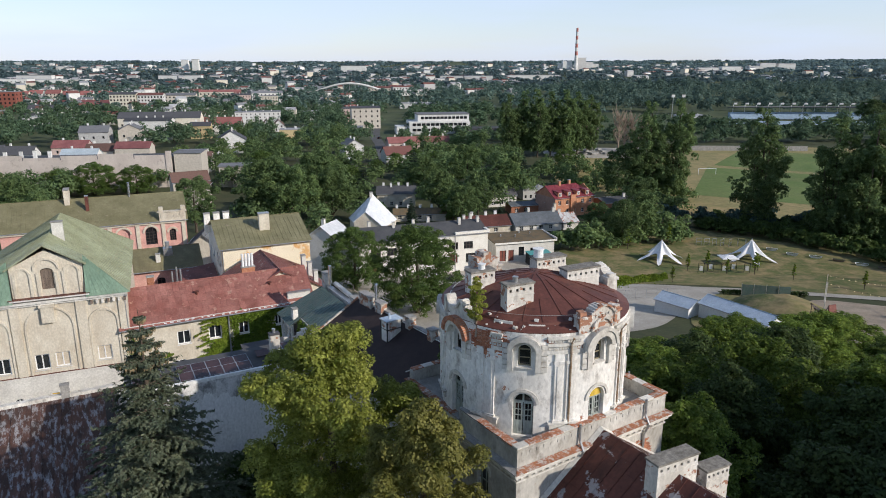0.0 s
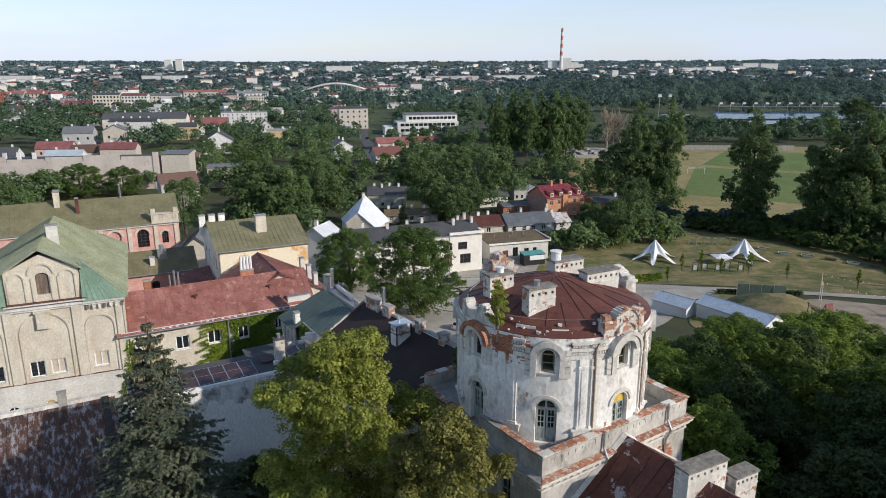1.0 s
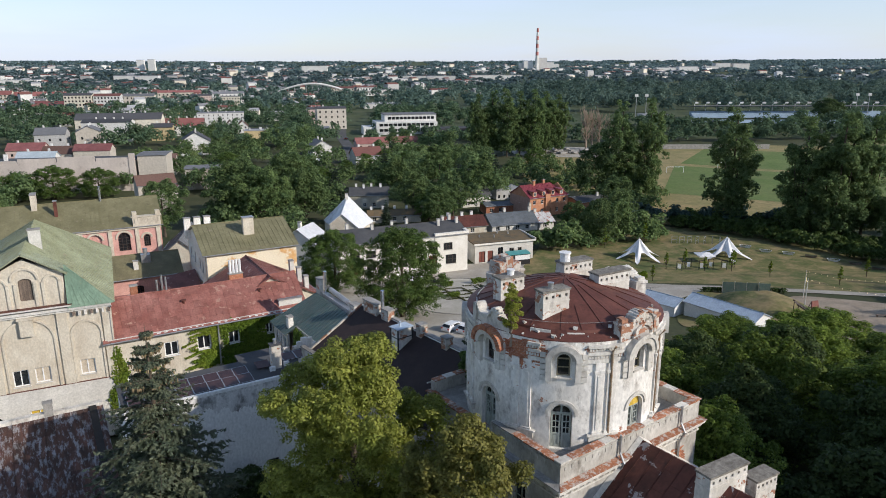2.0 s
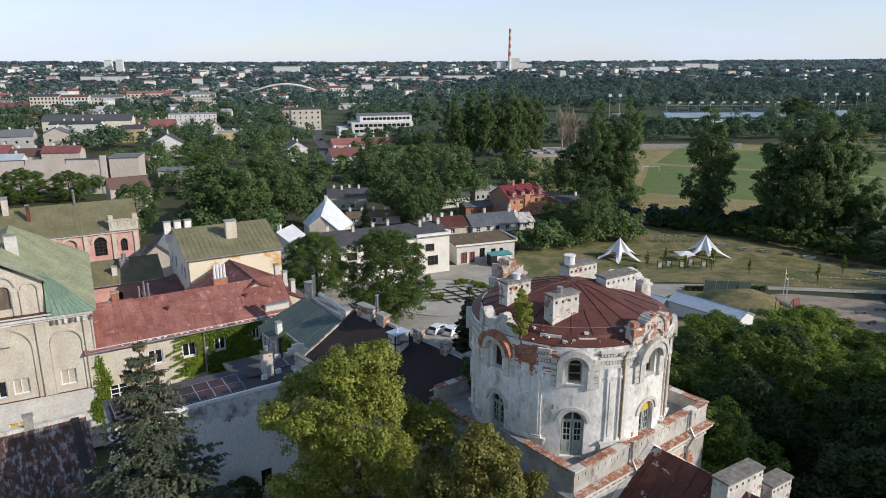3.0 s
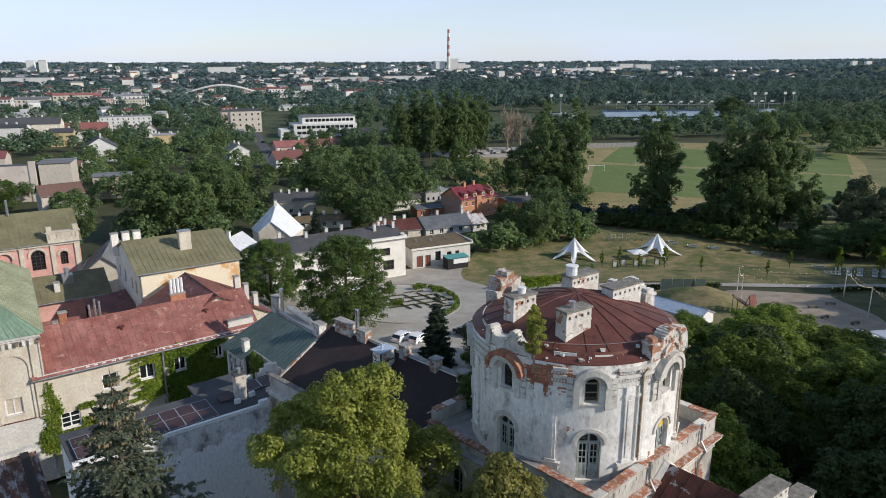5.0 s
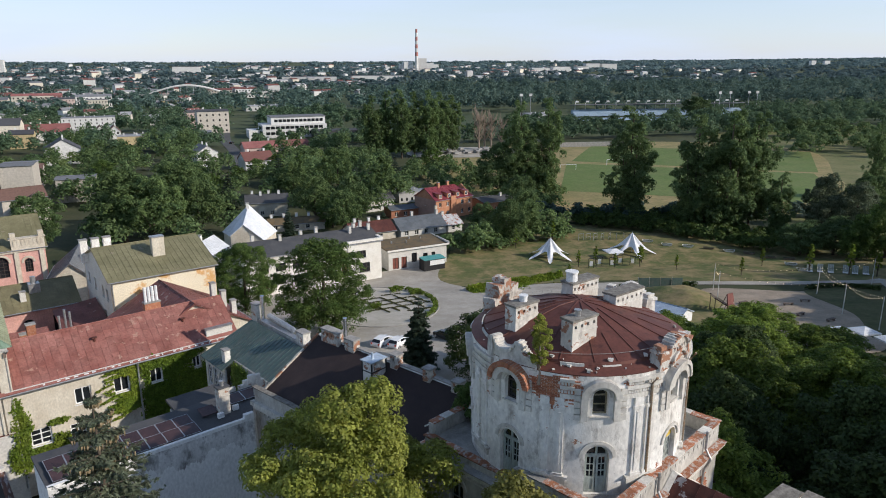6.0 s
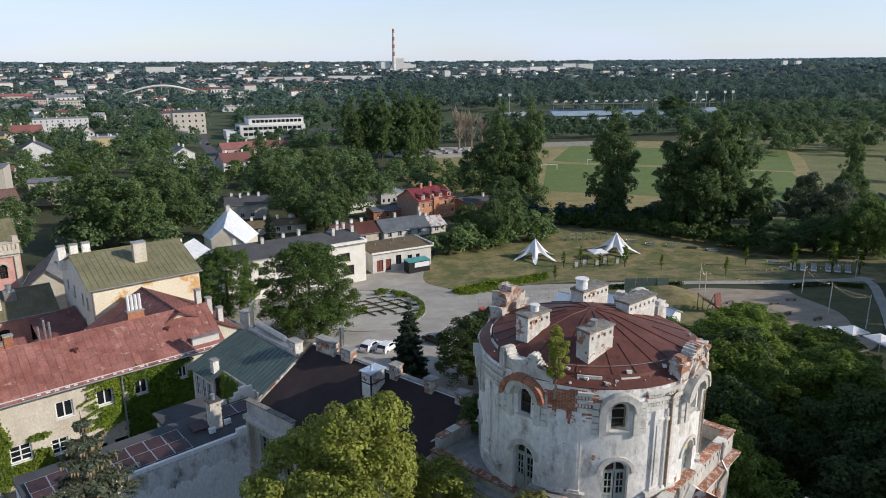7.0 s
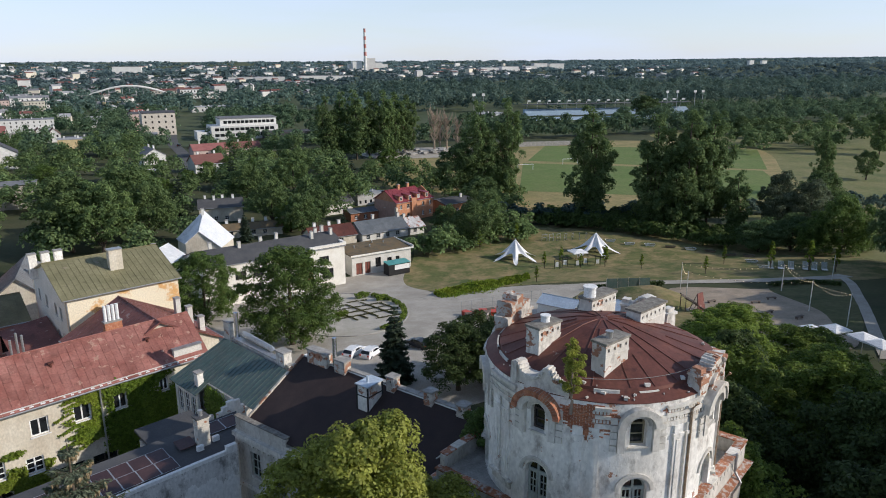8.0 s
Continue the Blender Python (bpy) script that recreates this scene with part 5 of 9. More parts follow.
pipe(ivy_wing, [(10.3, -0.5, 18.6), (10.3, -0.42, 18.2), (10.3, -0.42, 9.8)], 0.08)
for x, y in ((7.6, 2.1), (15.5, 2.0)):
    bm = bmesh.new()
    z = 19.1 + 2.8 * y / 3.6
    tube(bm, [(x, y, z - 0.1), (x, y, z + 0.28)], 0.12, 8)
    box(bm, x - 0.22, x + 0.22, y - 0.18, y + 0.18, z + 0.28, z + 0.36)
    part("roof_vent", bm, RUST_ROOF, ivy_wing, "small rusty roof vent")
chimney(ivy_wing, 18.3, 0.35, 18.9, 19.85, 2.6, 0.4, 0, PLASTER_PALE, 0, ZINC, "low pale parapet stack")
for x, h in ((5.6, 1.5), (6.1, 2.0), (6.5, 1.7)):
    pipe(ivy_wing, [(x, 5.2, 20.4), (x, 5.2, 21.2 + h)], 0.1, ZINC, "flue_pipe")
chimney(ivy_wing, 3.4, 6.0, 20.0, 22.2, 0.7, 0.6, 0, BRICK, 0, CONCRETE, "short brick stack")

back_wing, M2 = shell_house("red_roof_wing", -13.7, 78.9, 117.7, 9.6, 11.2, 7.0, 19.0, 21.9, PLASTER_CREAM, "rear wing with stained red metal roof", category="building")
gable_roof(back_wing, 9.6, 11.2, 19.0, 21.95, RED_STAINED, over=0.3, gap=0.62, hip=(0, 0), sheets=5, label="stained dark red sheet-metal slope")
for x, y, z, w in ((1.0, 1.2, 21.0, 0.55), (4.0, 1.0, 21.2, 0.55), (7.0, 0.9, 21.3, 0.6)):
    chimney(back_wing, x, y, 19.0, z, w, 0.5, 0, PLASTER_PALE, 0, CONCRETE, "small plastered stack")
triple = chimney(back_wing, 3.2, 8.6, 19.6, 21.9, 0.7, 1.5, 0, BRICK, 0, CONCRETE, "brick stack with three metal flues")
for i in range(4):
    pipe(back_wing, [(3.2, 8.07 + 0.36 * i, 21.9), (3.2, 8.07 + 0.36 * i, 23.5)], 0.15, WHITE_PAINT, "flue_pipe", "steel flue pipe")

# hall with green roof and arched attic front
HA = 22.7
hall_ops = {"f": [(2.0, 3.3, 15.7, 17.3, 0), (5.4, 6.7, 15.7, 17.3, 0), (7.2, 8.5, 15.8, 17.3, 0), (11.0, 12.3, 15.9, 17.4, 0), (0.9, 1.9, 11.0, 13.0, 0.5), (3.0, 4.1, 11.2, 13.0, 0.5), (6.3, 7.9, 11.3, 13.1, 0)]}
hall, M = shell_house("arcaded_hall", -32 - 14.0 * math.cos(radians(HA)), 66 - 14.0 * math.sin(radians(HA)), HA, 14.2, 21.0, g, 23.0, 28.4, PLASTER_CREAM, "tall cream plastered hall with blind arches and green metal roof", hall_ops, axis="y", gable=False, category="building")
for i, o in enumerate(hall_ops["f"]):
    window(hall, M["f"], *o, joinery=WHITE_PAINT, bars=(1, 0), sill=PLASTER_PALE, depth=0.14, w=0.1, label="white-framed window", pane=BLIND if i in (2, 3) else GLASS if i != 6 else YELLOW_BOARD)
roof_plane("roof_slope", hall, [(14.65, -0.4, 22.9), (14.65, 21.4, 22.9), (7.6, 15.0, 28.4), (7.6, 1.2, 28.4)], GREEN_ROOF, 0.12, 0.6, "faded green metal slope", 7, 0.06)
roof_plane("roof_slope", hall, [(-0.4, 21.4, 22.9), (-0.4, -0.4, 22.9), (7.6, 1.2, 28.4), (7.6, 15.0, 28.4)], GREEN_ROOF, 0.12, 0.6, "faded green metal slope", 7)
roof_plane("roof_hip", hall, [(14.65, 21.4, 22.9), (-0.4, 21.4, 22.9), (7.6, 15.0, 28.4)], GREEN_ROOF, 0.12, 0.6)
for s, a, b in ((1, 10.7, 14.65), (-1, 4.4, -0.4)):
    pts = [(a, -0.45, 22.85), (b, -0.45, 22.85), (a + 0.1 * s, 0.2, 26.9)]
    roof_plane("lower_hip", hall, pts if s > 0 else [pts[1], pts[0], pts[2]], VERDIGRIS, 0.08, 0.5, "green copper strip roof", 0, 0.045)
bm = bmesh.new()
facade(bm, lambda u, d, z: Vector((u, d - 0.05, z)), 0.0, 14.2, 9.0, 14.98, hall_ops["f"][4:], 0.046)
part("plinth_render", bm, PLASTER_PALE, hall, "whitewashed render of the lower storey")
GC = 7.55
bm = bmesh.new()
att = [(GC - 0.55, GC + 0.55, 23.9, 26.0, 0.3)]
facade(bm, lambda u, d, z: Vector((u, d - 0.02, z)), GC - 3.1, GC + 3.1, 23.0, 26.2, att, 0.4)
part("attic_wall", bm, PLASTER_CREAM, hall)
bm = bmesh.new()
f1 = [bm.verts.new((x, -0.02, z)) for x, z in ((GC - 3.1, 26.2), (GC + 3.1, 26.2), (GC, 27.75))]
f2 = [bm.verts.new((x, 0.38, z)) for x, z in ((GC - 3.1, 26.2), (GC + 3.1, 26.2), (GC, 27.75))]
bm.faces.new(f1), bm.faces.new(f2[::-1])
part("attic_gable", bm, PLASTER_CREAM, hall)
# The black pane stands in for the dark behind the boards.
bw = window(hall, lambda u, d, z: Vector((u, d, z)), GC - 0.55, GC + 0.55, 23.9, 26.0, 0.3, BROWN_WOOD, 0.15, (0, 0), 0.07, None, BLACK, "boarded attic window", "boarded_window")
for i in range(6):
    bm = bmesh.new()
    u = GC - 0.48 + i * 0.162
    box(bm, u, u + 0.15, 0.14, 0.165, 23.95, 25.95 - 0.06 * abs(i - 2.5))
    part("board", bm, BROWN_WOOD, bw)
bm = bmesh.new()
F = lambda u, d, z: Vector((u, d, z))
arch_band(bm, F, GC, 0.95, 25.9, 0.95, 0.2, -0.16, -0.02, 14)
for s in (-1, 1):
    arch_band(bm, F, GC + s * 2.1, 0.55, 25.5, 0.55, 0.16, -0.14, -0.02, 12)
    for o in (0.64, 1.4, 2.78):
        bar(bm, F, GC + s * o - 0.13 + (0.15 if o < 1 else 0) * s, GC + s * o + 0.13 + (0.15 if o < 1 else 0) * s, 23.3, 25.6, -0.14, -0.02)
pieces("attic_moulding", bm, PLASTER_CREAM, hall)
for s in (-1, 1):
    roof_plane("attic_roof", hall, [(GC + s * 3.5, -0.4, 26.15), (GC + s * 3.5, 2.5, 26.15), (GC, 2.5, 28.35), (GC, -0.4, 28.35)][:: s], GREEN_ROOF, 0.1, 0.6, "green metal gablet roof")
bm = bmesh.new()
bar(bm, F, -0.1, 14.3, 22.62, 22.85, -0.36, -0.003), bar(bm, F, 0, 14.2, 22.4, 22.62, -0.2, -0.003)
bar(bm, F, 0, 14.2, 15.0, 15.2, -0.12, -0.003), bar(bm, F, GC - 3.4, GC + 3.4, 23.02, 23.2, -0.5, -0.024)
pieces("cornice", bm, PLASTER_PALE, hall)
for i in range(7):
    bm = bmesh.new()
    bar(bm, F, 10.95 + i * 0.5, 11.17 + i * 0.5, 22.0, 22.38, -0.3, -0.003)
    part("corbel", bm, PLASTER_TRIM if i % 3 else BROWN_WOOD, hall)
bm = bmesh.new()
bar(bm, F, GC - 3.5, GC + 3.5, 23.2, 23.25, -0.55, -0.024), bar(bm, F, 0, 14.2, 15.2, 15.25, -0.16, -0.003)
pieces("cornice_flashing", bm, RUST_ROOF, hall, "rusty red sheet flashing")
bm = bmesh.new()
for u0, u1 in ((0.0, 0.9), (3.9, 4.7), (9.6, 10.5), (13.4, 14.2)):
    bar(bm, F, u0, u1, 15.25, 22.4, -0.16, -0.003)
for c, h in ((2.4, 1.2), (7.15, 2.0), (11.9, 1.2)):
    arch_band(bm, F, c, h, 20.0, h, 0.18, -0.12, -0.003, 14)
    for s in (-1, 1):
        bar(bm, F, c + s * (h + 0.09) - 0.09, c + s * (h + 0.09) + 0.09, 15.25, 20.0, -0.12, -0.003)
bar(bm, F, 6.6, 7.7, 20.6, 22.3, -0.4, -0.003), bar(bm, F, 6.45, 7.85, 22.2, 22.4, -0.5, -0.003)
pieces("blind_arch_moulding", bm, PLASTER_CREAM, hall)
chimney(hall, 8.4, 5.0, 27.0, 29.4, 1.0, 0.6, 0, PLASTER_PALE, 0, CONCRETE)
pipe(hall, [(14.3, -0.5, 22.6), (14.05, -0.1, 22.0), (14.05, -0.1, 10)], 0.08)

# low shed with patched rusty roof and stone coping
low, M = shell_house("patched_roof_shed", -38.8, 38.6, 28, 17.0, 15.0, g, 11.8, 12.0, PLASTER_STAINED, "low building with patched rusty sheet roof", gable=False, category="building")
nx, ny = 22, 6
for i in range(nx):
    for j in range(ny):
        bm = bmesh.new()
        x, y = i * 17.0 / nx, j * 15.0 / ny
        sl = lambda v: 12.0 + 3.2 * v / 15.0
        y1 = y + 15.0 / ny + 0.06
        slab(bm, [(x + 0.008, y, sl(y) + 0.03 - 0.001 * j), (x + 17.0 / nx - 0.008, y, sl(y) + 0.03), (x + 17.0 / nx - 0.008, y1, sl(y1) + 0.015), (x + 0.008, y1, sl(y1) + 0.015)], 0.03)
        box(bm, x - 0.02, x + 0.02, y, y + 0.01, sl(y), sl(y) + 0.07)
        part("roof_sheet", bm, RUST_PATCH, low)
bm = bmesh.new()
slab(bm, [(0, 0, 11.98), (17, 0, 11.98), (17, 15, 15.18), (0, 15, 15.18)], 0.1)
part("roof_deck", bm, RUST_PATCH, low)
bm = bmesh.new()
seams(bm, (0, 0, 12.03), (17, 0, 12.03), (17, 15, 15.23), (0, 15, 15.23), 17 / 22, 0.05, 0.035)
pieces("standing_seam", bm, RUST_PATCH, low)
for i in range(17):
    bm = bmesh.new()
    box(bm, i + 0.01, i + 0.99, 15.02, 15.6, 15.0, 15.55 + random.uniform(-0.03, 0.03))
    part("coping_stone", bm, PLASTER_TRIM, low)
bm = bmesh.new()
box(bm, 0, 17, 15.05, 15.5, 8.9, 15.0)
box(bm, 16.55, 17.0, 0, 15, 8.9, 12.0)
part("fire_wall", bm, PLASTER_STAINED, low)
bm = bmesh.new()
slab(bm, [(15.9, 0, 12.2), (16.5, 0, 12.2), (16.5, 15, 15.4), (15.9, 15, 15.4)], 0.06)
box(bm, 16.5, 17.05, 0, 15, 12.005, 12.3)
part("edge_felt", bm, BLACK_PAINT, low, "black bitumen edge strip")
for x, w in ((5.0, 0.9), (12.8, 0.7)):
    chimney(low, x, 15.3, 14.5, 16.4, w, 0.6, 0, CONCRETE, 0, CONCRETE, "short grey stack")

# annex with solar panels behind a tall streaked wall
annex, M = shell_house("solar_annex", -25.6 + 2.3 * math.cos(radians(28.6)), 46.5 + 2.3 * math.sin(radians(28.6)), 28.6, 13.1, 3.6, g, 20.6, 20.8, PLASTER_STAINED, "tall narrow annex with black-streaked white wall and flat roof", {"f": [(10.0, 10.9, 12.2, 13.8, 0)]}, gable=False, category="building")
window(annex, M["f"], 10.0, 10.9, 12.2, 13.8, 0, DARK_FRAME)
bm = bmesh.new()
slab(bm, [(0.0, 0.36, 20.66), (13.1, 0.36, 20.66), (15.4, 4.2, 20.95), (0, 4.2, 20.95)], 0.15)
part("roof_deck", bm, GREY_ROOF, annex, "grey felt flat roof")
bm = bmesh.new()
box(bm, 0, 12.4, -0.02, 0.22, 20.6, 20.84)
box(bm, 12.402, 13.1, -0.03, 0.3, 20.6, 21.1)
part("parapet", bm, PLASTER_STAINED, annex)
for i in range(10):
    for j in range(2):
        if i == 2 or (i > 7 and j == 0):
            continue
        bm = bmesh.new()
        x, y = (0.4 + i * 1.14, 0.42 + j * 1.3) if i < 8 else (12.6 + (i - 8) * 1.14, 2.5)
        z = 20.80 + y * 0.05
        slab(bm, [(x, y, z), (x + 1.1, y, z), (x + 1.1, y + 1.22, z + 0.16), (x, y + 1.22, z + 0.16)], 0.04)
        pv = part("solar_panel", bm, PANEL_PV, annex, "dark solar panel in pale frame" if i == 0 else "")
        bm = bmesh.new()
        for a, b, c, d in ((x - 0.02, x + 0.02, y, y + 1.22), (x + 1.08, x + 1.12, y, y + 1.22), (x, x + 1.1, y - 0.02, y + 0.02), (x, x + 1.1, y + 1.2, y + 1.24)):
            zz = lambda v: z + 0.16 * (v - y) / 1.22 + 0.006
            quad(bm, (a, c, zz(c)), (b, c, zz(c)), (b, d, zz(d)), (a, d, zz(d)))
        part("panel_frame", bm, ZINC, pv)
chimney(annex, 11.75, 1.95, 20.7, 22.75, 0.78, 0.62, 0, PLASTER_STACK, 0, GREY_ROOF, "rendered stack with dark cap", (0, 0.14, 0.42))
for x, y in ((11.25, 1.32), (12.55, 1.75)):
    bm = bmesh.new()
    box(bm, x - 0.22, x + 0.22, y - 0.11, y + 0.11, 20.8, 21.16)
    tube(bm, [(x - 0.05, y - 0.115, 20.98), (x - 0.05, y - 0.13, 20.98)], 0.13, 12)
    part("air_conditioner", bm, WHITE_PAINT, annex, "white outdoor air conditioner unit")
bm = bmesh.new()
rl = random.Random(31)
low = [19.1 + 0.25 * math.sin(k * 0.11) + 0.22 * math.sin(k * 0.37 + 1) + rl.uniform(-0.16, 0.16) for k in range(161)]
for k in range(160):
    a_, b_ = 13.1 * k / 160, 13.1 * (k + 1) / 160
    quad(bm, (a_, -0.006, low[k]), (b_, -0.006, low[k + 1]), (b_, -0.006, 20.595), (a_, -0.006, 20.595))
part("weathered_render", bm, PLASTER_LICHEN, annex, "lichen-blackened render along the wall top")
bm = bmesh.new()
for u0, u1, z in ((13.2, 13.75, 21.25), (14.0, 14.4, 21.2), (14.4, 14.8, 21.5), (14.8, 15.35, 21.8), (15.35, 15.8, 21.72), (15.8, 16.1, 21.2)):
    box(bm, u0, u1 - 0.01, 4.25, 4.5, 9.2, z)
pieces("stepped_wall", bm, PLASTER_STACK, annex, "broken stepped wall behind the flat roof")
bm = bmesh.new()
slab(bm, [(10.2, 1.9, 21.0), (11.3, 1.9, 21.0), (11.3, 2.9, 21.2), (10.2, 2.9, 21.2)], 0.05)
part("solar_panel", bm, PANEL_PV, annex, "loose tilted solar panel")

court_roof = thing("courtyard_shed", pose(-25.6 + 2.3 * math.cos(radians(28.6)), 46.5 + 2.3 * math.sin(radians(28.6)), 0, 0, 0, 28.6), "low courtyard building with dark felt roof", "shed")
bm = bmesh.new()
slab(bm, [(10.6, 4.6, 18.1), (14.9, 4.6, 18.1), (14.9, 10.8, 18.75), (10.6, 10.8, 18.75)], 0.2)
part("roof_deck", bm, GREY_ROOF, court_roof)
bm = bmesh.new()
box(bm, 10.8, 14.7, 4.8, 10.6, 9.0, 17.9)
part("wall", bm, PLASTER_BASE, court_roof)

# wing with brown-black roof, parapet and stacks
DA = -53.6
dark, M = shell_house("dark_roof_wing", -10.6, 53.1, DA, 14.6, 5.2, g, 21.9, 22.0, PLASTER_BASE, "plastered wing with brown-black sloping roof and low stacks", {"f": [(1.3, 2.2, 18.0, 20.0, 0), (5.0, 5.9, 18.0, 20.0, 0), (9.0, 9.9, 18.0, 20.0, 0)]}, gable=False, category="building")
for o in ((1.3, 2.2, 18.0, 20.0, 0), (5.0, 5.9, 18.0, 20.0, 0), (9.0, 9.9, 18.0, 20.0, 0)):
    window(dark, M["f"], *o, joinery=GREY_WOOD, bars=(1, 2))
bm = bmesh.new()
slab(bm, [(-1.5, 0.0, 22.2), (14.6, 0.0, 22.2), (14.6, 5.3, 25.06), (-1.5, 5.3, 25.06)], 0.14)
part("roof_slope", bm, DARK_ROOF, dark, "brown-black felt slope")
bm = bmesh.new()
box(bm, -1.5, 14.6, 5.32, 5.75, 8.9, 25.15)
part("rear_wall", bm, PLASTER_STAINED, dark)
for i in range(15):
    bm = bmesh.new()
    box(bm, -0.3 + i, 0.68 + i, 5.3, 5.7, 25.16, 25.22 + random.uniform(-0.02, 0.02))
    part("coping_stone", bm, CONCRETE, dark)
bm = bmesh.new()
n = 12
for i in range(n):
    a, b = i / n, (i + 1) / n
    z = lambda t: 22.2 + 2.86 * t + 0.12 + (0.03 if i % 2 else 0)
    y = lambda t: 5.3 * t
    for x0_, x1_ in ((-1.66, -1.51), ):
        p = [(x0_, y(a), z(a) - 0.5), (x1_, y(a), z(a) - 0.5), (x1_, y(b) - 0.02, z(b) - 0.5), (x0_, y(b) - 0.02, z(b) - 0.5)]
        q = [(u, v, w + 0.5) for u, v, w in p]
        vs = [bm.verts.new(v) for v in p + q]
        for f in ((3, 2, 1, 0), (4, 5, 6, 7), (0, 1, 5, 4), (1, 2, 6, 5), (2, 3, 7, 6), (3, 0, 4, 7)):
            bm.faces.new([vs[k] for k in f])
pieces("verge_stone", bm, PLASTER_BRICKY, dark)
bm = bmesh.new()
facade(bm, M["f"], -2.4, -0.004, g - 0.6, 21.9, [(-1.15, -0.2, 18.5, 20.3, 0)], 0.35)
box(bm, -2.4, -2.05, 0.352, 5.3, 8.9, 21.6)
vs = [bm.verts.new(v) for x in (-1.5, -1.2) for v in ((x, 0.36, 21.0), (x, 5.3, 21.0), (x, 5.3, 24.9), (x, 0.36, 22.2))]
for f in ((3, 2, 1, 0), (4, 5, 6, 7), (0, 1, 5, 4), (1, 2, 6, 5), (2, 3, 7, 6), (3, 0, 4, 7)):
    bm.faces.new([vs[k] for k in f])
part("return_wall", bm, PLASTER_BASE, dark)
window(dark, M["f"], -1.15, -0.2, 18.5, 20.3, 0, GREY_WOOD, 0.16, (1, 2), 0.07, PLASTER_TRIM)
bm = bmesh.new()
rl = random.Random(8)
for i in range(9):
    u = -2.4 + i * 0.55
    bar(bm, M["f"], u, u + 0.548, 21.905, 22.42 + rl.uniform(-0.05, 0.05), -0.06, 0.2)
pieces("parapet", bm, PLASTER_BASE, dark, "crumbling grey parapet over the eaves")
bm = bmesh.new()
for i in range(6):
    u = -2.45 + i * 0.85
    bar(bm, M["f"], u, u + 0.83, 22.49, 22.56 + rl.uniform(-0.015, 0.02), -0.14, 0.27)
pieces("coping_slab", bm, SLAB_TOP, dark)
bm = bmesh.new()
bar(bm, M["f"], -2.5, 6.0, 21.2, 21.5, -0.35, -0.003), bar(bm, M["f"], -2.45, 6.0, 20.9, 21.2, -0.18, -0.003)
for i in range(16):
    bar(bm, M["f"], -2.3 + i * 0.5, -2.14 + i * 0.5, 20.74, 20.9, -0.16, -0.003)
bar(bm, M["f"], -2.45, 6.0, 17.6, 17.8, -0.16, -0.003), bar(bm, M["f"], -2.45, 6.0, 17.4, 17.6, -0.08, -0.003)
part("cornice", bm, PLASTER_TRIM, dark)
for x, w, z, h in ((0.15, 1.9, 25.85, 4), (2.3, 0.95, 25.75, 0), (6.75, 0.62, 25.85, 1), (9.75, 0.6, 25.75, 1), (12.2, 0.62, 25.6, 1)):
    chimney(dark, x, 5.3, 24.4, z, w, 0.6, 0, PLASTER_BRICKY, h, CONCRETE, "low plastered stack with open flue")
pipe(dark, [(1.6, 5.3, 25.2), (1.6, 5.3, 27.2)], 0.16, STEEL, "flue_pipe", "steel flue pipe")
bm = bmesh.new()
box(bm, 5.45, 6.35, 3.4, 4.7, 23.2, 25.7)
hb = part("roof_hatch_box", bm, PLASTER_STACK, dark, "boxy pale roof stack bound with steel straps")
bm = bmesh.new()
for z in (23.7, 25.0):
    box(bm, 5.42, 6.38, 3.37, 4.73, z, z + 0.06)
for x, y in ((5.45, 3.4), (6.35, 3.4), (6.35, 4.7)):
    box(bm, x - 0.04, x + 0.04, y - 0.04, y + 0.04, 23.2, 25.7)
part("strap", bm, CABLE, hb)
bm = bmesh.new()
box(bm, 5.35, 6.45, 3.3, 4.8, 25.72, 25.79)
tube(bm, [(5.9, 3.9, 25.78), (5.9, 3.9, 26.2)], 0.08, 8)
part("cap", bm, CANVAS_BLUE, hb, "shiny blue-grey metal cap")

# porch roof of blue-green metal
pa = -60.0
porch, M = shell_house("green_roof_annex", -16.33, 69.2, pa, 9.8, 4.0, g, 19.4, 19.5, PLASTER_STACK, "annex with blue-green metal lean-to roof", {"f": [(0.8, 1.9, 16.6, 18.3, 0), (3.0, 4.1, 16.6, 18.3, 0)]}, gable=False, category="building")
fill(porch, M, {"f": [(0.8, 1.9, 16.6, 18.3, 0), (3.0, 4.1, 16.6, 18.3, 0)]})
roof_plane("roof_slope", porch, [(-0.2, -1.15, 19.48), (4.1, -1.15, 19.48), (4.1, 3.6, 21.95), (0.8, 3.6, 21.95)], TEAL_ROOF, 0.1, 0.5, "blue-green standing seam slope over the porch", 4, 0.045)
roof_plane("roof_slope", porch, [(4.1, 0.12, 20.14), (10.6, 0.12, 20.14), (10.6, 3.6, 21.95), (4.1, 3.6, 21.95)], TEAL_ROOF, 0.1, 0.5, "blue-green standing seam slope", 4, 0.045)
bm = bmesh.new()
box(bm, 4.0, 9.8, 0.003, 0.3, 19.403, 20.1)
for x in (9.55, 3.9):
    f1 = [bm.verts.new(v) for v in ((x, 0.3, 19.403), (x, 3.9, 19.403), (x, 3.9, 21.75), (x, 0.3, 20.1))]
    f2 = [bm.verts.new((v.co.x + 0.2, v.co.y, v.co.z)) for v in f1]
    bm.faces.new(f1[::-1]), bm.faces.new(f2)
    for k in range(4):
        bm.faces.new((f1[k], f1[(k + 1) % 4], f2[(k + 1) % 4], f2[k]))
pieces("eaves_wall", bm, PLASTER_BASE, porch)
PB = lambda u, d, z: Vector((u, d - 0.85, z))
bm = bmesh.new()
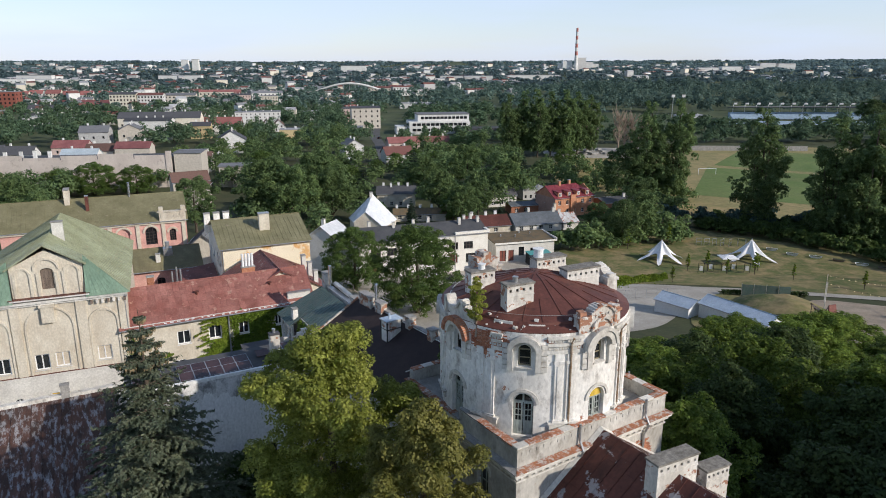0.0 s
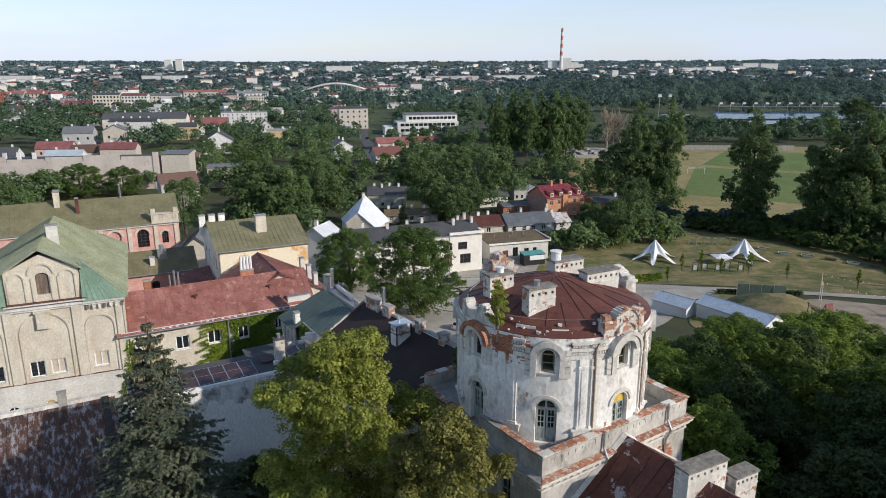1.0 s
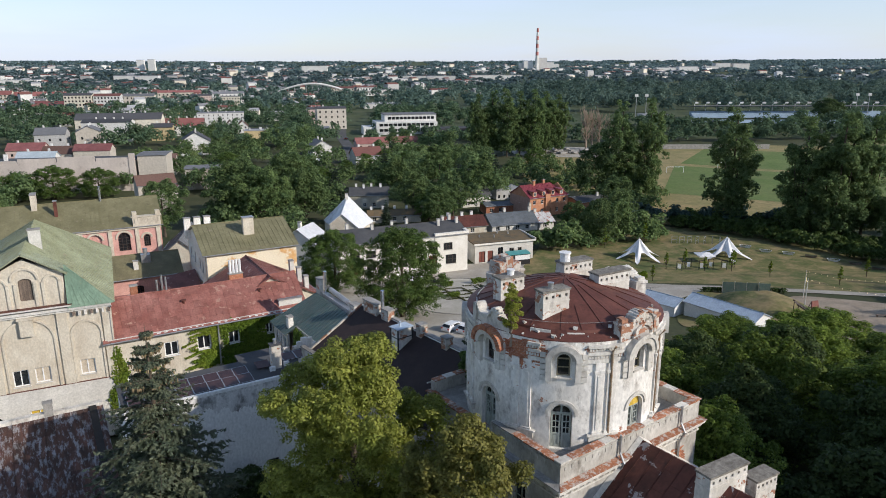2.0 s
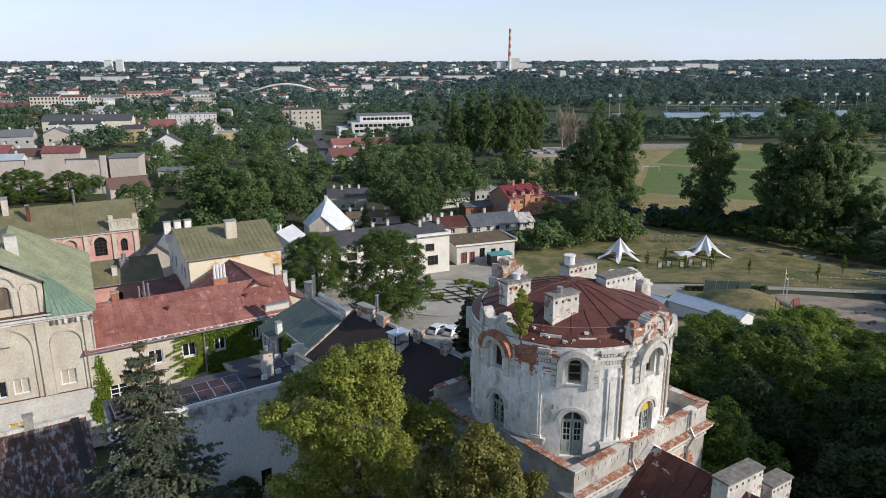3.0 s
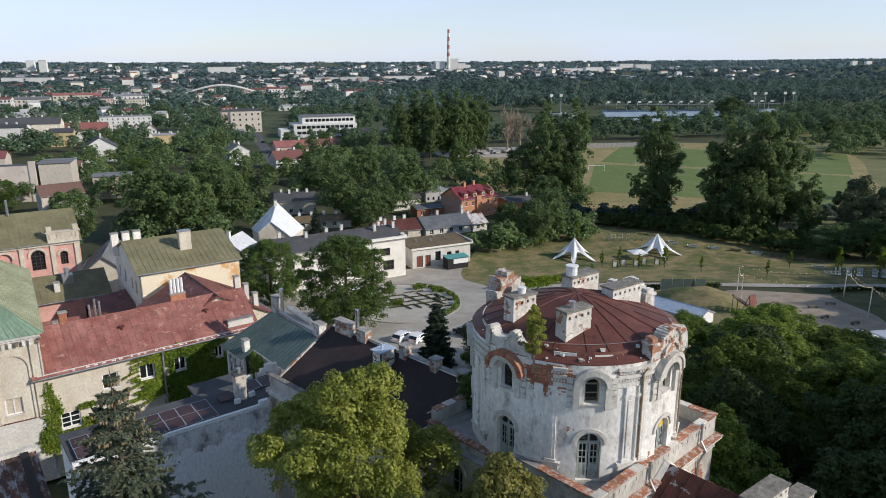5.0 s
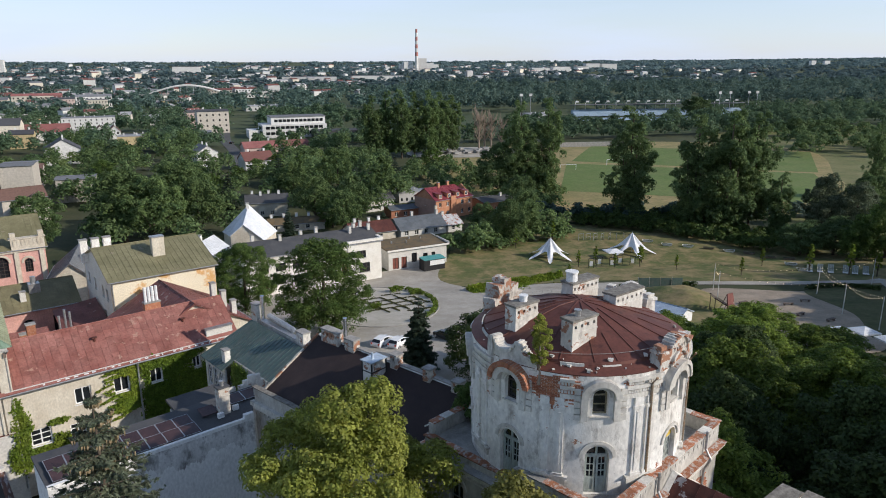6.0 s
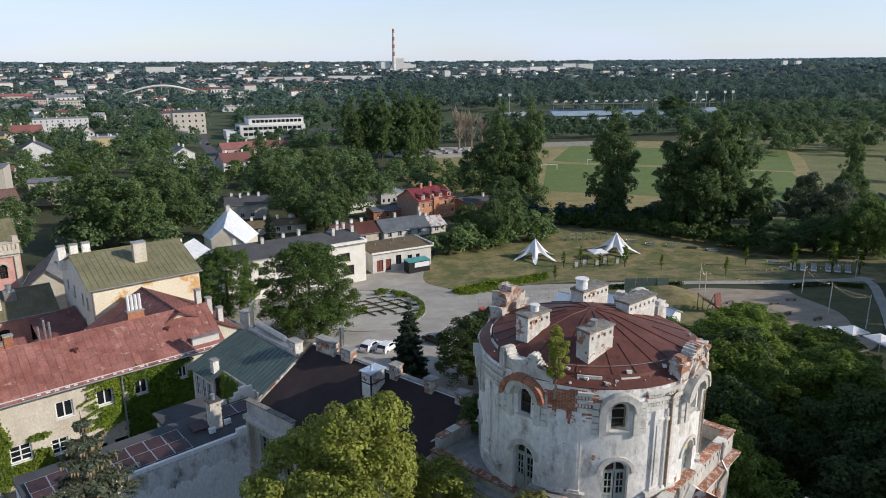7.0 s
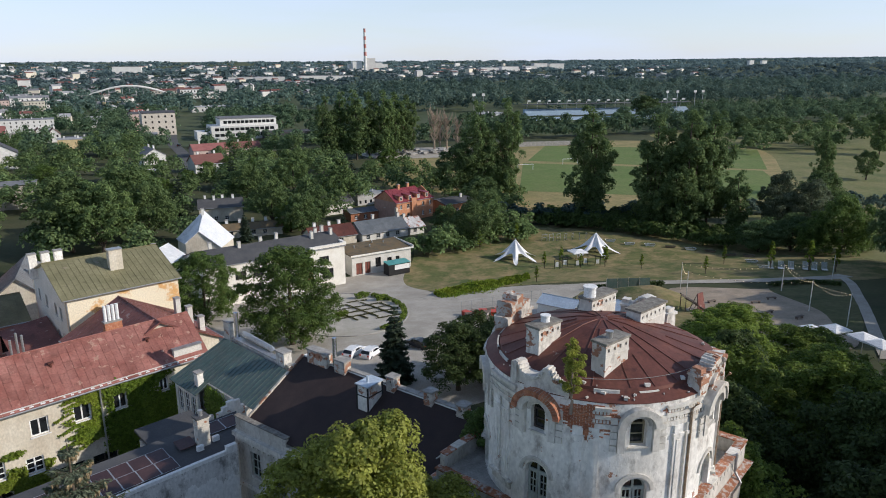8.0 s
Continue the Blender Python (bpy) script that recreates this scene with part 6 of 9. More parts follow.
facade(bm, PB, 0.1, 3.9, 15.4, 19.42, [(0.5, 1.3, 17.0, 18.9, 0), (1.6, 2.4, 17.0, 18.9, 0), (2.7, 3.5, 17.0, 18.9, 0)], 0.2)
part("porch_wall", bm, PLASTER_PALE, porch)
for u in (0.5, 1.6, 2.7):
    window(porch, PB, u, u + 0.8, 17.0, 18.9, 0, WHITE_PAINT, 0.08, (1, 2), 0.06, None)
chimney(porch, 3.3, -0.3, 19.4, 20.9, 0.6, 0.5, 0, PLASTER_STACK, 0, CONCRETE, "short stained stack")
bm = bmesh.new()
box(bm, 0.4, 9.8, 3.92, 4.3, 8.9, 22.05)
part("rear_wall", bm, PLASTER_STACK, porch)
bm = bmesh.new()
box(bm, 0.4, 9.8, 3.85, 4.4, 22.07, 22.16)
part("coping", bm, ZINC, porch)
chimney(porch, 8.9, 4.1, 21.6, 23.0, 1.1, 0.7, 0, PLASTER_STACK, 0, CONCRETE, "plastered stack")
chimney(porch, 0.9, 4.1, 21.5, 23.4, 0.9, 0.7, 0, PLASTER_STACK, 0, CONCRETE, "plastered stack")
pipe(porch, [(1.8, 4.2, 21.8), (1.8, 4.2, 24.4)], 0.2, STEEL, "flue_pipe", "thick steel flue pipe")
pipe(porch, [(2.2, 4.6, 22.5), (6.4, 4.6, 22.35), (6.7, 4.6, 22.15)], 0.24, ZINC, "vent_duct", "long zinc vent duct")

# yellow house with olive roof
y_ops = {"f": [], "l": [(2.0, 2.8, 19.3, 20.6, 0), (5.0, 5.8, 19.3, 20.6, 0), (8.6, 9.4, 19.3, 20.6, 0), (10.6, 11.4, 19.3, 20.6, 0), (8.6, 9.4, 16.4, 17.7, 0), (10.6, 11.4, 16.4, 17.7, 0)], "r": [(2.0, 3.0, 18.0, 19.6, 0), (6.0, 7.0, 18.0, 19.6, 0)]}
yellow, M = shell_house("yellow_house", -28.2, 85.1, 25.5, 11.4, 13.2, 7.0, 22.1, 24.4, PLASTER_YELLOW, "pale yellow house with patchy orange plaster and olive metal roof", y_ops)
fill(yellow, M, y_ops, joinery=DARK_FRAME, bars=(0, 1))
yellow_walls = [c for c in yellow.children if c.name.startswith("wall")]
yellow_walls[3].data.materials[0] = PLASTER_WHITE
tagged(yellow_walls[3], "whitewashed gable wall")
gable_roof(yellow, 11.4, 13.2, 22.1, 24.4, OLIVE_METAL, over=0.3, gap=0.6, label="olive green standing seam slope")
chimney(yellow, 6.2, 3.6, 22.8, 25.4, 1.35, 0.9, 0, PLASTER_CREAM, 0, ZINC, "wide cream stack")
for i in range(3):
    chimney(yellow, -0.3 + i * 1.3, 10.5, 21.9, 24.6, 0.8, 0.7, 0, PLASTER_OLD, 0, CONCRETE, "plastered stack")
pipe(yellow, [(0.1, -0.1, 21.8), (0.1, -0.1, 12)], 0.08)

# brick hall with blind arches behind
b_ops = {"f": [(12.4, 14.0, 15.6, 18.2, 0.8), (16.6, 18.4, 15.6, 18.2, 0.9), (20.8, 22.6, 15.2, 18.2, 0.9), (24.6, 25.6, 15.6, 17.6, 0.5)]}
arcade, M = shell_house("brick_arcade_house", -69.0, 104.3, 24.5, 27.4, 12.5, 5.0, 19.3, 22.8, PLASTER_PINK, "pink brick building with cream pilasters and olive roof", b_ops, category="building")
for i, o in enumerate(b_ops["f"]):
    window(arcade, M["f"], *o, joinery=DARK_FRAME if i > 1 else PLASTER_PINK, bars=(2, 3), pane=GLASS if i > 1 else PLASTER_PINK, depth=0.2, sill=None)
bm = bmesh.new()
for u in (11.0, 15.2, 19.4, 23.4, 26.6):
    bar(bm, M["f"], u, u + 0.6, 12, 18.7, -0.2, -0.003)
for o in b_ops["f"]:
    arch_band(bm, M["f"], (o[0] + o[1]) / 2, (o[1] - o[0]) / 2 + 0.1, o[3] - o[4], o[4] + 0.1, 0.3, -0.15, -0.003, 10)
bar(bm, M["f"], 0, 27.4, 18.7, 19.0, -0.3, -0.003)
part("pilaster_order", bm, PLASTER_CREAM, arcade)
gable_roof(arcade, 27.4, 12.5, 19.3, 22.8, OLIVE_METAL, over=0.35, gap=0.65, label="olive metal slope")
bm = bmesh.new()
bar(bm, M["f"], 23.2, 27.4, 19.0, 20.6, -0.35, 0.5)
for i in range(8):
    bar(bm, M["f"], 23.5 + i * 0.5, 23.7 + i * 0.5, 19.7, 20.4, -0.45, -0.35)
bar(bm, M["f"], 23.0, 27.6, 20.6, 20.75, -0.5, 0.6)
for u in (23.2, 26.7):
    bar(bm, M["f"], u, u + 0.7, 20.75, 21.5, -0.4, 0.4)
part("crenellated_parapet", bm, PLASTER_CREAM, arcade, "ornate cream parapet")
chimney(arcade, 12.5, 3.5, 20.5, 23.6, 0.5, 0.5, 0, RUST_ROOF, 0, ZINC, "rusty flue")
pipe(arcade, [(19.0, 6.0, 22.0), (19.0, 6.0, 25.0)], 0.2, STEEL, "flue_pipe", "steel flue pipe")
chimney(arcade, 9.5, 6.2, 19.0, 24.5, 2.6, 0.8, 90, PLASTER_CREAM, 0, CONCRETE, "cream firewall stack")

# smaller roofs between
pinkh, M = shell_house("pink_house", -44.2, 89.2, 25, 11.0, 8.0, 7.0, 17.5, 19.5, PLASTER_PINK, "low pink house with mossy olive roof", {"f": [(5.2, 6.2, 14.6, 16.2, 0.3), (8.2, 9.0, 14.2, 16.2, 0)]})
fill(pinkh, M, {"f": [(5.2, 6.2, 14.6, 16.2, 0.3), (8.2, 9.0, 14.2, 16.2, 0)]}, joinery=DARK_FRAME)
gable_roof(pinkh, 11.0, 8.0, 17.5, 19.5, OLIVE_ROOF, gap=0.7, label="olive metal slope")
bm = bmesh.new()
box(bm, 6.4, 7.6, 2.2, 3.4, 18.3, 19.7)
tube(bm, [(7.0, 2.8, 19.7), (7.0, 2.8, 20.5)], 0.3, 10)
part("ventilator", bm, ZINC, pinkh, "grey metal roof ventilator")
chimney(pinkh, 5.6, 1.4, 17.6, 19.2, 0.6, 0.5, 0, PLASTER_PALE)
greyh, M = shell_house("grey_roof_house", -42.5, 108.0, 8, 7.2, 12.0, 5.0, 15.2, 18.2, PLASTER_CREAM, "plain house with grey gable roof", axis="y")
gable_roof(greyh, 7.2, 12.0, 15.2, 18.2, GREY_METAL, axis="y", gap=0.7)
chimney(greyh, 6.0, 4.0, 16, 18.8, 0.8, 0.7, 0, PLASTER_CREAM)
lean, M = shell_house("maroon_lean_to", -32.35, 83.1, 25.5, 4.4, 8.0, 7.0, 15.2, 15.4, PLASTER_PINK, "lean-to with dark maroon sheet roof", gable=False)
roof_plane("roof_slope", lean, [(-0.2, -0.4, 15.6), (4.4, -0.4, 16.4), (4.4, 8.0, 18.2), (-0.2, 8.0, 17.6)], RED_STAINED, 0.1, 0.7, "maroon sheet slope")
lean2, M = shell_house("red_lean_to", -41.0, 76.5, 24, 9.0, 7.5, 7.0, 15.0, 15.2, PLASTER_PINK, "low shed with dull red sheet roof", gable=False)
roof_plane("roof_slope", lean2, [(-0.2, -0.2, 15.2), (9.2, -0.2, 15.2), (9.2, 7.7, 16.8), (-0.2, 7.7, 16.8)], RED_ROOF, 0.1, 0.7, "dull red sheet slope")
chimney(lean2, 6.6, 3.0, 15.5, 18.0, 0.8, 0.7, 0, BRICK, 0, CONCRETE, "brick stack with round vent")

# ---- white building, annex and yard ----
WA = 19.8
w_ops = {"f": [(2.5 + 3.6 * i, 4.7 + 3.6 * i, 3.7, 5.4, 0) for i in range(7)] + [(2.6, 4.4, 0.3, 2.6, 0), (6.2, 8.2, 0.9, 2.4, 0), (9.8, 11.8, 0.9, 2.4, 0), (13.4, 15.4, 0.9, 2.4, 0), (17.0, 19.0, 0.9, 2.4, 0), (20.6, 22.6, 0.6, 2.8, 0), (24.6, 27.2, 0.4, 2.6, 0)], "r": [(3.0, 3.8, 3.4, 5.4, 0)]}
white, M = shell_house("white_long_building", -18.4, 144.7, WA, 30.0, 11.5, -1.5, 7.2, 9.1, PLASTER_WHITE, "long white two-storey building with grey roof", w_ops, category="building")
for side, lst in w_ops.items():
    for i, o in enumerate(lst):
        window(white, M[side], *o, joinery=DARK_FRAME, bars=(2, 1), pane=GLASS if not (side == "f" and i in (7, 12)) else RED_DOOR, sill=PLASTER_PALE, w=0.1)
gable_roof(white, 30.0, 11.5, 7.2, 9.1, GREY_ROOF, over=0.25, gap=0, label="dark grey felt slope")
bm = bmesh.new()
for s in (0, ):
    box(bm, 29.6, 30.3, -0.2, 11.7, 7.2, 7.9)
    box(bm, 22.0, 30.3, -0.25, 0.3, 7.2, 7.75)
part("parapet", bm, PLASTER_WHITE, white)
for x, y in ((4, 7.5), (9, 5.0), (14, 6.2), (18, 7.5), (24.5, 4.2), (26.5, 6.5), (28.8, 8.0), (29.2, 4.6)):
    chimney(white, x, y, 7.6, 10.0, 0.6, 0.6, 0, PLASTER_PALE, 0, CONCRETE, "short pale stack")
pipe(white, [(22.0, -0.1, 7.0), (22.0, -0.1, -1.4)], 0.07)

an_ops = {"f": [(1.0, 2.6, -1.3, 1.4, 0), (3.2, 4.6, -1.3, 1.4, 0), (5.8, 7.2, -0.2, 2.0, 0), (8.8, 10.0, -1.3, 1.6, 0), (11.0, 12.0, -1.3, 1.6, 0)]}
flat_an, M = shell_house("flat_roof_annex", 12.0, 159.3, 16.0, 15.0, 8.5, -1.5, 3.0, 3.1, PLASTER_PALE, "single-storey workshop with mossy flat roof", an_ops, gable=False, category="building")
for i, o in enumerate(an_ops["f"]):
    window(flat_an, M["f"], *o, joinery=DARK_FRAME, bars=(1, 0), pane=RED_DOOR if i < 2 else GLASS, sill=None)
bm = bmesh.new()
slab(bm, [(-0.3, -0.4, 3.3), (15.3, -0.4, 3.3), (15.3, 8.8, 3.7), (-0.3, 8.8, 3.7)], 0.25)
part("roof_deck", bm, MOSS_ROOF, flat_an, "felt roof patched with brown moss")
bm = bmesh.new()
box(bm, -0.4, 15.4, -0.5, -0.38, 3.0, 3.4), box(bm, 15.3, 15.5, -0.5, 8.8, 3.0, 3.8)
part("fascia", bm, PLASTER_WHITE, flat_an)
for x, y in ((3, 5), (6.5, 4.2), (8.5, 7), (11, 6)):
    pipe(flat_an, [(x, y, 3.3), (x, y, 4.1)], 0.18, ZINC, "roof_vent")

kiosk = thing("container_kiosk", pose(19.8, 157.0, -1.5, 0, 0, 17), "black and white container kiosk with turquoise roof", "kiosk")
bm = bmesh.new()
box(bm, 0, 5.4, 0, 2.4, 0.1, 2.7)
part("body", bm, BLACK_PAINT, kiosk)
bm = bmesh.new()
box(bm, 1.5, 5.3, -0.06, -0.003, 1.3, 2.4)
part("serving_hatch", bm, WHITE_PAINT, kiosk, "white hatch panel")
bm = bmesh.new()
slab(bm, [(-0.1, -0.2, 2.72), (5.5, -0.2, 2.72), (5.5, 2.5, 2.95), (-0.1, 2.5, 2.95)], 0.1)
part("roof", bm, TEAL_PAINT, kiosk, "turquoise sheet roof")

th = thing("white_roof_house", pose(-20, 171, -1.5, 0, 0, 0), "old gabled house with bright white metal roof", "house")
FL, FA, FR, BR, BA, BL = ((-3.0, 0, 7.4), (0, 0, 9.9), (4.4, -1.0, 6.3), (7.1, 6.5, 6.6), (1.1, 6.2, 13.1), (-5.4, 9.6, 6.3))
bm = bmesh.new()
for p, q, r_ in ((FL, FR, FA), (FR, BR, None), (BR, BL, BA), (BL, FL, None)):
    quad(bm, (p[0], p[1], -1), (q[0], q[1], -1), *([q, r_, p] if r_ else [q, p]))
part("wall", bm, PLASTER_CREAM, th)
WHITE_METAL = mat("white_sheet_metal", (0.66, 0.68, 0.70), (0.78, 0.79, 0.80), (0.50, 0.50, 0.50), rough=0.5, metal=0.1, s1=0.5, s2=6, bump=0.1, amount=0.4, rnd=0.08)
out = lambda p, c, k: tuple(a + (a - b) * k for a, b in zip(p, c))
mid = (0.8, 4.5, 9.0)
fl, fa, fr, br_, ba, bl = (out(p, mid, 0.05) for p in (FL, FA, FR, BR, BA, BL))
for a_, b_, c_, d_ in ((bl, fl, fa, ba), (fr, br_, ba, fa)):
    roof_plane("roof_slope", th, [a_, b_, c_, d_], WHITE_METAL, gap=0.8, label="bright white sheet-metal slope")
bm = bmesh.new()
slab(bm, [br_, bl, ba], 0.1)
part("roof_slope", bm, WHITE_METAL, th, "bright white sheet-metal slope")
chimney(th, 0.9, 5.4, 11.5, 13.9, 0.7, 0.7, 0, PLASTER_WHITE)
th2, M = shell_house("white_gablet_house", -31.5, 152.5, -20, 8.0, 7.0, -0.5, 6.6, 9.4, PLASTER_WHITE, "small house with white metal roof", axis="y")
gable_roof(th2, 8.0, 7.0, 6.6, 9.4, WHITE_METAL, axis="y", gap=0.8)
chimney(th2, 3.0, 3.0, 7.8, 10.3, 0.7, 0.7, 0, PLASTER_WHITE)

# red-roofed brick house with dormers
rh_ops = {"f": [(1.2 + 2.9 * i, 2.2 + 2.9 * i, z, z + 1.25, 0) for i in range(5) for z in (-0.4, 2.4)], "l": [(4.5, 5.5, 2.4, 3.6, 0)]}
red, M = shell_house("red_roof_house", 33.2, 208.0, 27, 14.6, 10.5, -1.5, 4.6, 7.6, ORANGE_WALL, "orange brick villa with crimson roof and dormers", rh_ops)
fill(red, M, rh_ops, joinery=WHITE_PAINT, bars=(1, 1))
CRIMSON = mat("crimson_metal", (0.20, 0.040, 0.052), (0.26, 0.060, 0.070), rough=0.5, metal=0.1, s1=0.5, s2=6, bump=0.1)
gable_roof(red, 14.6, 10.5, 4.6, 7.6, CRIMSON, over=0.3, gap=0.5, hip=(0, 3), label="crimson metal slope")
for i in range(4):
    u = 2.0 + 3.4 * i
    bm = bmesh.new()
    box(bm, u - 0.7, u + 0.7, 0.3, 2.6, 4.6, 6.3)
    do = part("dormer", bm, ORANGE_WALL, red)
    bm = bmesh.new()
    slab(bm, [(u - 0.9, 0.1, 6.32), (u + 0.9, 0.1, 6.32), (u + 0.9, 3.2, 6.5), (u - 0.9, 3.2, 6.5)], 0.1)
    part("dormer_roof", bm, CRIMSON, do)
    window(red, lambda p, d, z, u=u: Vector((u + p, 0.18 + d, z)), -0.45, 0.45, 4.95, 6.05, 0, WHITE_PAINT, 0.03, (1, 0), 0.08, None)
for x, y in ((-0.5, 1.0), (5, 6.5), (9, 6.9)):
    chimney(red, x, y - 1.4, -1.5 if x < 0 else 6.8, 8.8 if x > 0 else 3.2, 0.7, 0.7, 0, PLASTER_CREAM if x < 0 else ORANGE_WALL)

bm = bmesh.new()
bar(bm, M["f"], 5.6, 7.4, -1.5, 5.3, -0.5, 0.0)
part("front_bay", bm, ORANGE_WALL, red)
part("gable_render", (lambda b: (quad(b, *(M["l"](u, -0.02, z) for u, z in ((0.02, -1.5), (10.48, -1.5), (10.48, 4.55), (0.02, 4.55)))), b)[1])(bmesh.new()), mat("dusty_pink_render", (0.40, 0.25, 0.20), (0.48, 0.31, 0.25), (0.32, 0.2, 0.16), s1=0.5, bump=0.2), red, "dusty pink rendered side")


# low roofs between the white building and the villa
RUSTY_WHITE = ruined("rusty_white_sheet", (0.66, 0.66, 0.65), (0.50, 0.48, 0.46), (0.24, 0.10, 0.06), (0.34, 0.12, 0.07), 13.0, 0.54, 0.6, 0.6, 0.1, 0.01, 1.0)
BLUE_GREY = mat("blue_grey_felt", (0.10, 0.115, 0.13), (0.15, 0.165, 0.18), (0.08, 0.085, 0.09), rough=0.7, s1=0.4, s2=6, bump=0.2)
for x, y, ang, L, W, e, r, wall, roof, stacks, label in (
        (19.5, 188.5, 17, 14.0, 8.5, 0.9, 3.3, PLASTER_PALE, BLUE_GREY, ((6, 5.5), (13.2, 4.2)), "low house with blue-grey felt roof"),
        (33.4, 192.7, 17, 4.6, 7.5, 0.8, 2.7, PLASTER_PALE, RUSTY_WHITE, ((0.4, 4.0), ), "low outhouse with rust-streaked white sheet roof"),
        (6.5, 186.0, 15, 12.0, 8.0, 1.0, 3.1, PLASTER_CREAM, RUST_ROOF, ((2, 4.4), (6, 4.2), (9, 4.6)), "low house with dull maroon sheet roof"),
        (-22.5, 224.5, 3, 12.5, 9.0, 3.0, 4.8, PLASTER_CREAM, GREY_ROOF, ((2, 5), (4.5, 4), (7, 5.2), (10, 4.4)), "beige house with dark felt roof and white stacks"),
        (-15.4, 203.0, 6, 15.5, 5.0, 0.8, 2.0, PLASTER_CREAM, MOSS_ROOF, ((1, 3), (4.5, 3), (8, 3), (11.5, 3), (14.5, 3)), "long low shed with brown felt roof"),
        (20.5, 213.5, 14, 9.0, 6.0, 1.2, 1.9, BRICK, BLUE_GREY, (), "open brick garages with blue-grey roof"),
        (50.0, 214.0, 20, 12.0, 9.0, 2.0, 2.8, ORANGE_WALL, GREY_ROOF, ((9, 4), ), "low brick outbuilding with dark flat roof"),
        (14.0, 224.0, 20, 10.0, 7.0, 2.2, 4.6, PLASTER_PALE, GREY_ROOF, ((5, 4), ), "small house with dark roof among trees")):
    ops = {"f": [(1.2 + 3 * i, 2.3 + 3 * i, -0.9, 0.3, 0) for i in range(int((L - 1) / 3))]}
    lh, LM = shell_house("low_house", x, y, ang, L, W, -1.5, e, r, wall, label, ops)
    fill(lh, LM, ops, joinery=WHITE_PAINT)
    gable_roof(lh, L, W, e, r, roof, gap=0.8 if roof in (RUSTY_WHITE, RUST_ROOF) else 0)
    for sx, sy in stacks:
        chimney(lh, sx, sy, e, r + 1.0, 0.7, 0.6, 0, WHITE_PAINT if wall is PLASTER_CREAM else PLASTER_PALE, 0, CONCRETE, "short white stack")

# sheds behind the rotunda
def shed(x, y, ang, L, W, eave, ridge, label):
    s, M = shell_house("metal_shed", x, y, ang, L, W, gz(x, y) - 0.5, eave, ridge, WHITE_PAINT, label, category="shed")
    gable_roof(s, L, W, eave, ridge, CANVAS_BLUE, over=0.2, gap=0.9, label="pale blue ribbed metal slope")
    return s
shed(42.8, 110.6, -57, 12.5, 4.6, 5.9, 6.9, "long white shed with pale blue metal roof")
shed(36.6, 114.6, -50, 6.5, 4.6, 5.2, 6.1, "small white shed with pale blue roof")

# ---- the town ----
WALLS = [mat("town_wall_" + n, tuple(v * 0.92 for v in c), c, tuple(v * 0.75 for v in c), s1=0.08, s2=1.5, bump=0, rnd=0.12, amount=0.4) for n, c in
         (("white", (0.70, 0.69, 0.66)), ("cream", (0.64, 0.59, 0.49)), ("grey", (0.44, 0.435, 0.425)), ("beige", (0.54, 0.49, 0.42)), ("yellow", (0.60, 0.48, 0.27)), ("rose", (0.56, 0.44, 0.39)))]
ROOFS = [mat("town_roof_" + n, tuple(v * 0.85 for v in c), c, s1=0.1, s2=2, bump=0, rnd=0.2) for n, c in
         (("grey", (0.21, 0.215, 0.225)), ("dark", (0.08, 0.081, 0.088)), ("red", (0.19, 0.085, 0.072)), ("brown", (0.17, 0.10, 0.08)), ("light", (0.38, 0.385, 0.395)))]


def town_house(name, L, W, H, rise, wall, roof, label, nx, nz, nside=2, winh=1.3, winw=1.0):
    """A house of the town: walls, roof, a stack or two, single windows on its front and right side. Origin at the middle of its foot."""
    h = thing(name, Matrix(), label, "house", "houses of the town")
    bm = bmesh.new()
    box(bm, -L / 2, L / 2, -W / 2, W / 2, -1, H)
    if rise > 0.6:
        for s in (-1, 1):
            p = [(s * L / 2, -W / 2, H), (s * L / 2, W / 2, H), (s * L / 2, 0, H + rise)]
            bm.faces.new([bm.verts.new(v) for v in (p if s > 0 else p[::-1])])
    part("wall", bm, wall, h)
    bm = bmesh.new()
    if rise > 0.6:
        e = 0.35
        for s in (-1, 1):
            pts = [(-L / 2 - e, s * (W / 2 + e), H - e * rise / (W / 2)), (L / 2 + e, s * (W / 2 + e), H - e * rise / (W / 2)), (L / 2 + e, 0, H + rise), (-L / 2 - e, 0, H + rise)]
            slab(bm, pts, 0.18)
    else:
        box(bm, -L / 2 - 0.15, L / 2 + 0.15, -W / 2 - 0.15, W / 2 + 0.15, H + 0.005, H + 0.4)
    part("roof", bm, roof, h)
    for i in range(2 if L < 25 else 4):
        bm = bmesh.new()
        x, y = L * (0.3 - 0.55 * i / (1 if L < 25 else 3)), 0.6
        box(bm, x - 0.4, x + 0.4, y - 0.35, y + 0.35, H, H + max(rise, 0.5) + 1.1)
        part("chimney", bm, WALLS[0], h)
    wm = bmesh.new()
    box(wm, -winw / 2, winw / 2, -0.04, 0.04, 0, winh)
    me = bpy.data.meshes.new("window")
    wm.to_mesh(me), wm.free()
    me.materials.append(GLASS)
    for k in range(nz):
        z = 1.0 + k * (H - 0.6) / nz
        for i in range(nx):
            o = new("window", me)
            o.parent = h
            o.location = (-L / 2 + L * (i + 0.5) / nx, -W / 2 - 0.01, z)
        for i in range(nside):
            o = new("window", me)
            o.parent = h
            o.location, o.rotation_euler = (L / 2 + 0.01, -W / 2 + W * (i + 0.5) / nside, z), (0, 0, radians(90))
    return h


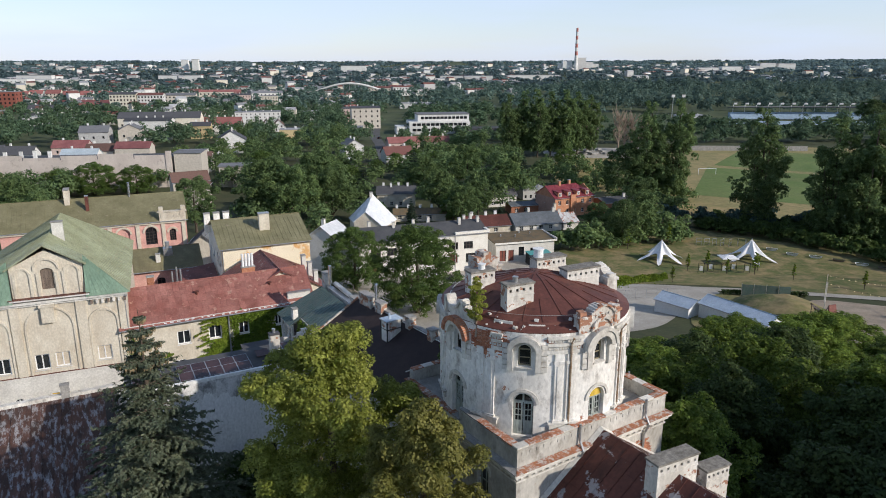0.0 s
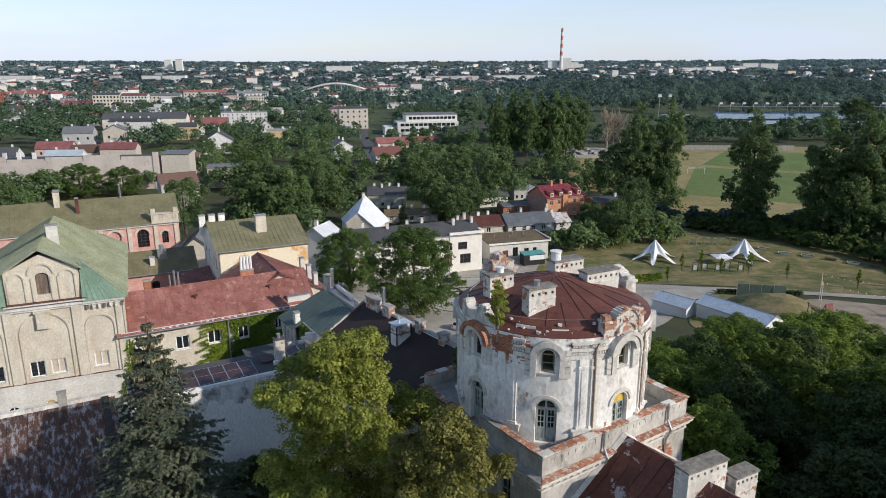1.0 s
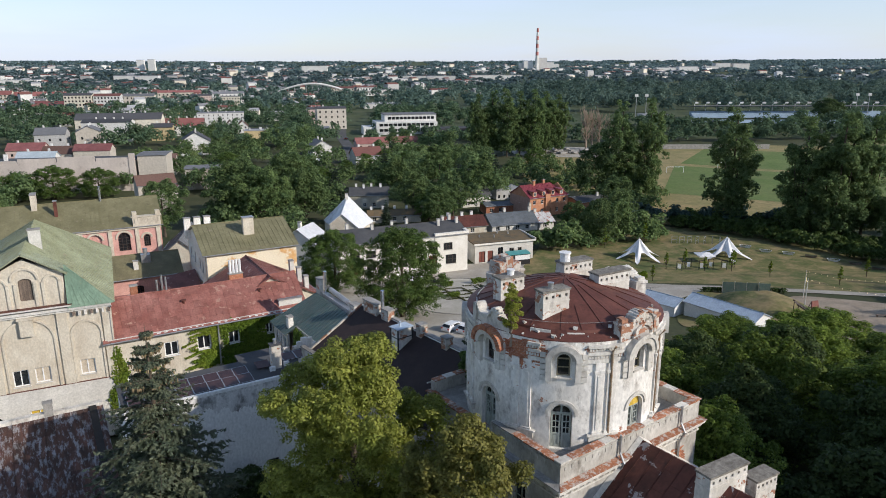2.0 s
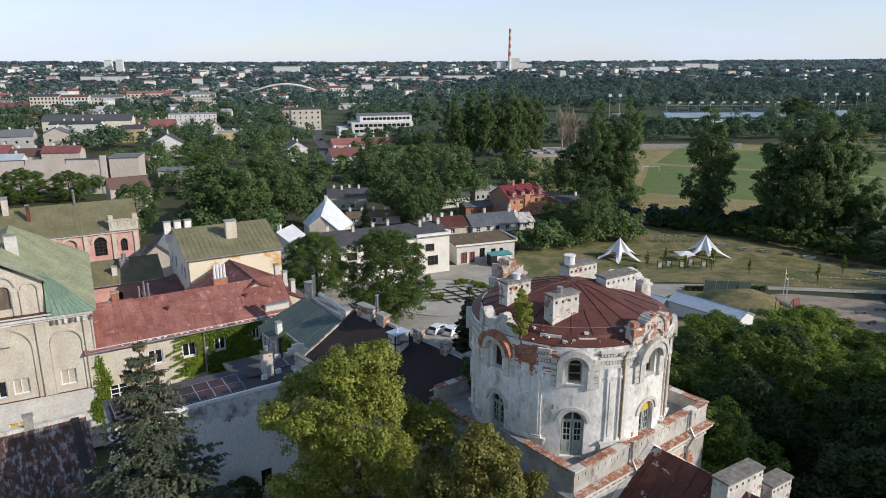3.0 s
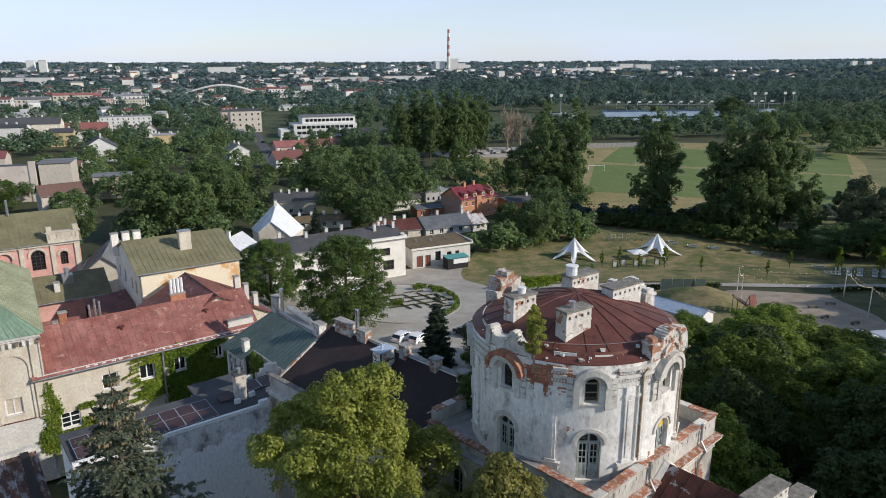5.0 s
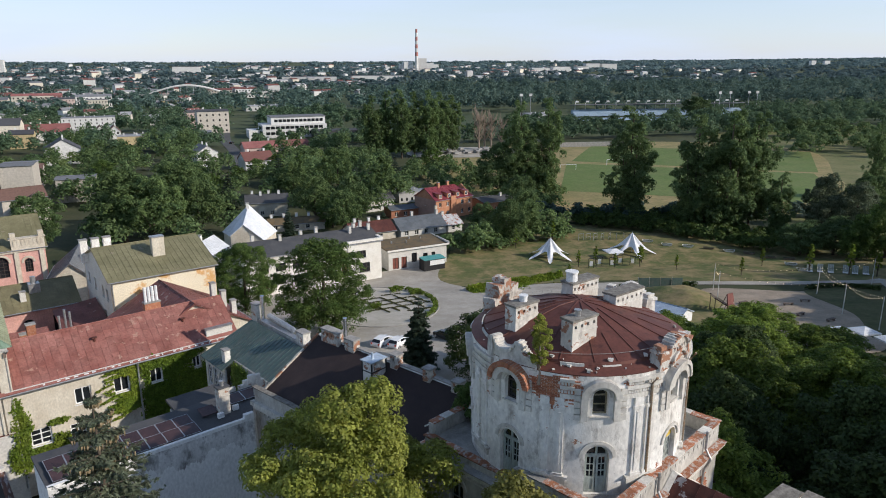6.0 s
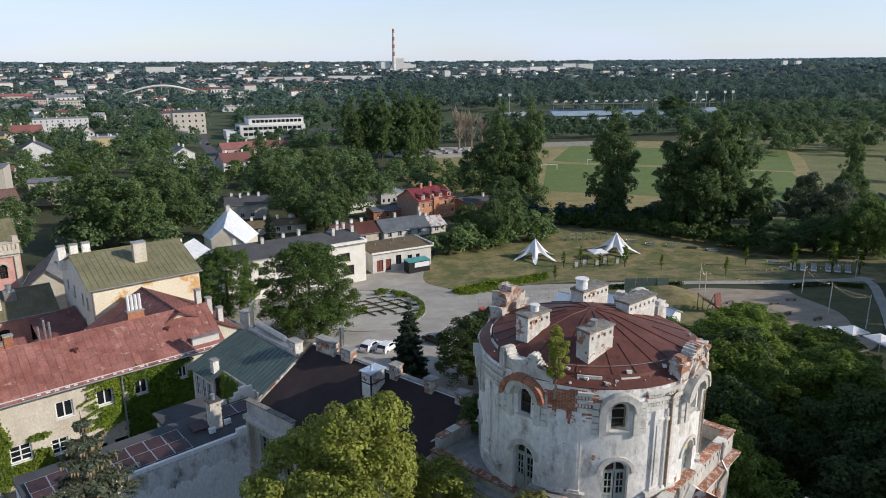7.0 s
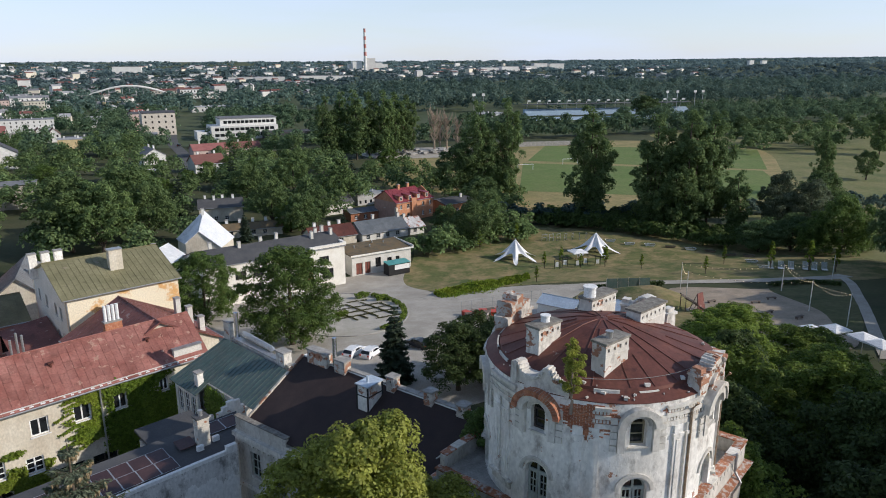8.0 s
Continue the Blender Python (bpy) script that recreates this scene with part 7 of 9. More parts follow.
kinds = [town_house("gable_house", 11, 9, 6.0, 3.2, WALLS[0], ROOFS[1], "white gabled house with dark roof", 3, 2),
         town_house("gable_house", 12, 9, 6.2, 3.0, WALLS[1], ROOFS[2], "cream gabled house with red roof", 3, 2),
         town_house("gable_house", 10, 8, 5.2, 3.0, WALLS[2], ROOFS[3], "grey gabled house with brown roof", 3, 1),
         town_house("row_house", 20, 10, 9.0, 2.0, WALLS[3], ROOFS[0], "beige row house with grey roof", 6, 2),
         town_house("row_house", 22, 10, 10.0, 2.2, WALLS[0], ROOFS[2], "white row house with red roof", 6, 3),
         town_house("row_house", 18, 10, 8.0, 0.3, WALLS[4], ROOFS[0], "ochre row house with flat roof", 5, 2),
         town_house("tenement_block", 24, 12, 13.0, 0.3, WALLS[1], ROOFS[0], "cream tenement block with flat roof", 7, 4, 3),
         town_house("tenement_block", 28, 12, 14.0, 1.6, WALLS[5], ROOFS[1], "rose tenement block with dark roof", 7, 4, 3),
         town_house("workshop_hall", 30, 16, 5.0, 0.3, WALLS[2], ROOFS[4], "long low workshop with pale flat roof", 5, 1, 2, 1.6, 2.2),
         town_house("apartment_slab", 46, 12, 15.0, 0.3, WALLS[0], ROOFS[0], "long white apartment block", 10, 5, 2)]
rt = random.Random(12)
used = set()


def town(k, x, y, rz, s=1.0, label=""):
    m = Matrix.Translation((x, y, gz(x, y))) @ Matrix.Rotation(radians(rz), 4, "Z") @ Matrix.Diagonal((s * rt.uniform(0.7, 1.15), s * rt.uniform(0.85, 1.1), s * rt.uniform(0.8, 1.15), 1))
    if k in used:
        return tagged(copy_thing(kinds[k], m), label)
    used.add(k)
    kinds[k].matrix_world = m
    return tagged(kinds[k], label)


# streets of houses that stand out, by plan
BRICK_RED = mat("town_wall_brick", (0.23, 0.075, 0.055), (0.29, 0.10, 0.07), (0.19, 0.07, 0.05), s1=0.1, s2=2, bump=0, amount=0.4)
RED_TILE = mat("town_roof_tile", (0.26, 0.10, 0.09), (0.33, 0.14, 0.125), (0.21, 0.085, 0.08), s1=0.2, s2=2, bump=0, rnd=0.15, amount=0.5)
MAROON = mat("town_roof_maroon", (0.20, 0.075, 0.075), (0.27, 0.11, 0.105), (0.15, 0.06, 0.06), s1=0.2, s2=2, bump=0, rnd=0.15, amount=0.5)
SKY_SHEET = mat("town_roof_pale_blue", (0.36, 0.42, 0.46), (0.45, 0.51, 0.55), s1=0.2, s2=2, bump=0)
W, C, G, BE, Y, RO = WALLS
RG, RD, RR, RB, RL = ROOFS
PLACED = [
    # name, x, y, turn, length, width, wall height, roof rise, wall, roof, windows along, storeys, label
    ("brick_tower_block", -402, 654, 8, 15, 14, 19, 0.3, BRICK_RED, RG, 4, 5, "tall brick-red block over the town roofs"),
    ("shopping_hall", -740, 1195, 6, 84, 30, 17, 0.3, W, RL, 12, 3, "long white shopping hall"),
    ("shopping_hall", -708, 1325, 6, 84, 30, 13, 0.3, W, RL, 12, 2, "low white hall beyond the tenements"),
    ("tenement_house", -489, 820, 6, 15, 12, 8.6, 4.2, C, RED_TILE, 4, 3, "cream tenement with red tiled roof"),
    ("tenement_house", -493, 856, 6, 16, 12, 8.4, 4.2, W, RED_TILE, 4, 3, "white tenement with red tiled roof"),
    ("tenement_house", -472, 856, 6, 17, 12, 8.8, 4.2, C, RED_TILE, 4, 3, "cream tenement with red tiled roof"),
    ("tenement_house", -452, 853, 6, 14, 12, 7.2, 4.6, BE, RED_TILE, 4, 2, "beige tenement with red tiled roof"),
    ("tenement_house", -431, 853, 6, 14, 12, 7.2, 4.6, W, RED_TILE, 4, 2, "white tenement with red tiled roof"),
    ("tenement_house", -409, 853, 6, 15, 12, 7.2, 4.6, C, RED_TILE, 4, 2, "cream tenement with red tiled roof"),
    ("row_house", -402, 722, 5, 25, 11, 4.6, 3.4, BE, MAROON, 6, 1, "low row house with long maroon roof"),
    ("row_house", -376, 724, 5, 25, 11, 4.8, 3.2, RO, MAROON, 6, 1, "low row house with long maroon roof"),
    ("row_house", -351, 726, 5, 24, 11, 4.4, 3.4, BE, MAROON, 6, 1, "low row house with long maroon roof"),
    ("cream_apartments", -321, 708, 8, 25, 14, 14.5, 1.8, C, RD, 8, 4, "cream apartment block with close windows"),
    ("cream_apartments", -296, 713, 10, 24, 14, 13.5, 2.0, W, RR, 8, 4, "pale apartment block with red-brown roof"),
    ("tenement_row", -287, 762, 10, 36, 13, 11.0, 2.2, BE, RG, 9, 3, "beige tenement row with grey roof"),
    ("tenement_row", -262, 824, 12, 46, 13, 12.0, 2.0, C, RED_TILE, 11, 3, "long cream tenement row with red roof"),
    ("tenement_row", -205, 812, 16, 34, 13, 11.0, 2.0, W, RG, 8, 3, "white tenement row with grey roof"),
    ("white_firewall_house", -182, 432, 7, 27, 12, 11.5, 1.4, W, RD, 0, 0, "large white house with a blank firewall"),
    ("dark_roof_row", -182, 450, 7, 50, 11, 11.8, 3.4, C, RD, 10, 2, "cream row house with dark roof and white stacks"),
    ("ochre_house", -152, 436, 10, 12, 9, 8.0, 2.0, Y, RD, 3, 2, "ochre house beside the white firewall"),
    ("grey_house", -196, 392, 14, 15, 13, 8.6, 3.2, G, RG, 3, 2, "old grey plastered house with grey roof"),
    ("grey_house", -178, 396, -72, 14, 12, 9.6, 3.0, BE, RG, 4, 2, "old beige gabled house with sooty walls"),
    ("red_roof_villa", -149, 464, 10, 27, 11, 6.6, 4.2, W, RED_TILE, 7, 2, "white villa with bright red roof"),
    ("white_gable_house", -113, 368, -74, 15, 15, 7.0, 4.6, W, RD, 3, 2, "white gabled house with dark roof among trees"),
    ("white_gable_house", -362, 634, 12, 22, 11, 5.4, 3.2, W, RD, 5, 1, "white house with dark roof"),
    ("flat_house", -303, 526, 10, 14, 10, 6.4, 0.3, W, RL, 4, 2, "white flat-roofed house near garden trees"),
    ("flat_house", -318, 542, 10, 12, 10, 5.0, 2.6, W, RD, 3, 1, "white house with dark roof"),
    ("low_house", -193, 360, 8, 17, 10, 4.0, 3.2, RO, MAROON, 3, 1, "low house with dark red roof behind the warehouse"),
    ("low_house", -167, 338, 8, 13, 10, 5.0, 3.0, BE, RB, 3, 1, "low house with brown roof behind the warehouse"),
    ("low_house", -150, 336, 6, 16, 9, 6.6, 2.6, BE, MAROON, 3, 1, "pale house with maroon roof behind the warehouse"),
    ("low_house", -170, 324, 6, 16, 8, 4.6, 2.6, W, SKY_SHEET, 3, 1, "low house with pale blue sheet roof"),
    ("low_house", -200, 326, 6, 15, 9, 4.8, 3.4, W, RD, 3, 1, "white house with dark roof and stacks"),
    ("low_house", -217, 330, 6, 15, 9, 4.8, 3.4, W, RD, 3, 1, "white house with dark roof and stacks"),
    ("low_house", -107, 304, 12, 9, 12, 6.5, 1.8, BE, RB, 2, 1, "beige house with rusty brown roof"),
    ("flat_house", -95, 427, 8, 12, 9, 6.2, 0.3, Y, RL, 3, 1, "ochre flat-roofed house between garden trees"),
    ("white_gable_house", -122, 478, -76, 11, 7, 4.8, 3.6, W, RB, 2, 2, "white gabled house with brown roof"),
    ("white_gable_house", -114, 478, -76, 11, 7, 4.8, 3.4, W, RB, 2, 2, "white gabled house with brown roof"),
    ("corner_tenement", -58, 503, 12, 20, 15, 14.4, 1.0, BE, RD, 5, 4, "tall beige tenement with dark roof"),
    ("low_warehouse", -92, 458, 6, 26, 13, 3.8, 0.3, G, RD, 5, 1, "low grey warehouse with dark flat roof"),
    ("low_warehouse", -66, 462, 6, 22, 13, 4.2, 0.3, G, RG, 4, 1, "low grey warehouse with grey flat roof"),
    ("white_gable_house", -49, 360, -66, 12, 10, 4.8, 3.0, W, RG, 3, 1, "white gabled house with grey roof"),
    ("brown_roof_house", -23.5, 331, 20, 13, 11, 4.2, 3.2, W, RR, 3, 1, "small white house with brown-red roof"),
    ("red_roof_hall", -24, 384, 14, 17, 12, 3.6, 2.6, RO, RED_TILE, 4, 1, "low hall with dull red roof"),
    ("red_roof_hall", -6, 392, 14, 14, 11, 3.2, 2.6, BE, RR, 3, 1, "low hall with dull red roof"),
    ("white_hall", -30, 716, 8, 36, 16, 4.6, 0.3, W, RL, 6, 1, "long low white hall among trees"),
    ("bridge_house", -92, 968, 8, 30, 14, 10.5, 2.0, BE, RR, 8, 3, "pale tenement beside the bridge"),
    ("bridge_house", -60, 972, 8, 27, 14, 11.5, 2.0, W, RR, 7, 3, "white tenement beside the bridge"),
]
for nm, x, y, rz, L, wd, H, rise, wall, roof, nx, nz, lb in PLACED:
    h = town_house(nm, L, wd, H, rise, wall, roof, lb, nx, nz, 2 if nx else 0, 1.3 if y < 600 else 1.7, 1.0 if y < 600 else 1.4)
    h.matrix_world = Matrix.Translation((x, y, gz(x, y))) @ Matrix.Rotation(radians(rz), 4, "Z")

# the rest of the streets
spots = [(p[1], p[2], p[4] * 0.62) for p in PLACED]
tries = made = 0
while made < 62 and tries < 20000:
    tries += 1
    y = 500 + 560 * rt.random() ** 0.9
    x = y * rt.uniform(-0.66, -0.03)
    if abs(x + 50) < 18 or (-45 < x < 40 and y < 560) or any((x - q[0]) ** 2 + (y - q[1]) ** 2 < (q[2] + 9) ** 2 for q in spots):
        continue
    k = rt.choices(range(10), (5, 4, 4, 4, 4, 2, 1 + y / 500, 2, 1.6, 0.4 + y / 900))[0]
    spots.append((x, y, 8 + (5 if k > 2 else 0) + (8 if k > 7 else 0)))
    town(k, x, y, rt.choice((8, 12, 16, 98, -160, 20)) + rt.uniform(-5, 5), rt.uniform(0.75, 0.95))
    made += 1
town(8, 30, 242, 15, 0.6, "low dark workshop behind the brick villa")

# far houses, too small to tell apart
def far_houses(name, n, y0, y1, sl, size, label, seed):
    r = random.Random(seed)
    bm = bmesh.new()
    for i in range(n):
        y = y0 + (y1 - y0) * r.random()
        x = y * r.uniform(*sl)
        L, W, H = r.uniform(8, 20) * size, r.uniform(8, 12) * size, r.uniform(4, 8) * (0.6 + 0.4 * size)
        m = Matrix.Translation((x, y, gz(x, y))) @ Matrix.Rotation(r.uniform(0, 0.9), 4, "Z")
        H *= 1 + 0.9 * (r.random() < 0.15)
        box(bm, -L / 2, L / 2, -W / 2, W / 2, -2, H, m, r.choice((0, 0, 0, 1, 2, 2)))
        c = r.choice((3, 3, 4, 4, 5, 5))
        for s in (-1, 1):
            p = [m @ Vector(v) for v in ((-L / 2, s * W / 2, H + 0.05), (L / 2, s * W / 2, H + 0.05), (L / 2, 0, H + 2.2), (-L / 2, 0, H + 2.2))]
            quad(bm, *(p if s < 0 else p[::-1]), mi=c)
    return tagged(part(name, bm, [WALLS[0], WALLS[1], WALLS[2], ROOFS[0], ROOFS[2], ROOFS[4]]), label, "houses", kind="stuff")
far_houses("inner_town_rest", 110, 540, 1000, (-0.66, -0.12), 0.7, "small pale houses filling the town between the streets", 5)
far_houses("outer_town", 420, 950, 1900, (-0.7, 0.10), 1.1, "pale houses of the outer town", 1)
far_houses("distant_town", 420, 1900, 3300, (-0.7, 0.42), 1.4, "tiny pale blocks of the distant town", 2)
far_houses("valley_suburb", 45, 1500, 2800, (0.2, 0.75), 1.6, "scattered pale houses beyond the wood", 3)

# long beige firewall block
BEIGE_RENDER = ruined("stained_beige_render", (0.60, 0.53, 0.475), (0.48, 0.42, 0.375), (0.20, 0.165, 0.14), (0.36, 0.28, 0.22), 21.0, 0.66, 0.5, size=0.35)
fw, M = shell_house("old_warehouse", -194, 249, 8.5, 91, 13, -1.5, 9.6, 10.5, BEIGE_RENDER, "long windowless beige warehouse with weathered rendered wall", {"f": [(60, 61.2, 4, 5.4, 0), (66, 67, 6, 7, 0)]}, gable=False, category="building")
fill(fw, M, {"f": [(60, 61.2, 4, 5.4, 0), (66, 67, 6, 7, 0)]}, joinery=DARK_FRAME)
bm = bmesh.new()
for i in range(7):
    bar(bm, M["f"], i * 13, i * 13 + 12.6, 9.6, 9.6 + (1.6, 1.0, 1.8, 0.9, 1.5, 1.9, 1.2)[i], 0.0, 0.4)
bar(bm, M["f"], 89.2, 91.2, -2, 12.2, -0.3, 0.9)
pieces("stepped_parapet", bm, BEIGE_RENDER, fw)
bm = bmesh.new()
slab(bm, [(0, 0.45, 9.7), (91, 0.45, 9.7), (91, 13, 9.9), (0, 13, 9.9)], 0.2)
part("roof_deck", bm, GREY_ROOF, fw)
for i in range(9):
    chimney(fw, 4 + i * 5.2 + random.uniform(-1, 1), 9 + random.uniform(-3, 3), 9.7, 12.0 + random.uniform(-0.4, 0.6), 1.2, 0.9, 0, WALLS[0], 0, CONCRETE, "white stack")
for x, y, ang, L, W, e, r, ro in ((-103, 263, 8, 10, 12, 11.4, 11.6, ROOFS[0]), (-92, 232, 30, 12, 8, 5.5, 8.2, ROOFS[3]), (-78, 222, 100, 14, 7, 5.0, 7.0, ROOFS[3]), (-86, 262, 10, 12, 9, 6.5, 6.8, ROOFS[0])):
    h, M = shell_house("old_house", x, y, ang, L, W, -1.5, e, r, WALLS[3], "old house with worn brown or grey roof", {"f": [(2, 3, 1.5, 3, 0), (5, 6, 1.5, 3, 0)]}, gable=r - e > 1)
    fill(h, M, {"f": [(2, 3, 1.5, 3, 0), (5, 6, 1.5, 3, 0)]}, joinery=DARK_FRAME, sill=None)
    gable_roof(h, L, W, e, r, ro, gap=0)

# modern white office
off = thing("white_office_building", pose(-24, 455, -1.5, 0, 0, 10), "modern white office block with stepped floors and ribbon windows", "building")
for n, (x0_, x1_, y0_, y1_, z0_, z1_) in enumerate(((0, 40, 0, 20, -0.5, 8), (6, 40, 4, 20, 8, 12.2), (-8, 0, 2, 16, -0.5, 5))):
    bm = bmesh.new()
    box(bm, x0_, x1_, y0_, y1_, z0_, z1_)
    part("storey", bm, WALLS[0], off)
for z, x0_, x1_, y in ((2.0, 2, 38, -0.03), (5.4, 2, 38, -0.03), (9.3, 8, 39, 3.97)):
    for i in range(12):
        bm = bmesh.new()
        a = x0_ + (x1_ - x0_) * i / 12
        box(bm, a, a + (x1_ - x0_) / 12 - 0.5, y - 0.05, y + 0.03, z, z + 1.7)
        part("window", bm, GLASS, off)
for i in range(4):
    bm = bmesh.new()
    box(bm, 39.97, 40.05, 2 + i * 4.5, 4.5 + i * 4.5, 5.4, 7.1)
    part("window", bm, GLASS, off)
bm = bmesh.new()
box(bm, 5.6, 40.4, 3.6, 20.4, 12.2, 12.7)
part("roof_slab", bm, ROOFS[0], off)
bm = bmesh.new()
box(bm, 30, 58, -14, 0, -0.5, 4.5)
part("low_hall", bm, ROOFS[1], off, "dark glazed low hall")

# arch bridge
br = thing("arch_bridge", pose(-168, 905, gz(-140, 905), 0, 0, 4), "pale steel tied-arch road bridge", "bridge")
for y in (0, 12):
    bm = bmesh.new()
    tube(bm, [(88 * t, y, 8 + 10 * math.sin(math.pi * t)) for t in [i / 24 for i in range(25)]], 1.0, 6)
    part("arch", bm, WALLS[0], br)
bm = bmesh.new()
box(bm, -30, 118, 0, 12, 6.5, 8)
part("deck", bm, CONCRETE, br)
for i in range(1, 12):
    bm = bmesh.new()
    x = 88 * i / 12
    tube(bm, [(x, 0, 8), (x, 0, 8 + 10 * math.sin(math.pi * i / 12))], 0.25, 4)
    part("hanger", bm, ZINC, br)
for x in (0, 88):
    bm = bmesh.new()
    box(bm, x - 2, x + 2, 1, 11, -2, 6.5)
    part("pier", bm, CONCRETE, br)

# power plant with a banded stack
px_, py_ = 462.0, 2600.0
plant = thing("power_plant", pose(px_, py_, gz(px_, py_)), "power plant with tall red and white banded stack", "power plant")
RED_BAND = mat("faded_red_band", (0.42, 0.17, 0.14), (0.50, 0.21, 0.18), s1=0.05, bump=0)
for i in range(11):
    bm = bmesh.new()
    z0_, z1_ = 148 * i / 11, 148 * (i + 1) / 11
    tube(bm, [(0, 0, z0_), (0, 0, z1_)], [6.6 - 0.26 * i, 6.6 - 0.26 * (i + 1)], 20)
    part("stack_band", bm, RED_BAND if i % 2 == 0 and i > 3 else WALLS[0], plant)
for x, y, w, h in ((-28, 10, 34, 34), (20, 10, 38, 46), (52, 10, 26, 30), (-50, 20, 16, 26), (74, 14, 22, 24)):
    bm = bmesh.new()
    box(bm, x - w / 2, x + w / 2, y, y + 30, -3, h)
    part("boiler_house", bm, WALLS[0], plant)
for x, y, L, H in ((1085, 2450, 52, 26), (1150, 2450, 58, 24), (905, 2300, 60, 18), (960, 2250, 40, 20), (850, 2350, 70, 14), (1010, 2380, 34, 16)):
    t = thing("white_industrial_block", pose(x, y, gz(x, y)), "plain white industrial block on the far edge", "building", "white blocks")
    bm = bmesh.new()
    box(bm, -L / 2, L / 2, 0, 30, -3, H)
    part("wall", bm, WALLS[0], t)
    bm = bmesh.new()
    box(bm, -L / 2 - 0.5, L / 2 + 0.5, -0.5, 30.5, H, H + 1)
    part("roof", bm, ROOFS[4], t)
for x, y, H, L in ((-935, 2670, 40, 24), (-985, 2700, 38, 26), (-300, 2300, 24, 80), (2050, 2500, 24, 22), (2130, 2520, 22, 24), (-560, 1500, 16, 90), (-820, 1420, 18, 70), (40, 1500, 14, 110), (200, 1650, 12, 120)):
    t = thing("distant_block", pose(x, y, gz(x, y)), "pale tower block far out in the town", "building", "distant blocks")
    bm = bmesh.new()
    box(bm, -L / 2, L / 2, 0, 14, -3, H)
    part("wall", bm, WALLS[0], t)
    bm = bmesh.new()
    box(bm, -L / 2 - 0.4, L / 2 + 0.4, -0.4, 14.4, H, H + 0.8)
    part("roof", bm, ROOFS[0], t)

# sports ground with blue stand
st = thing("grandstand", pose(228, 566, -1.5, 0, 0, -3.0), "long pale blue grandstand with white roof posts", "grandstand")
for i in range(8):
    bm = bmesh.new()
    box(bm, 0, 156, i * 1.5, 12, 0.6 + i * 0.6, 1.2 + i * 0.6)
    part("bench_step", bm, BLUE_SEAT, st)
bm = bmesh.new()
slab(bm, [(0, 3, 10.5), (156, 3, 10.5), (156, 14, 9.2), (0, 14, 9.2)], 0.4)
part("roof", bm, ROOFS[0], st)
for i in range(17):
    bm = bmesh.new()
    x = 4 + 9.2 * i
    tube(bm, [(x, 13, 0), (x, 13, 11), (x, 5, 12.5)], 0.25, 5)
    box(bm, x - 1.2, x + 1.2, 8, 9, 11.6, 13)
    part("roof_truss", bm, WALLS[0], st)
for x in (-30, -22, 148, 158, 176, 184):
    m = thing("floodlight_mast", pose(205 + x, 552, -1.5), "slim grey floodlight mast beside the stand", "floodlight", "floodlights")
    bm = bmesh.new()
    tube(bm, [(0, 0, 0), (0, 0, 19)], [0.3, 0.18], 6)
    part("mast", bm, ZINC, m)
    bm = bmesh.new()
    box(bm, -1.3, 1.3, -0.2, 0.2, 18.5, 20.5)
    part("lamp_head", bm, WALLS[0], m)
patch("running_track", [(186, 528), (378, 512), (384, 545), (176, 560)], BLUE_SEAT, 0.15, "pale blue running track before the stand", "track")
town(8, 192, 560, 5, 1.0, "low white sports hall")
lw = thing("concrete_yard_wall", pose(126, 372, -1.5, 0, 0, -3), "grey concrete wall beyond the pitches", "wall")
for i in range(16):
    bm = bmesh.new()
    box(bm, i * 4, i * 4 + 3.9, 0, 0.25, -0.3, 2.6)
    part("wall_panel", bm, CONCRETE, lw)
for i in range(12):
    x, y = 58 + 4 * i + random.uniform(-2, 2), 364 + random.uniform(-9, 9)
    t = thing("concrete_pile", pose(x, y, -1.5, 0, 0, random.uniform(0, 90)), "heap of broken pale concrete slabs", "rubble", "rubble heaps")
    for j in range(5):
        bm = bmesh.new()
        box(bm, -2.5, 2.5, -1.2, 1.2, -0.3, 0.5, pose(random.uniform(-2, 2), random.uniform(-2, 2), 0.3 * j, random.uniform(-12, 12), random.uniform(-12, 12), random.uniform(0, 180)))
        part("slab", bm, CONCRETE, t)

# ---- trees ----
put(broadleaf("horse_chestnut", 5.3, 13.9, 7.0, 125000, 0.118, LEAF_CHESTNUT, 11, "large yellow-green broadleaf tree before the courtyard wall", 58, clump=0.50, per=11, skirt=12), -6.5, 37.6)
put(broadleaf("horse_chestnut", 3.7, 11.9, 7.6, 72000, 0.112, LEAF_OLIVE, 12, "smaller yellow-green broadleaf tree beside the tower", 46, clump=0.42, per=9, skirt=8), -0.7, 30.8)
put(spruce("blue_spruce", 8.6, 21.5, 120000, 0.15, NEEDLE_BLUE, 5, "tall blue-green spruce with drooping boughs", whorls=25), -17.8, 38.5)
big = broadleaf("old_broadleaf_tree", 8.5, 17.5, 2.0, 17000, 0.36, LEAF_POPLAR, 31, "broad old tree with deep green crown", 44, group="old trees", clump=0.85, per=8)
shade = broadleaf("yard_tree", 8.5, 18.5, 0.5, 60000, 0.21, LEAF_YARD, 33, "tall fresh green tree at the edge of the yard", 52, group="trees of the yard", clump=0.8, per=9, skirt=12)
put(shade, -4.6, 113.5, 0.92, 10, 0.82)
more(shade, -18.0, 134.0, 0.74, 70, 0.68, label="bushy green tree before the white building")
put(big, -40, 214)
more(big, -52, 200, 1.15, 60, 1.0, label="broad old tree towering over the gardens")
more(big, -44, 196, 0.95, 160, 0.92, label="broad old tree towering over the gardens")
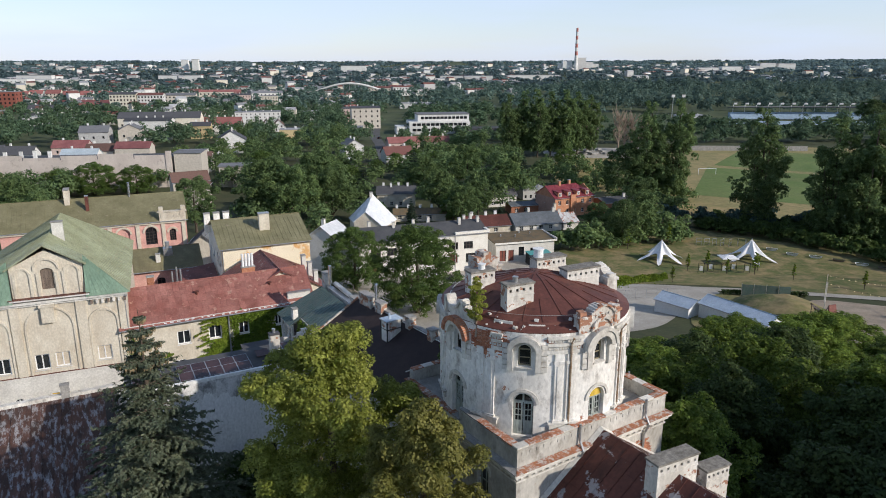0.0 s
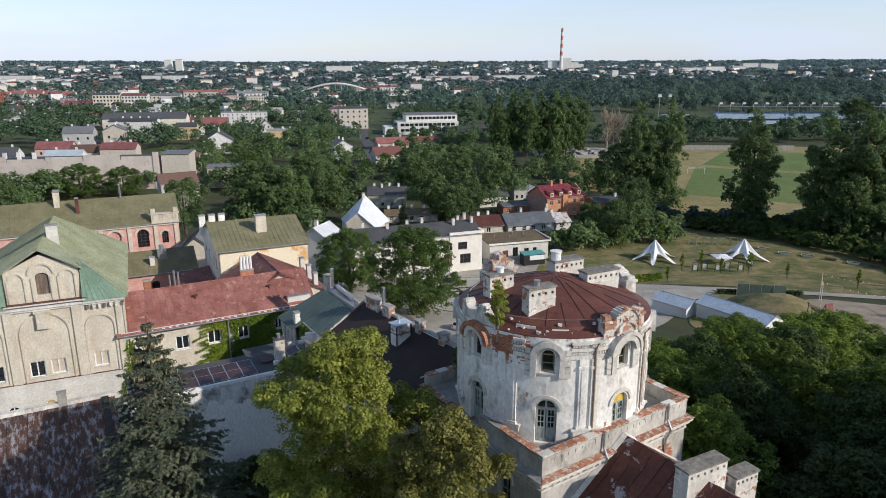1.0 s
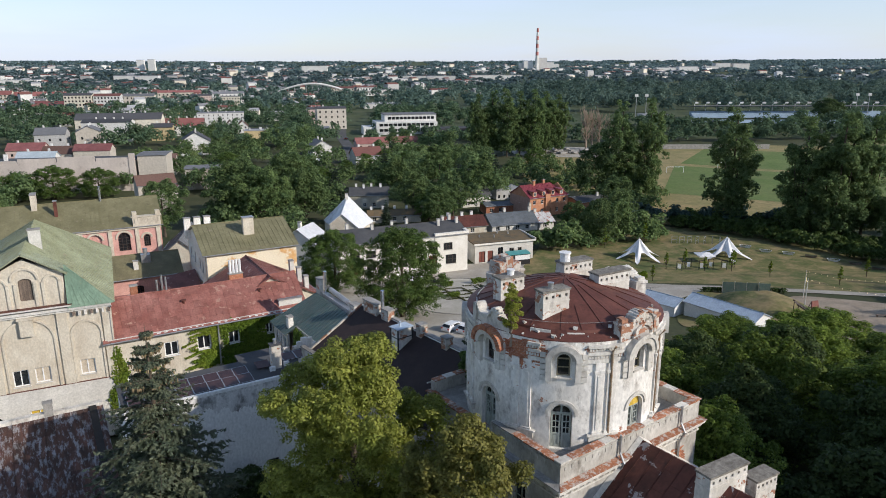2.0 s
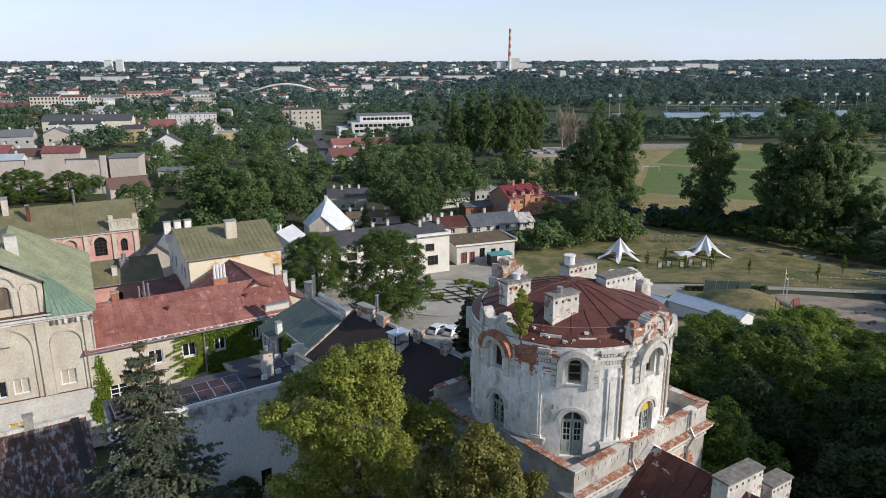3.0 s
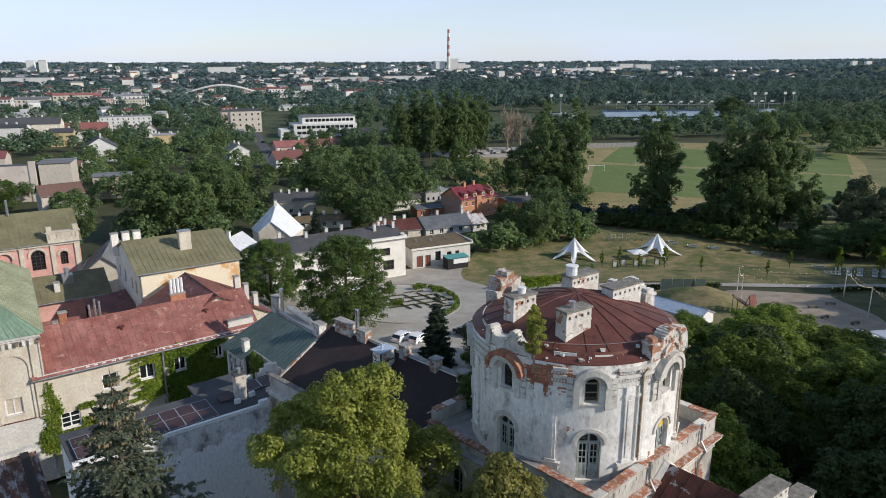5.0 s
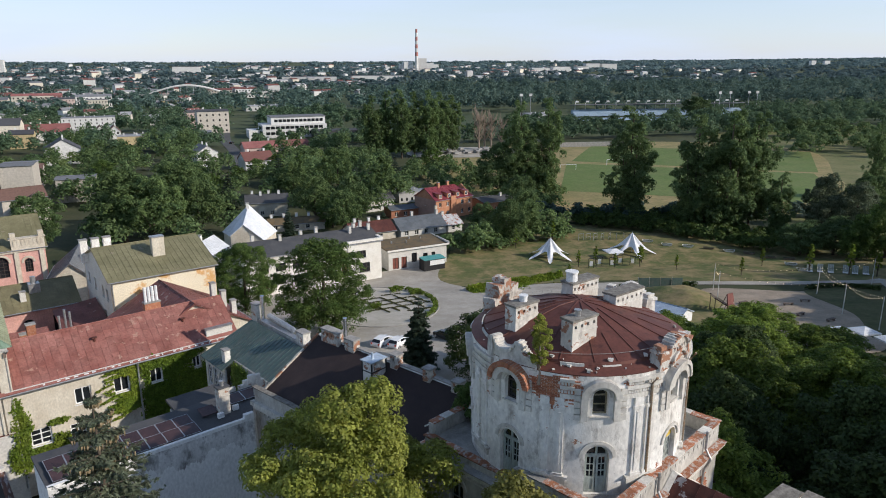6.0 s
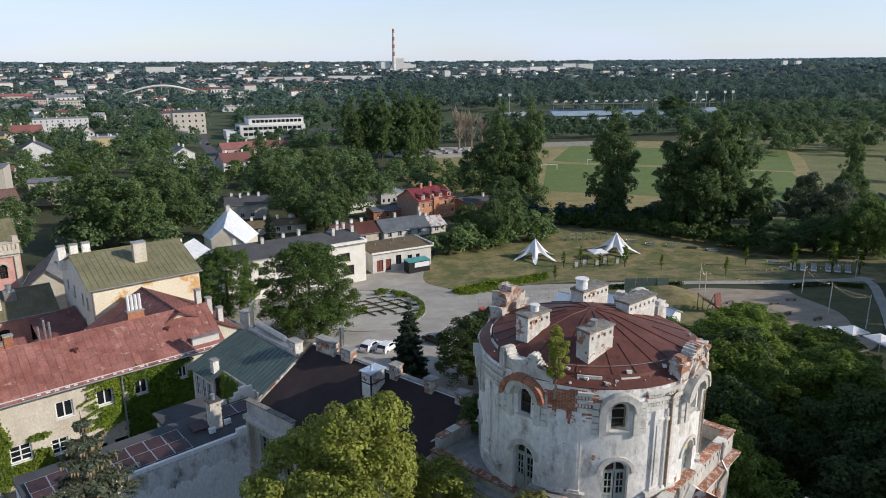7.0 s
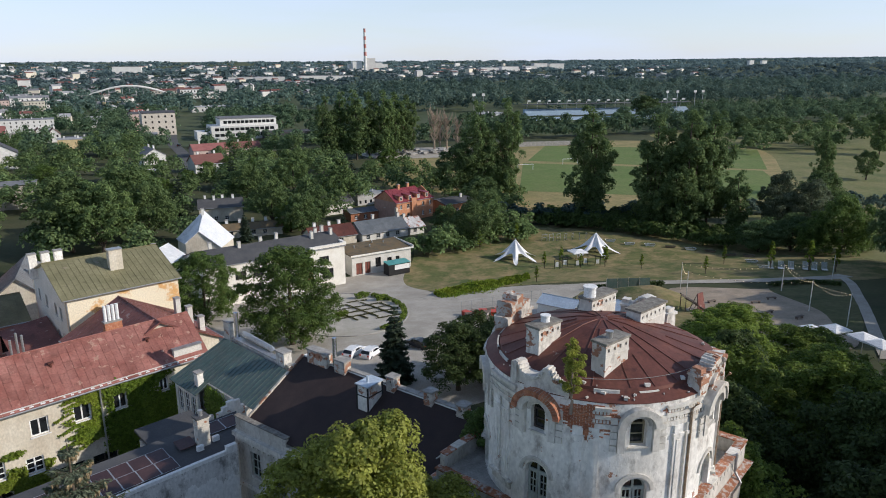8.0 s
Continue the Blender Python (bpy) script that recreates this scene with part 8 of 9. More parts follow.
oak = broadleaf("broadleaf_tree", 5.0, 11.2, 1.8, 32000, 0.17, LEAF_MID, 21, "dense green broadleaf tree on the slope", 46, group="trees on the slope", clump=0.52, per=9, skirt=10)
oak2 = broadleaf("broadleaf_tree", 4.8, 11.4, 1.6, 24000, 0.18, LEAF_DARK_SHADED, 22, "dense broadleaf tree on the slope with shade-darkened leaves", 46, group="trees on the slope", clump=0.52, per=9, skirt=10)
rng = random.Random(4)
first = {id(oak): True, id(oak2): True}
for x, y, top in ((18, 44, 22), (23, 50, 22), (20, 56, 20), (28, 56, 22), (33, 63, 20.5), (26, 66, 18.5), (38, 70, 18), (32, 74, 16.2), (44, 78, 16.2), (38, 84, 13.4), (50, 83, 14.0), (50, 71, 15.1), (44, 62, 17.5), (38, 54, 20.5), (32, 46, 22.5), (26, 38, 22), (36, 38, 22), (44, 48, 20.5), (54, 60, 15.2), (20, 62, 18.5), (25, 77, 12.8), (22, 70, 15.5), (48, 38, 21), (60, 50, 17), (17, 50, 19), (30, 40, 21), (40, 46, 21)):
    # Below y = 54 mostly darkened leaves, beyond brighter: shade and sun by material.
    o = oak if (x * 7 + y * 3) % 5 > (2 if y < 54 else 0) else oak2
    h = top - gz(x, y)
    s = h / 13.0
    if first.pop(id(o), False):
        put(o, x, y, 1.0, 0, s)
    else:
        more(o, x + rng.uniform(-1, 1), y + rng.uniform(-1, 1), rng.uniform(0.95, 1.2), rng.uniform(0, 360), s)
# Tall trees added outside the view, only to throw shade on the slope.
tall = broadleaf("old_lime_tree", 8.5, 17.5, 2.0, 2600, 0.85, LEAF_POPLAR, 35, "unseen tall tree added to shade the slope", 40, group="old lime trees")
put(tall, 45, 29, 0.84, 20, 1.18)
for x, y, s in ((51, 36, 1.05), (57, 43, 1.0), (63, 52, 0.9), (68, 62, 0.75), (40, 22, 1.1), (55, 28, 1.1)):
    more(tall, x, y, s * 0.8, 50 * s + x, s * 1.12)
for x, y, s in ((52, 15, 1.0), (60, 21, 1.1), (56, 29, 0.95), (68, 14, 1.1), (46, 10, 1.0), (56, 6, 1.1), (48, 22, 1.0), (60, 33, 1.0), (70, 27, 1.05), (80, 24, 1.0)):
    more(tall, x, y, s * 1.1, 70 * s + y, s * 1.75, label="unseen very tall tree added to shade the slope")
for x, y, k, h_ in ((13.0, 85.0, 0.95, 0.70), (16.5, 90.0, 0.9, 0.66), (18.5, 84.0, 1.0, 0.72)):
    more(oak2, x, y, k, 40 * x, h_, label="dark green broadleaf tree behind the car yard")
put(spruce("yard_spruce", 3.1, 10.5, 5200, 0.30, NEEDLE_DARK, 6, "dark young spruce beside parked cars", whorls=16), 6.4, 90.5)
for x, y, s in ((-34, 205, 0.8), (-70, 190, 0.8), (-40, 235, 0.8), (-105, 175, 0.7), (-120, 190, 0.8), (5, 199, 0.62), (10, 210, 0.6), (-2, 216, 0.7), (46, 176, 0.62), (52, 180, 0.55), (41, 184, 0.5), (20, 232, 0.75), (-8, 250, 0.7), (8, 262, 0.85), (55, 190, 0.6), (58, 202, 0.7), (62, 236, 1.0), (229, 228, 0.6), (124, 120, 0.6), (150, 170, 0.8)):
    more(big, x, y, s, rng.uniform(0, 360), s)
pop = poplar("poplar", 7.6, 31.0, 3.0, 26000, 0.40, LEAF_POPLAR, 41, "tall dark green poplar beside the meadow", "poplars by the meadow")
put(pop, 88.3, 194.0, 1.0)
for x, y, s, k in ((101, 180, 0.95, 0.96), (107, 174, 1.0, 1.0), (112, 178, 0.95, 0.98), (117.5, 178, 0.95, 0.97), (76.8, 231.7, 0.8, 1.02), (68, 233.5, 0.95, 0.99), (31, 346, 0.85, 0.90), (38, 350, 0.85, 0.95), (45, 346, 0.85, 0.98), (52, 350, 0.9, 0.94), (59, 348, 0.85, 0.97), (66, 354, 0.9, 0.93), (73, 358, 0.8, 0.88), (187, 208, 0.5, 0.76), (298, 285, 0.7, 0.78)):
    more(pop, x, y, s, rng.uniform(0, 360), k)


willow = broadleaf("willow_tree", 7.4, 12.5, 0.6, 22000, 0.30, LEAF_GARDEN, 37, "round willow with a crown down to the grass", 50, group="willows", clump=0.8, per=8)
put(willow, 112.5, 150.5, 0.75, 10, 0.62)
for x, y, r_, h_ in ((120, 148, 0.85, 0.72), (119, 156, 0.6, 0.55), (300, 390, 1.1, 0.9), (312, 386, 1.0, 0.8), (318, 530, 1.6, 1.35)):
    more(willow, x, y, r_, 37 * x, h_)
# Added beyond the right edge, mostly unseen, to shade the side path.
for x, y, k in ((127, 124, 0.9), (120, 113, 1.0), (113, 103, 1.0), (106, 94, 1.0), (99, 84, 1.0), (91, 75, 1.0), (122, 102, 1.2), (112, 88, 1.2)):
    more(willow, x, y, k, 23 * x, k * 1.15, label="mostly unseen willow added to shade the side path")
grey_willow = broadleaf("grey_willow", 5.6, 14.0, 1.4, 17000, 0.27, leafmat("grey_green_willow_leaves", (0.105, 0.138, 0.078), (0.175, 0.205, 0.125), s1=0.3, rough=0.7, through_=0.42), 51, "grey-green willow at the foot of the meadow", 46, group="grey willows", clump=0.6, per=9, skirt=6)
put(grey_willow, 131.5, 165.5, 1.0, 0, 1.12)
for x, y, k, h_ in ((134, 157.5, 0.95, 1.05), (140, 162, 0.9, 0.92), (127.5, 160, 0.75, 0.8)):
    more(grey_willow, x, y, k, 51 * x, h_)
maple = broadleaf("field_maple", 7.2, 12.6, 0.8, 22000, 0.28, LEAF_YARD, 53, "broad bright green field maple beside the lawn", 56, group="field maples", clump=0.75, per=9, skirt=10)
put(maple, 127.5, 140.5, 1.0, 0, 1.05)
for x, y, k, h_ in ((120.5, 141.5, 0.62, 0.66), (134.5, 141, 0.55, 0.5)):
    more(maple, x, y, k, 29 * x, h_)
more(pop, 119.5, 168.5, 0.56, 200, 0.52, label="slender upright poplar beside the meadow")


fir = spruce("garden_spruce", 3.6, 13.0, 5200, 0.42, NEEDLE_DARK, 8, "dark spruce among the garden trees", "garden spruces", 15)
put(fir, -28.5, 239, 1.0, 20, 0.95)
for x, y, k in ((-10, 198.5, 0.62), (-13, 281, 1.0), (15.6, 194.5, 0.55), (-62, 250, 0.8), (30, 268, 0.9)):
    more(fir, x, y, k, 40 * k, k)
for x, y, k, h_ in ((2.5, 206.3, 0.55, 0.46), (20.3, 246, 0.55, 0.5), (53, 309, 0.6, 0.5), (-126, 246, 0.95, 0.62), (-112, 249, 0.8, 0.55), (-138, 243, 0.75, 0.5), (-36, 262, 0.5, 0.45), (-22, 302, 0.5, 0.42), (-29, 287, 0.45, 0.38), (-14, 312, 0.5, 0.44), (-4, 300, 0.55, 0.48), (-80, 300, 0.6, 0.5), (44, 230, 0.5, 0.42)):
    more(shade, x, y, k, 61 * k + x, h_, label="fresh green tree among the gardens")


def woods(name, spots, label, leaf=LEAF_FAR_HAZED, seed=1, n=70, size=1.6, squash=0.85):
    """A far wood or belt of trees as one sheet of leaves: spots of (x, y, radius, height)."""
    r = np.random.default_rng(seed)
    lumps = []
    for x, y, R, H in spots:
        g0 = gz(x, y)
        lumps.append((x, y, g0 + H * 0.5, R * 0.66))
        for i in range(8):
            a, u = i * 2.399 + r.uniform(-0.4, 0.4), r.uniform(0.0, 1.0)
            q = R * (0.75 - 0.55 * u) * r.uniform(0.75, 1.1)
            lumps.append((x + q * math.cos(a), y + q * math.sin(a), g0 + H * (0.28 + 0.56 * u), R * r.uniform(0.28, 0.46)))
    p, d = lump_leaves(lumps, n * len(spots), r, low=-0.2, squash=squash, loose=0.4)
    return tagged(part(name, cards(name, p, d, size, r), leaf), label, "trees", kind="stuff")
rn = np.random.default_rng(77)


def scatter(n, x0, x1, y0, y1, R, H, avoid=(), slant=None):
    """Random tree spots in a box of the plan (slant: bounds of x / y instead of x)."""
    out = []
    while len(out) < n:
        y = rn.uniform(y0, y1)
        x = rn.uniform(x0, x1) if slant is None else y * rn.uniform(*slant)
        if any(a < x < b and c < y < d for a, b, c, d in avoid):
            continue
        out.append((x, y, rn.uniform(*R), rn.uniform(*H)))
    return out


FRONT = tuple((p[1] - p[4] / 2 - 3, p[1] + p[4] / 2 + 3, p[2] - 13, p[2] + 10) for p in PLACED if p[2] < 560) + ((-40, 34, 405, 485),)
BACK = tuple((p[1] - p[4] / 2 - 2, p[1] + p[4] / 2 + 2, p[2] - 48, p[2] + 8) for p in PLACED if p[2] >= 560)
KEEP = FRONT + BACK + ((-25, -8, 208, 236), (-17, 50, 180, 212), (18, 32, 208, 230), (28, 50, 192, 216), (-32, -8, 160, 190), (58, 320, 196, 400), (-50, -30, 330, 700))
GARDENS = KEEP + ((-128, -64, 178, 250),)
woods("garden_trees", scatter(95, -125, 30, 178, 440, (3.5, 6.5), (7, 13), GARDENS), "green garden trees among the nearer houses", LEAF_GARDEN, n=400, size=0.62, seed=3)
woods("fruit_trees", scatter(55, -125, 30, 190, 440, (3.0, 5.5), (5, 10), GARDENS), "lighter green fruit trees in the gardens", leafmat("light_garden_leaves", (0.130, 0.188, 0.068), (0.215, 0.275, 0.105), island=0.28, s1=0.11, rough=0.75, through_=0.42), n=380, size=0.58, seed=33)
woods("garden_thicket", scatter(125, -125, 60, 178, 440, (3.0, 6.0), (6, 12), GARDENS), "dark bushes and trees among the nearer houses", LEAF_POPLAR, n=300, size=0.68, seed=23)
woods("side_trees", scatter(60, -175, -50, 180, 250, (3.5, 6.0), (8, 12), ((-128, -60, 180, 262),)), "trees round the old warehouses", LEAF_GARDEN, n=320, size=0.65, seed=13)
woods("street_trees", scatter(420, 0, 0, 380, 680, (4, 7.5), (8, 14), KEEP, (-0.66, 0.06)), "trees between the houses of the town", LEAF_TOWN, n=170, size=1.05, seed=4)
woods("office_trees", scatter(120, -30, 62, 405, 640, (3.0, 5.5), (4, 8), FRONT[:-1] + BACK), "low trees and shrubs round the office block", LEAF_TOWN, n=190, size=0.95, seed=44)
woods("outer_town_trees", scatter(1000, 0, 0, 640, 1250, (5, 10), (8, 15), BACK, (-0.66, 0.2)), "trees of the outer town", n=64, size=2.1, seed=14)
woods("meadow_hedge", [(x, 199 - 0.11 * (x - 60) + rn.uniform(-4, 4), rn.uniform(2.5, 4.5), rn.uniform(3, 7)) for x in range(58, 190, 3)], "dark hedge of bushes along the meadow", n=240, size=0.75, seed=5)
BELT = [(72, 195), (78, 189), (85, 185), (91, 179), (95, 172), (100, 166), (104, 160), (107, 154)]
woods("meadow_thicket", scatter(60, 44, 86, 212, 300, (2.5, 5.0), (3.5, 8), ((44, 60, 212, 226),)), "dark scrub between the red house and the pitches", LEAF_POPLAR, n=300, size=0.62, seed=45)
woods("lawn_thicket", [(BELT[i][0] + (BELT[i + 1][0] - BELT[i][0]) * k / 6 + rn.uniform(-1.5, 1.5) + o, BELT[i][1] + (BELT[i + 1][1] - BELT[i][1]) * k / 6 + o + rn.uniform(-1.5, 1.5), rn.uniform(1.6, 3.0), rn.uniform(2.0, 4.6)) for i in range(7) for k in range(6) for o in (0, 4.5, 9)], "dark thicket of shrubs between the lawn and the poplars", LEAF_DEEP, n=300, size=0.5, seed=25)
woods("lawn_hedge", [(x, 171 + 0.32 * (x - 30) + rn.uniform(-3, 3), rn.uniform(1.8, 4.2), rn.uniform(2.5, 8)) for x in range(28, 66, 1)], "green shrubs at the edge of the lawn", n=200, size=0.6, seed=15, leaf=LEAF_POPLAR)
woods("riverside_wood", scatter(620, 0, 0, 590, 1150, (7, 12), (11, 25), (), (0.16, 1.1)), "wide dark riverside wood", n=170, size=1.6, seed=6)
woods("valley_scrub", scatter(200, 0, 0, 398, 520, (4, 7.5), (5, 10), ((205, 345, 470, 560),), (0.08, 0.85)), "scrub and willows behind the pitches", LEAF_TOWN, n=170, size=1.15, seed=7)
woods("field_edge_trees", scatter(70, 0, 0, 300, 400, (4, 7.0), (7, 13), (), (0.74, 1.05)), "round willows and bushes on rough grass", LEAF_GARDEN, n=220, size=1.0, seed=16)
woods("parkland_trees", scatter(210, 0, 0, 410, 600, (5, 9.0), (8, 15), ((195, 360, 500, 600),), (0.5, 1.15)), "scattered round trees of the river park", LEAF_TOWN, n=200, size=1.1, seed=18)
# These far belts carry haze in their leaf colour.
woods("far_wood", scatter(1300, 0, 0, 1150, 2300, (12, 26), (7, 12), (), (-0.75, 1.2)), "belts of distant woodland", LEAF_SKYLINE_HAZED, n=34, size=6.2, seed=8, squash=0.35)
woods("horizon_wood", scatter(1500, 0, 0, 2300, 4400, (26, 55), (6, 10), (), (-0.8, 1.2)), "woods along the skyline", LEAF_SKYLINE_HAZED, n=24, size=10.5, seed=9, squash=0.14)

# ---- parterre, cars and park ----
par = thing("parterre_kerb", pose(0, 0, 0), "curved low kerb of the overgrown parterre", "kerb")
PC = (6.0, 130.5)                            # parterre centre
def px(r, t):
    x, y = PC[0] + 11.0 * r * math.cos(t), PC[1] + 16.5 * r * math.sin(t)
    return x, y
bm = bmesh.new()
tube(bm, [(*px(1, i * math.tau / 40), gz(*px(1, i * math.tau / 40)) + 0.1) for i in range(41)], 0.12, 6)
part("kerb_ring", bm, CONCRETE, par)
PALE_GRAVEL = mat("bleached_gravel", (0.44, 0.405, 0.35), (0.54, 0.50, 0.44), (0.36, 0.34, 0.27), s1=0.25, s2=5, bump=0.4, amount=0.7, rough=0.95)
patch("parterre_bed", [px(0.985, i * math.tau / 48) for i in range(48)], PALE_GRAVEL, 0.09, "pale gravel of the round parterre")
BOX_HEDGE = leafmat("clipped_box_leaves", (0.075, 0.085, 0.032), (0.12, 0.115, 0.05))
def hedge(x0, y0, x1, y1, w=0.7, h=0.6, label="low clipped hedge of the parterre", leaf=BOX_HEDGE, size=0.16, dens=60):
    L = math.hypot(x1 - x0, y1 - y0)
    r = np.random.default_rng(int(abs(x0 * 131 + y0 * 17 + x1)))
    n = int(dens * L * (w + h)) + 20
    t, s, v = r.uniform(0, 1, n), r.uniform(-0.5, 0.5, n), r.uniform(0, 1, n) ** 0.5
    dx, dy = (x1 - x0) / L, (y1 - y0) / L
    X, Y = x0 + (x1 - x0) * t - dy * s * w, y0 + (y1 - y0) * t + dx * s * w
    Z = np.array([gz(a, b) for a, b in zip(X, Y)]) + h * v
    return tagged(part("hedge", cards("hedge", np.stack([X, Y, Z], 1), r.normal(size=(n, 3)) + (0, 0, 0.8), size, r), leaf), label, "hedge", "parterre hedges")
ang = radians(19)
def ph(u, v):
    return PC[0] + 3.0 + u * math.cos(ang) - v * math.sin(ang), PC[1] + u * math.sin(ang) + v * math.cos(ang)
for u0, v0, u1, v1 in ((-7, -3, 6, -3), (-7, 3, 6, 3), (-7, 0, 6, 0), (-4, -6, -4, 6), (0, -6, 0, 6), (3, -6, 3, 6), (-2, -6, -2, -3), (5.5, -3, 5.5, 3), (-7, 6, 0, 6), (1, 7.5, 5, 7.0), (-9, 9, -3, 9.5), (-1, -7, 5, -7.5)):
    hedge(*ph(u0, v0), *ph(u1, v1), 0.3, 0.3, dens=75)
for i in range(9):
    t = -1.2 + 0.26 * i
    hedge(*px(0.95, t), *px(0.95, t + 0.2), 0.9, 0.75, "bushy hedge piece on the parterre edge", LEAF_MID, 0.22)
for u, v in ((-8, 5), (-3, 9), (4, 9.5), (6, 5), (-6, -1.5)):
    x, y = ph(u, v)
    hedge(x, y, x + 2.2, y + 0.8, 1.3, 1.1, "untrimmed shrub in the parterre", LEAF_MID, 0.25, 70)


def car(x, y, rz, paint, label):
    c = thing("car", pose(x, y, gz(x, y), 0, 0, rz), label, "car", "parked cars")
    bm = bmesh.new()
    prof = [(-2.0, 0.35), (-2.05, 0.75), (-1.9, 0.95), (-1.5, 1.38), (-0.2, 1.44), (0.5, 1.34), (1.05, 0.95), (1.85, 0.82), (2.05, 0.6), (2.0, 0.32)]
    L_, R_ = [], []
    for px_, pz in prof:
        w = 0.82 if pz < 1.0 else 0.66
        L_.append(bm.verts.new((px_, w, pz))), R_.append(bm.verts.new((px_, -w, pz)))
    for i in range(len(prof) - 1):
        bm.faces.new((L_[i], L_[i + 1], R_[i + 1], R_[i]))
    bm.faces.new(L_[::-1]), bm.faces.new(R_), bm.faces.new((L_[-1], L_[0], R_[0], R_[-1]))
    bmesh.ops.recalc_face_normals(bm, faces=bm.faces)
    b = part("body", bm, paint, c)
    for s in (-1, 1):
        bm = bmesh.new()
        quad(bm, (-1.55, s * 0.775, 1.0), (0.85, s * 0.775, 1.0), (0.4, s * 0.70, 1.3), (-1.35, s * 0.70, 1.33))
        part("side_window", bm, GLASS, b)
        for wx in (-1.25, 1.3):
            bm = bmesh.new()
            tube(bm, [(wx, s * 0.66, 0.31), (wx, s * 0.86, 0.31)], 0.31, 14)
            wl_ = part("wheel", bm, BLACK_PAINT, c)
            bm = bmesh.new()
            tube(bm, [(wx, s * 0.862, 0.31), (wx, s * 0.875, 0.31)], 0.19, 10)
            part("rim", bm, ZINC, wl_)
    for n_, q in (("windscreen", ((0.55, -0.62, 1.34), (0.55, 0.62, 1.34), (1.04, 0.72, 0.98), (1.04, -0.72, 0.98))), ("rear_window", ((-1.88, -0.72, 0.99), (-1.88, 0.72, 0.99), (-1.53, 0.62, 1.36), (-1.53, -0.62, 1.36)))):
        bm = bmesh.new()
        nrm = (Vector(q[1]) - Vector(q[0])).cross(Vector(q[2]) - Vector(q[0])).normalized() * 0.012
        if (nrm.x > 0) != (n_ == "windscreen"):
            nrm = -nrm
        quad(bm, *(Vector(v) + nrm for v in q))
        part(n_, bm, GLASS, b)
    for s in (-1, 1):
        bm = bmesh.new()
        box(bm, 1.93, 2.05, s * 0.6 - 0.16, s * 0.6 + 0.16, 0.6, 0.74)
        part("headlight", bm, STEEL, b)
        bm = bmesh.new()
        box(bm, -2.06, -1.98, s * 0.62 - 0.12, s * 0.62 + 0.12, 0.7, 0.95)
        part("tail_light", bm, RED_PLASTIC, b)
    return c
car(3.4, 104.3, 48, CAR_WHITE, "white hatchback parked on the gravel yard")
car(5.7, 103.0, 48, CAR_WHITE, "white estate car parked on the gravel yard")
car(13.0, 104.5, 118, CAR_DARK, "black car parked under the trees")
car(-2.2, 144.0, 15, CAR_WHITE, "white car before the white building")
car(1.5, 141.5, 20, CAR_DARK, "dark car before the white building")
for i, (x, y, r, p) in enumerate(((-57, 338, 20, CAR_WHITE), (-52, 337, 20, CAR_DARK), (-46, 336, 20, CAR_WHITE), (38, 255, 30, CAR_WHITE), (-41, 430, 75, CAR_DARK))):
    car(x, y, r, p, "white car parked between far gardens" if p is CAR_WHITE else "dark car parked between far gardens")


def star_tent(x, y, R, H, rz):
    t = thing("star_tent", pose(x, y, gz(x, y), 0, 0, rz), "white star-shaped canopy tent on the lawn", "tent", "star tents")
    bm = bmesh.new()
    rows = []
    for j in range(13):
        f = j / 12
        row = []
        for i in range(72):
            a = i * math.tau / 72
            arm = (0.5 + 0.5 * math.cos(6 * a)) ** 3.0
            r = R * f * (0.34 + 0.66 * arm)
            z = H * ((1 - f) ** 1.5 * (0.62 + 0.38 * arm) + (1 - arm) * 0.38 * (1 - f) + (1 - arm) * f * 0.36) + 0.03
            row.append(bm.verts.new((r * math.cos(a), r * math.sin(a), z)))
        rows.append(row)
    for a, b in zip(rows[1:], rows[2:]):
        for i in range(len(a)):
            bm.faces.new((a[i], b[i], b[(i + 1) % len(a)], a[(i + 1) % len(a)]))
    top = bm.verts.new((0, 0, H))
    for i in range(len(rows[1])):
        bm.faces.new((top, rows[1][i], rows[1][(i + 1) % len(rows[1])]))
    for v in rows[0]:
        bm.verts.remove(v)
    bmesh.ops.recalc_face_normals(bm, faces=bm.faces)
    part("canopy", bm, CANVAS, t, smooth=True)
    bm = bmesh.new()
    tube(bm, [(0, 0, 0), (0, 0, H + 0.15)], 0.08, 8)
    part("mast", bm, ZINC, t)
    return t
star_tent(52.0, 162.2, 6.0, 5.0, 10)
star_tent(73.6, 162.3, 6.3, 5.1, 25)


def parasol(x, y, s=1.5, h=2.5, z=None):
    t = thing("parasol", pose(x, y, gz(x, y) if z is None else z), "square white parasol on the grass", "parasol", "parasols")
    bm = bmesh.new()
    tip = bm.verts.new((0, 0, h + 0.5))
    c = [bm.verts.new((a * s, b * s, h)) for a, b in ((-1, -1), (1, -1), (1, 1), (-1, 1))]
    d = [bm.verts.new((a * s, b * s, h - 0.2)) for a, b in ((-1, -1), (1, -1), (1, 1), (-1, 1))]
    for i in range(4):
        bm.faces.new((c[i], c[(i + 1) % 4], tip)), bm.faces.new((d[i], d[(i + 1) % 4], c[(i + 1) % 4], c[i]))
    part("canopy", bm, CANVAS, t)
    bm = bmesh.new()
    tube(bm, [(0, 0, 0), (0, 0, h + 0.3)], 0.05, 6)
    part("pole", bm, ZINC, t)
parasol(66.5, 158.0, 1.9, 1.9)
for x, y in ((67.3, 82.9), (67.2, 78.3), (64.1, 83.9), (66.5, 75.0)):
    parasol(x, y, 1.45, 2.45)
ramp = thing("board_ramp", pose(62.8, 105.8, gz(62.8, 105.8), 0, 0, 20), "dark maroon tapered climbing board on sand", "climbing board")
bm = bmesh.new()
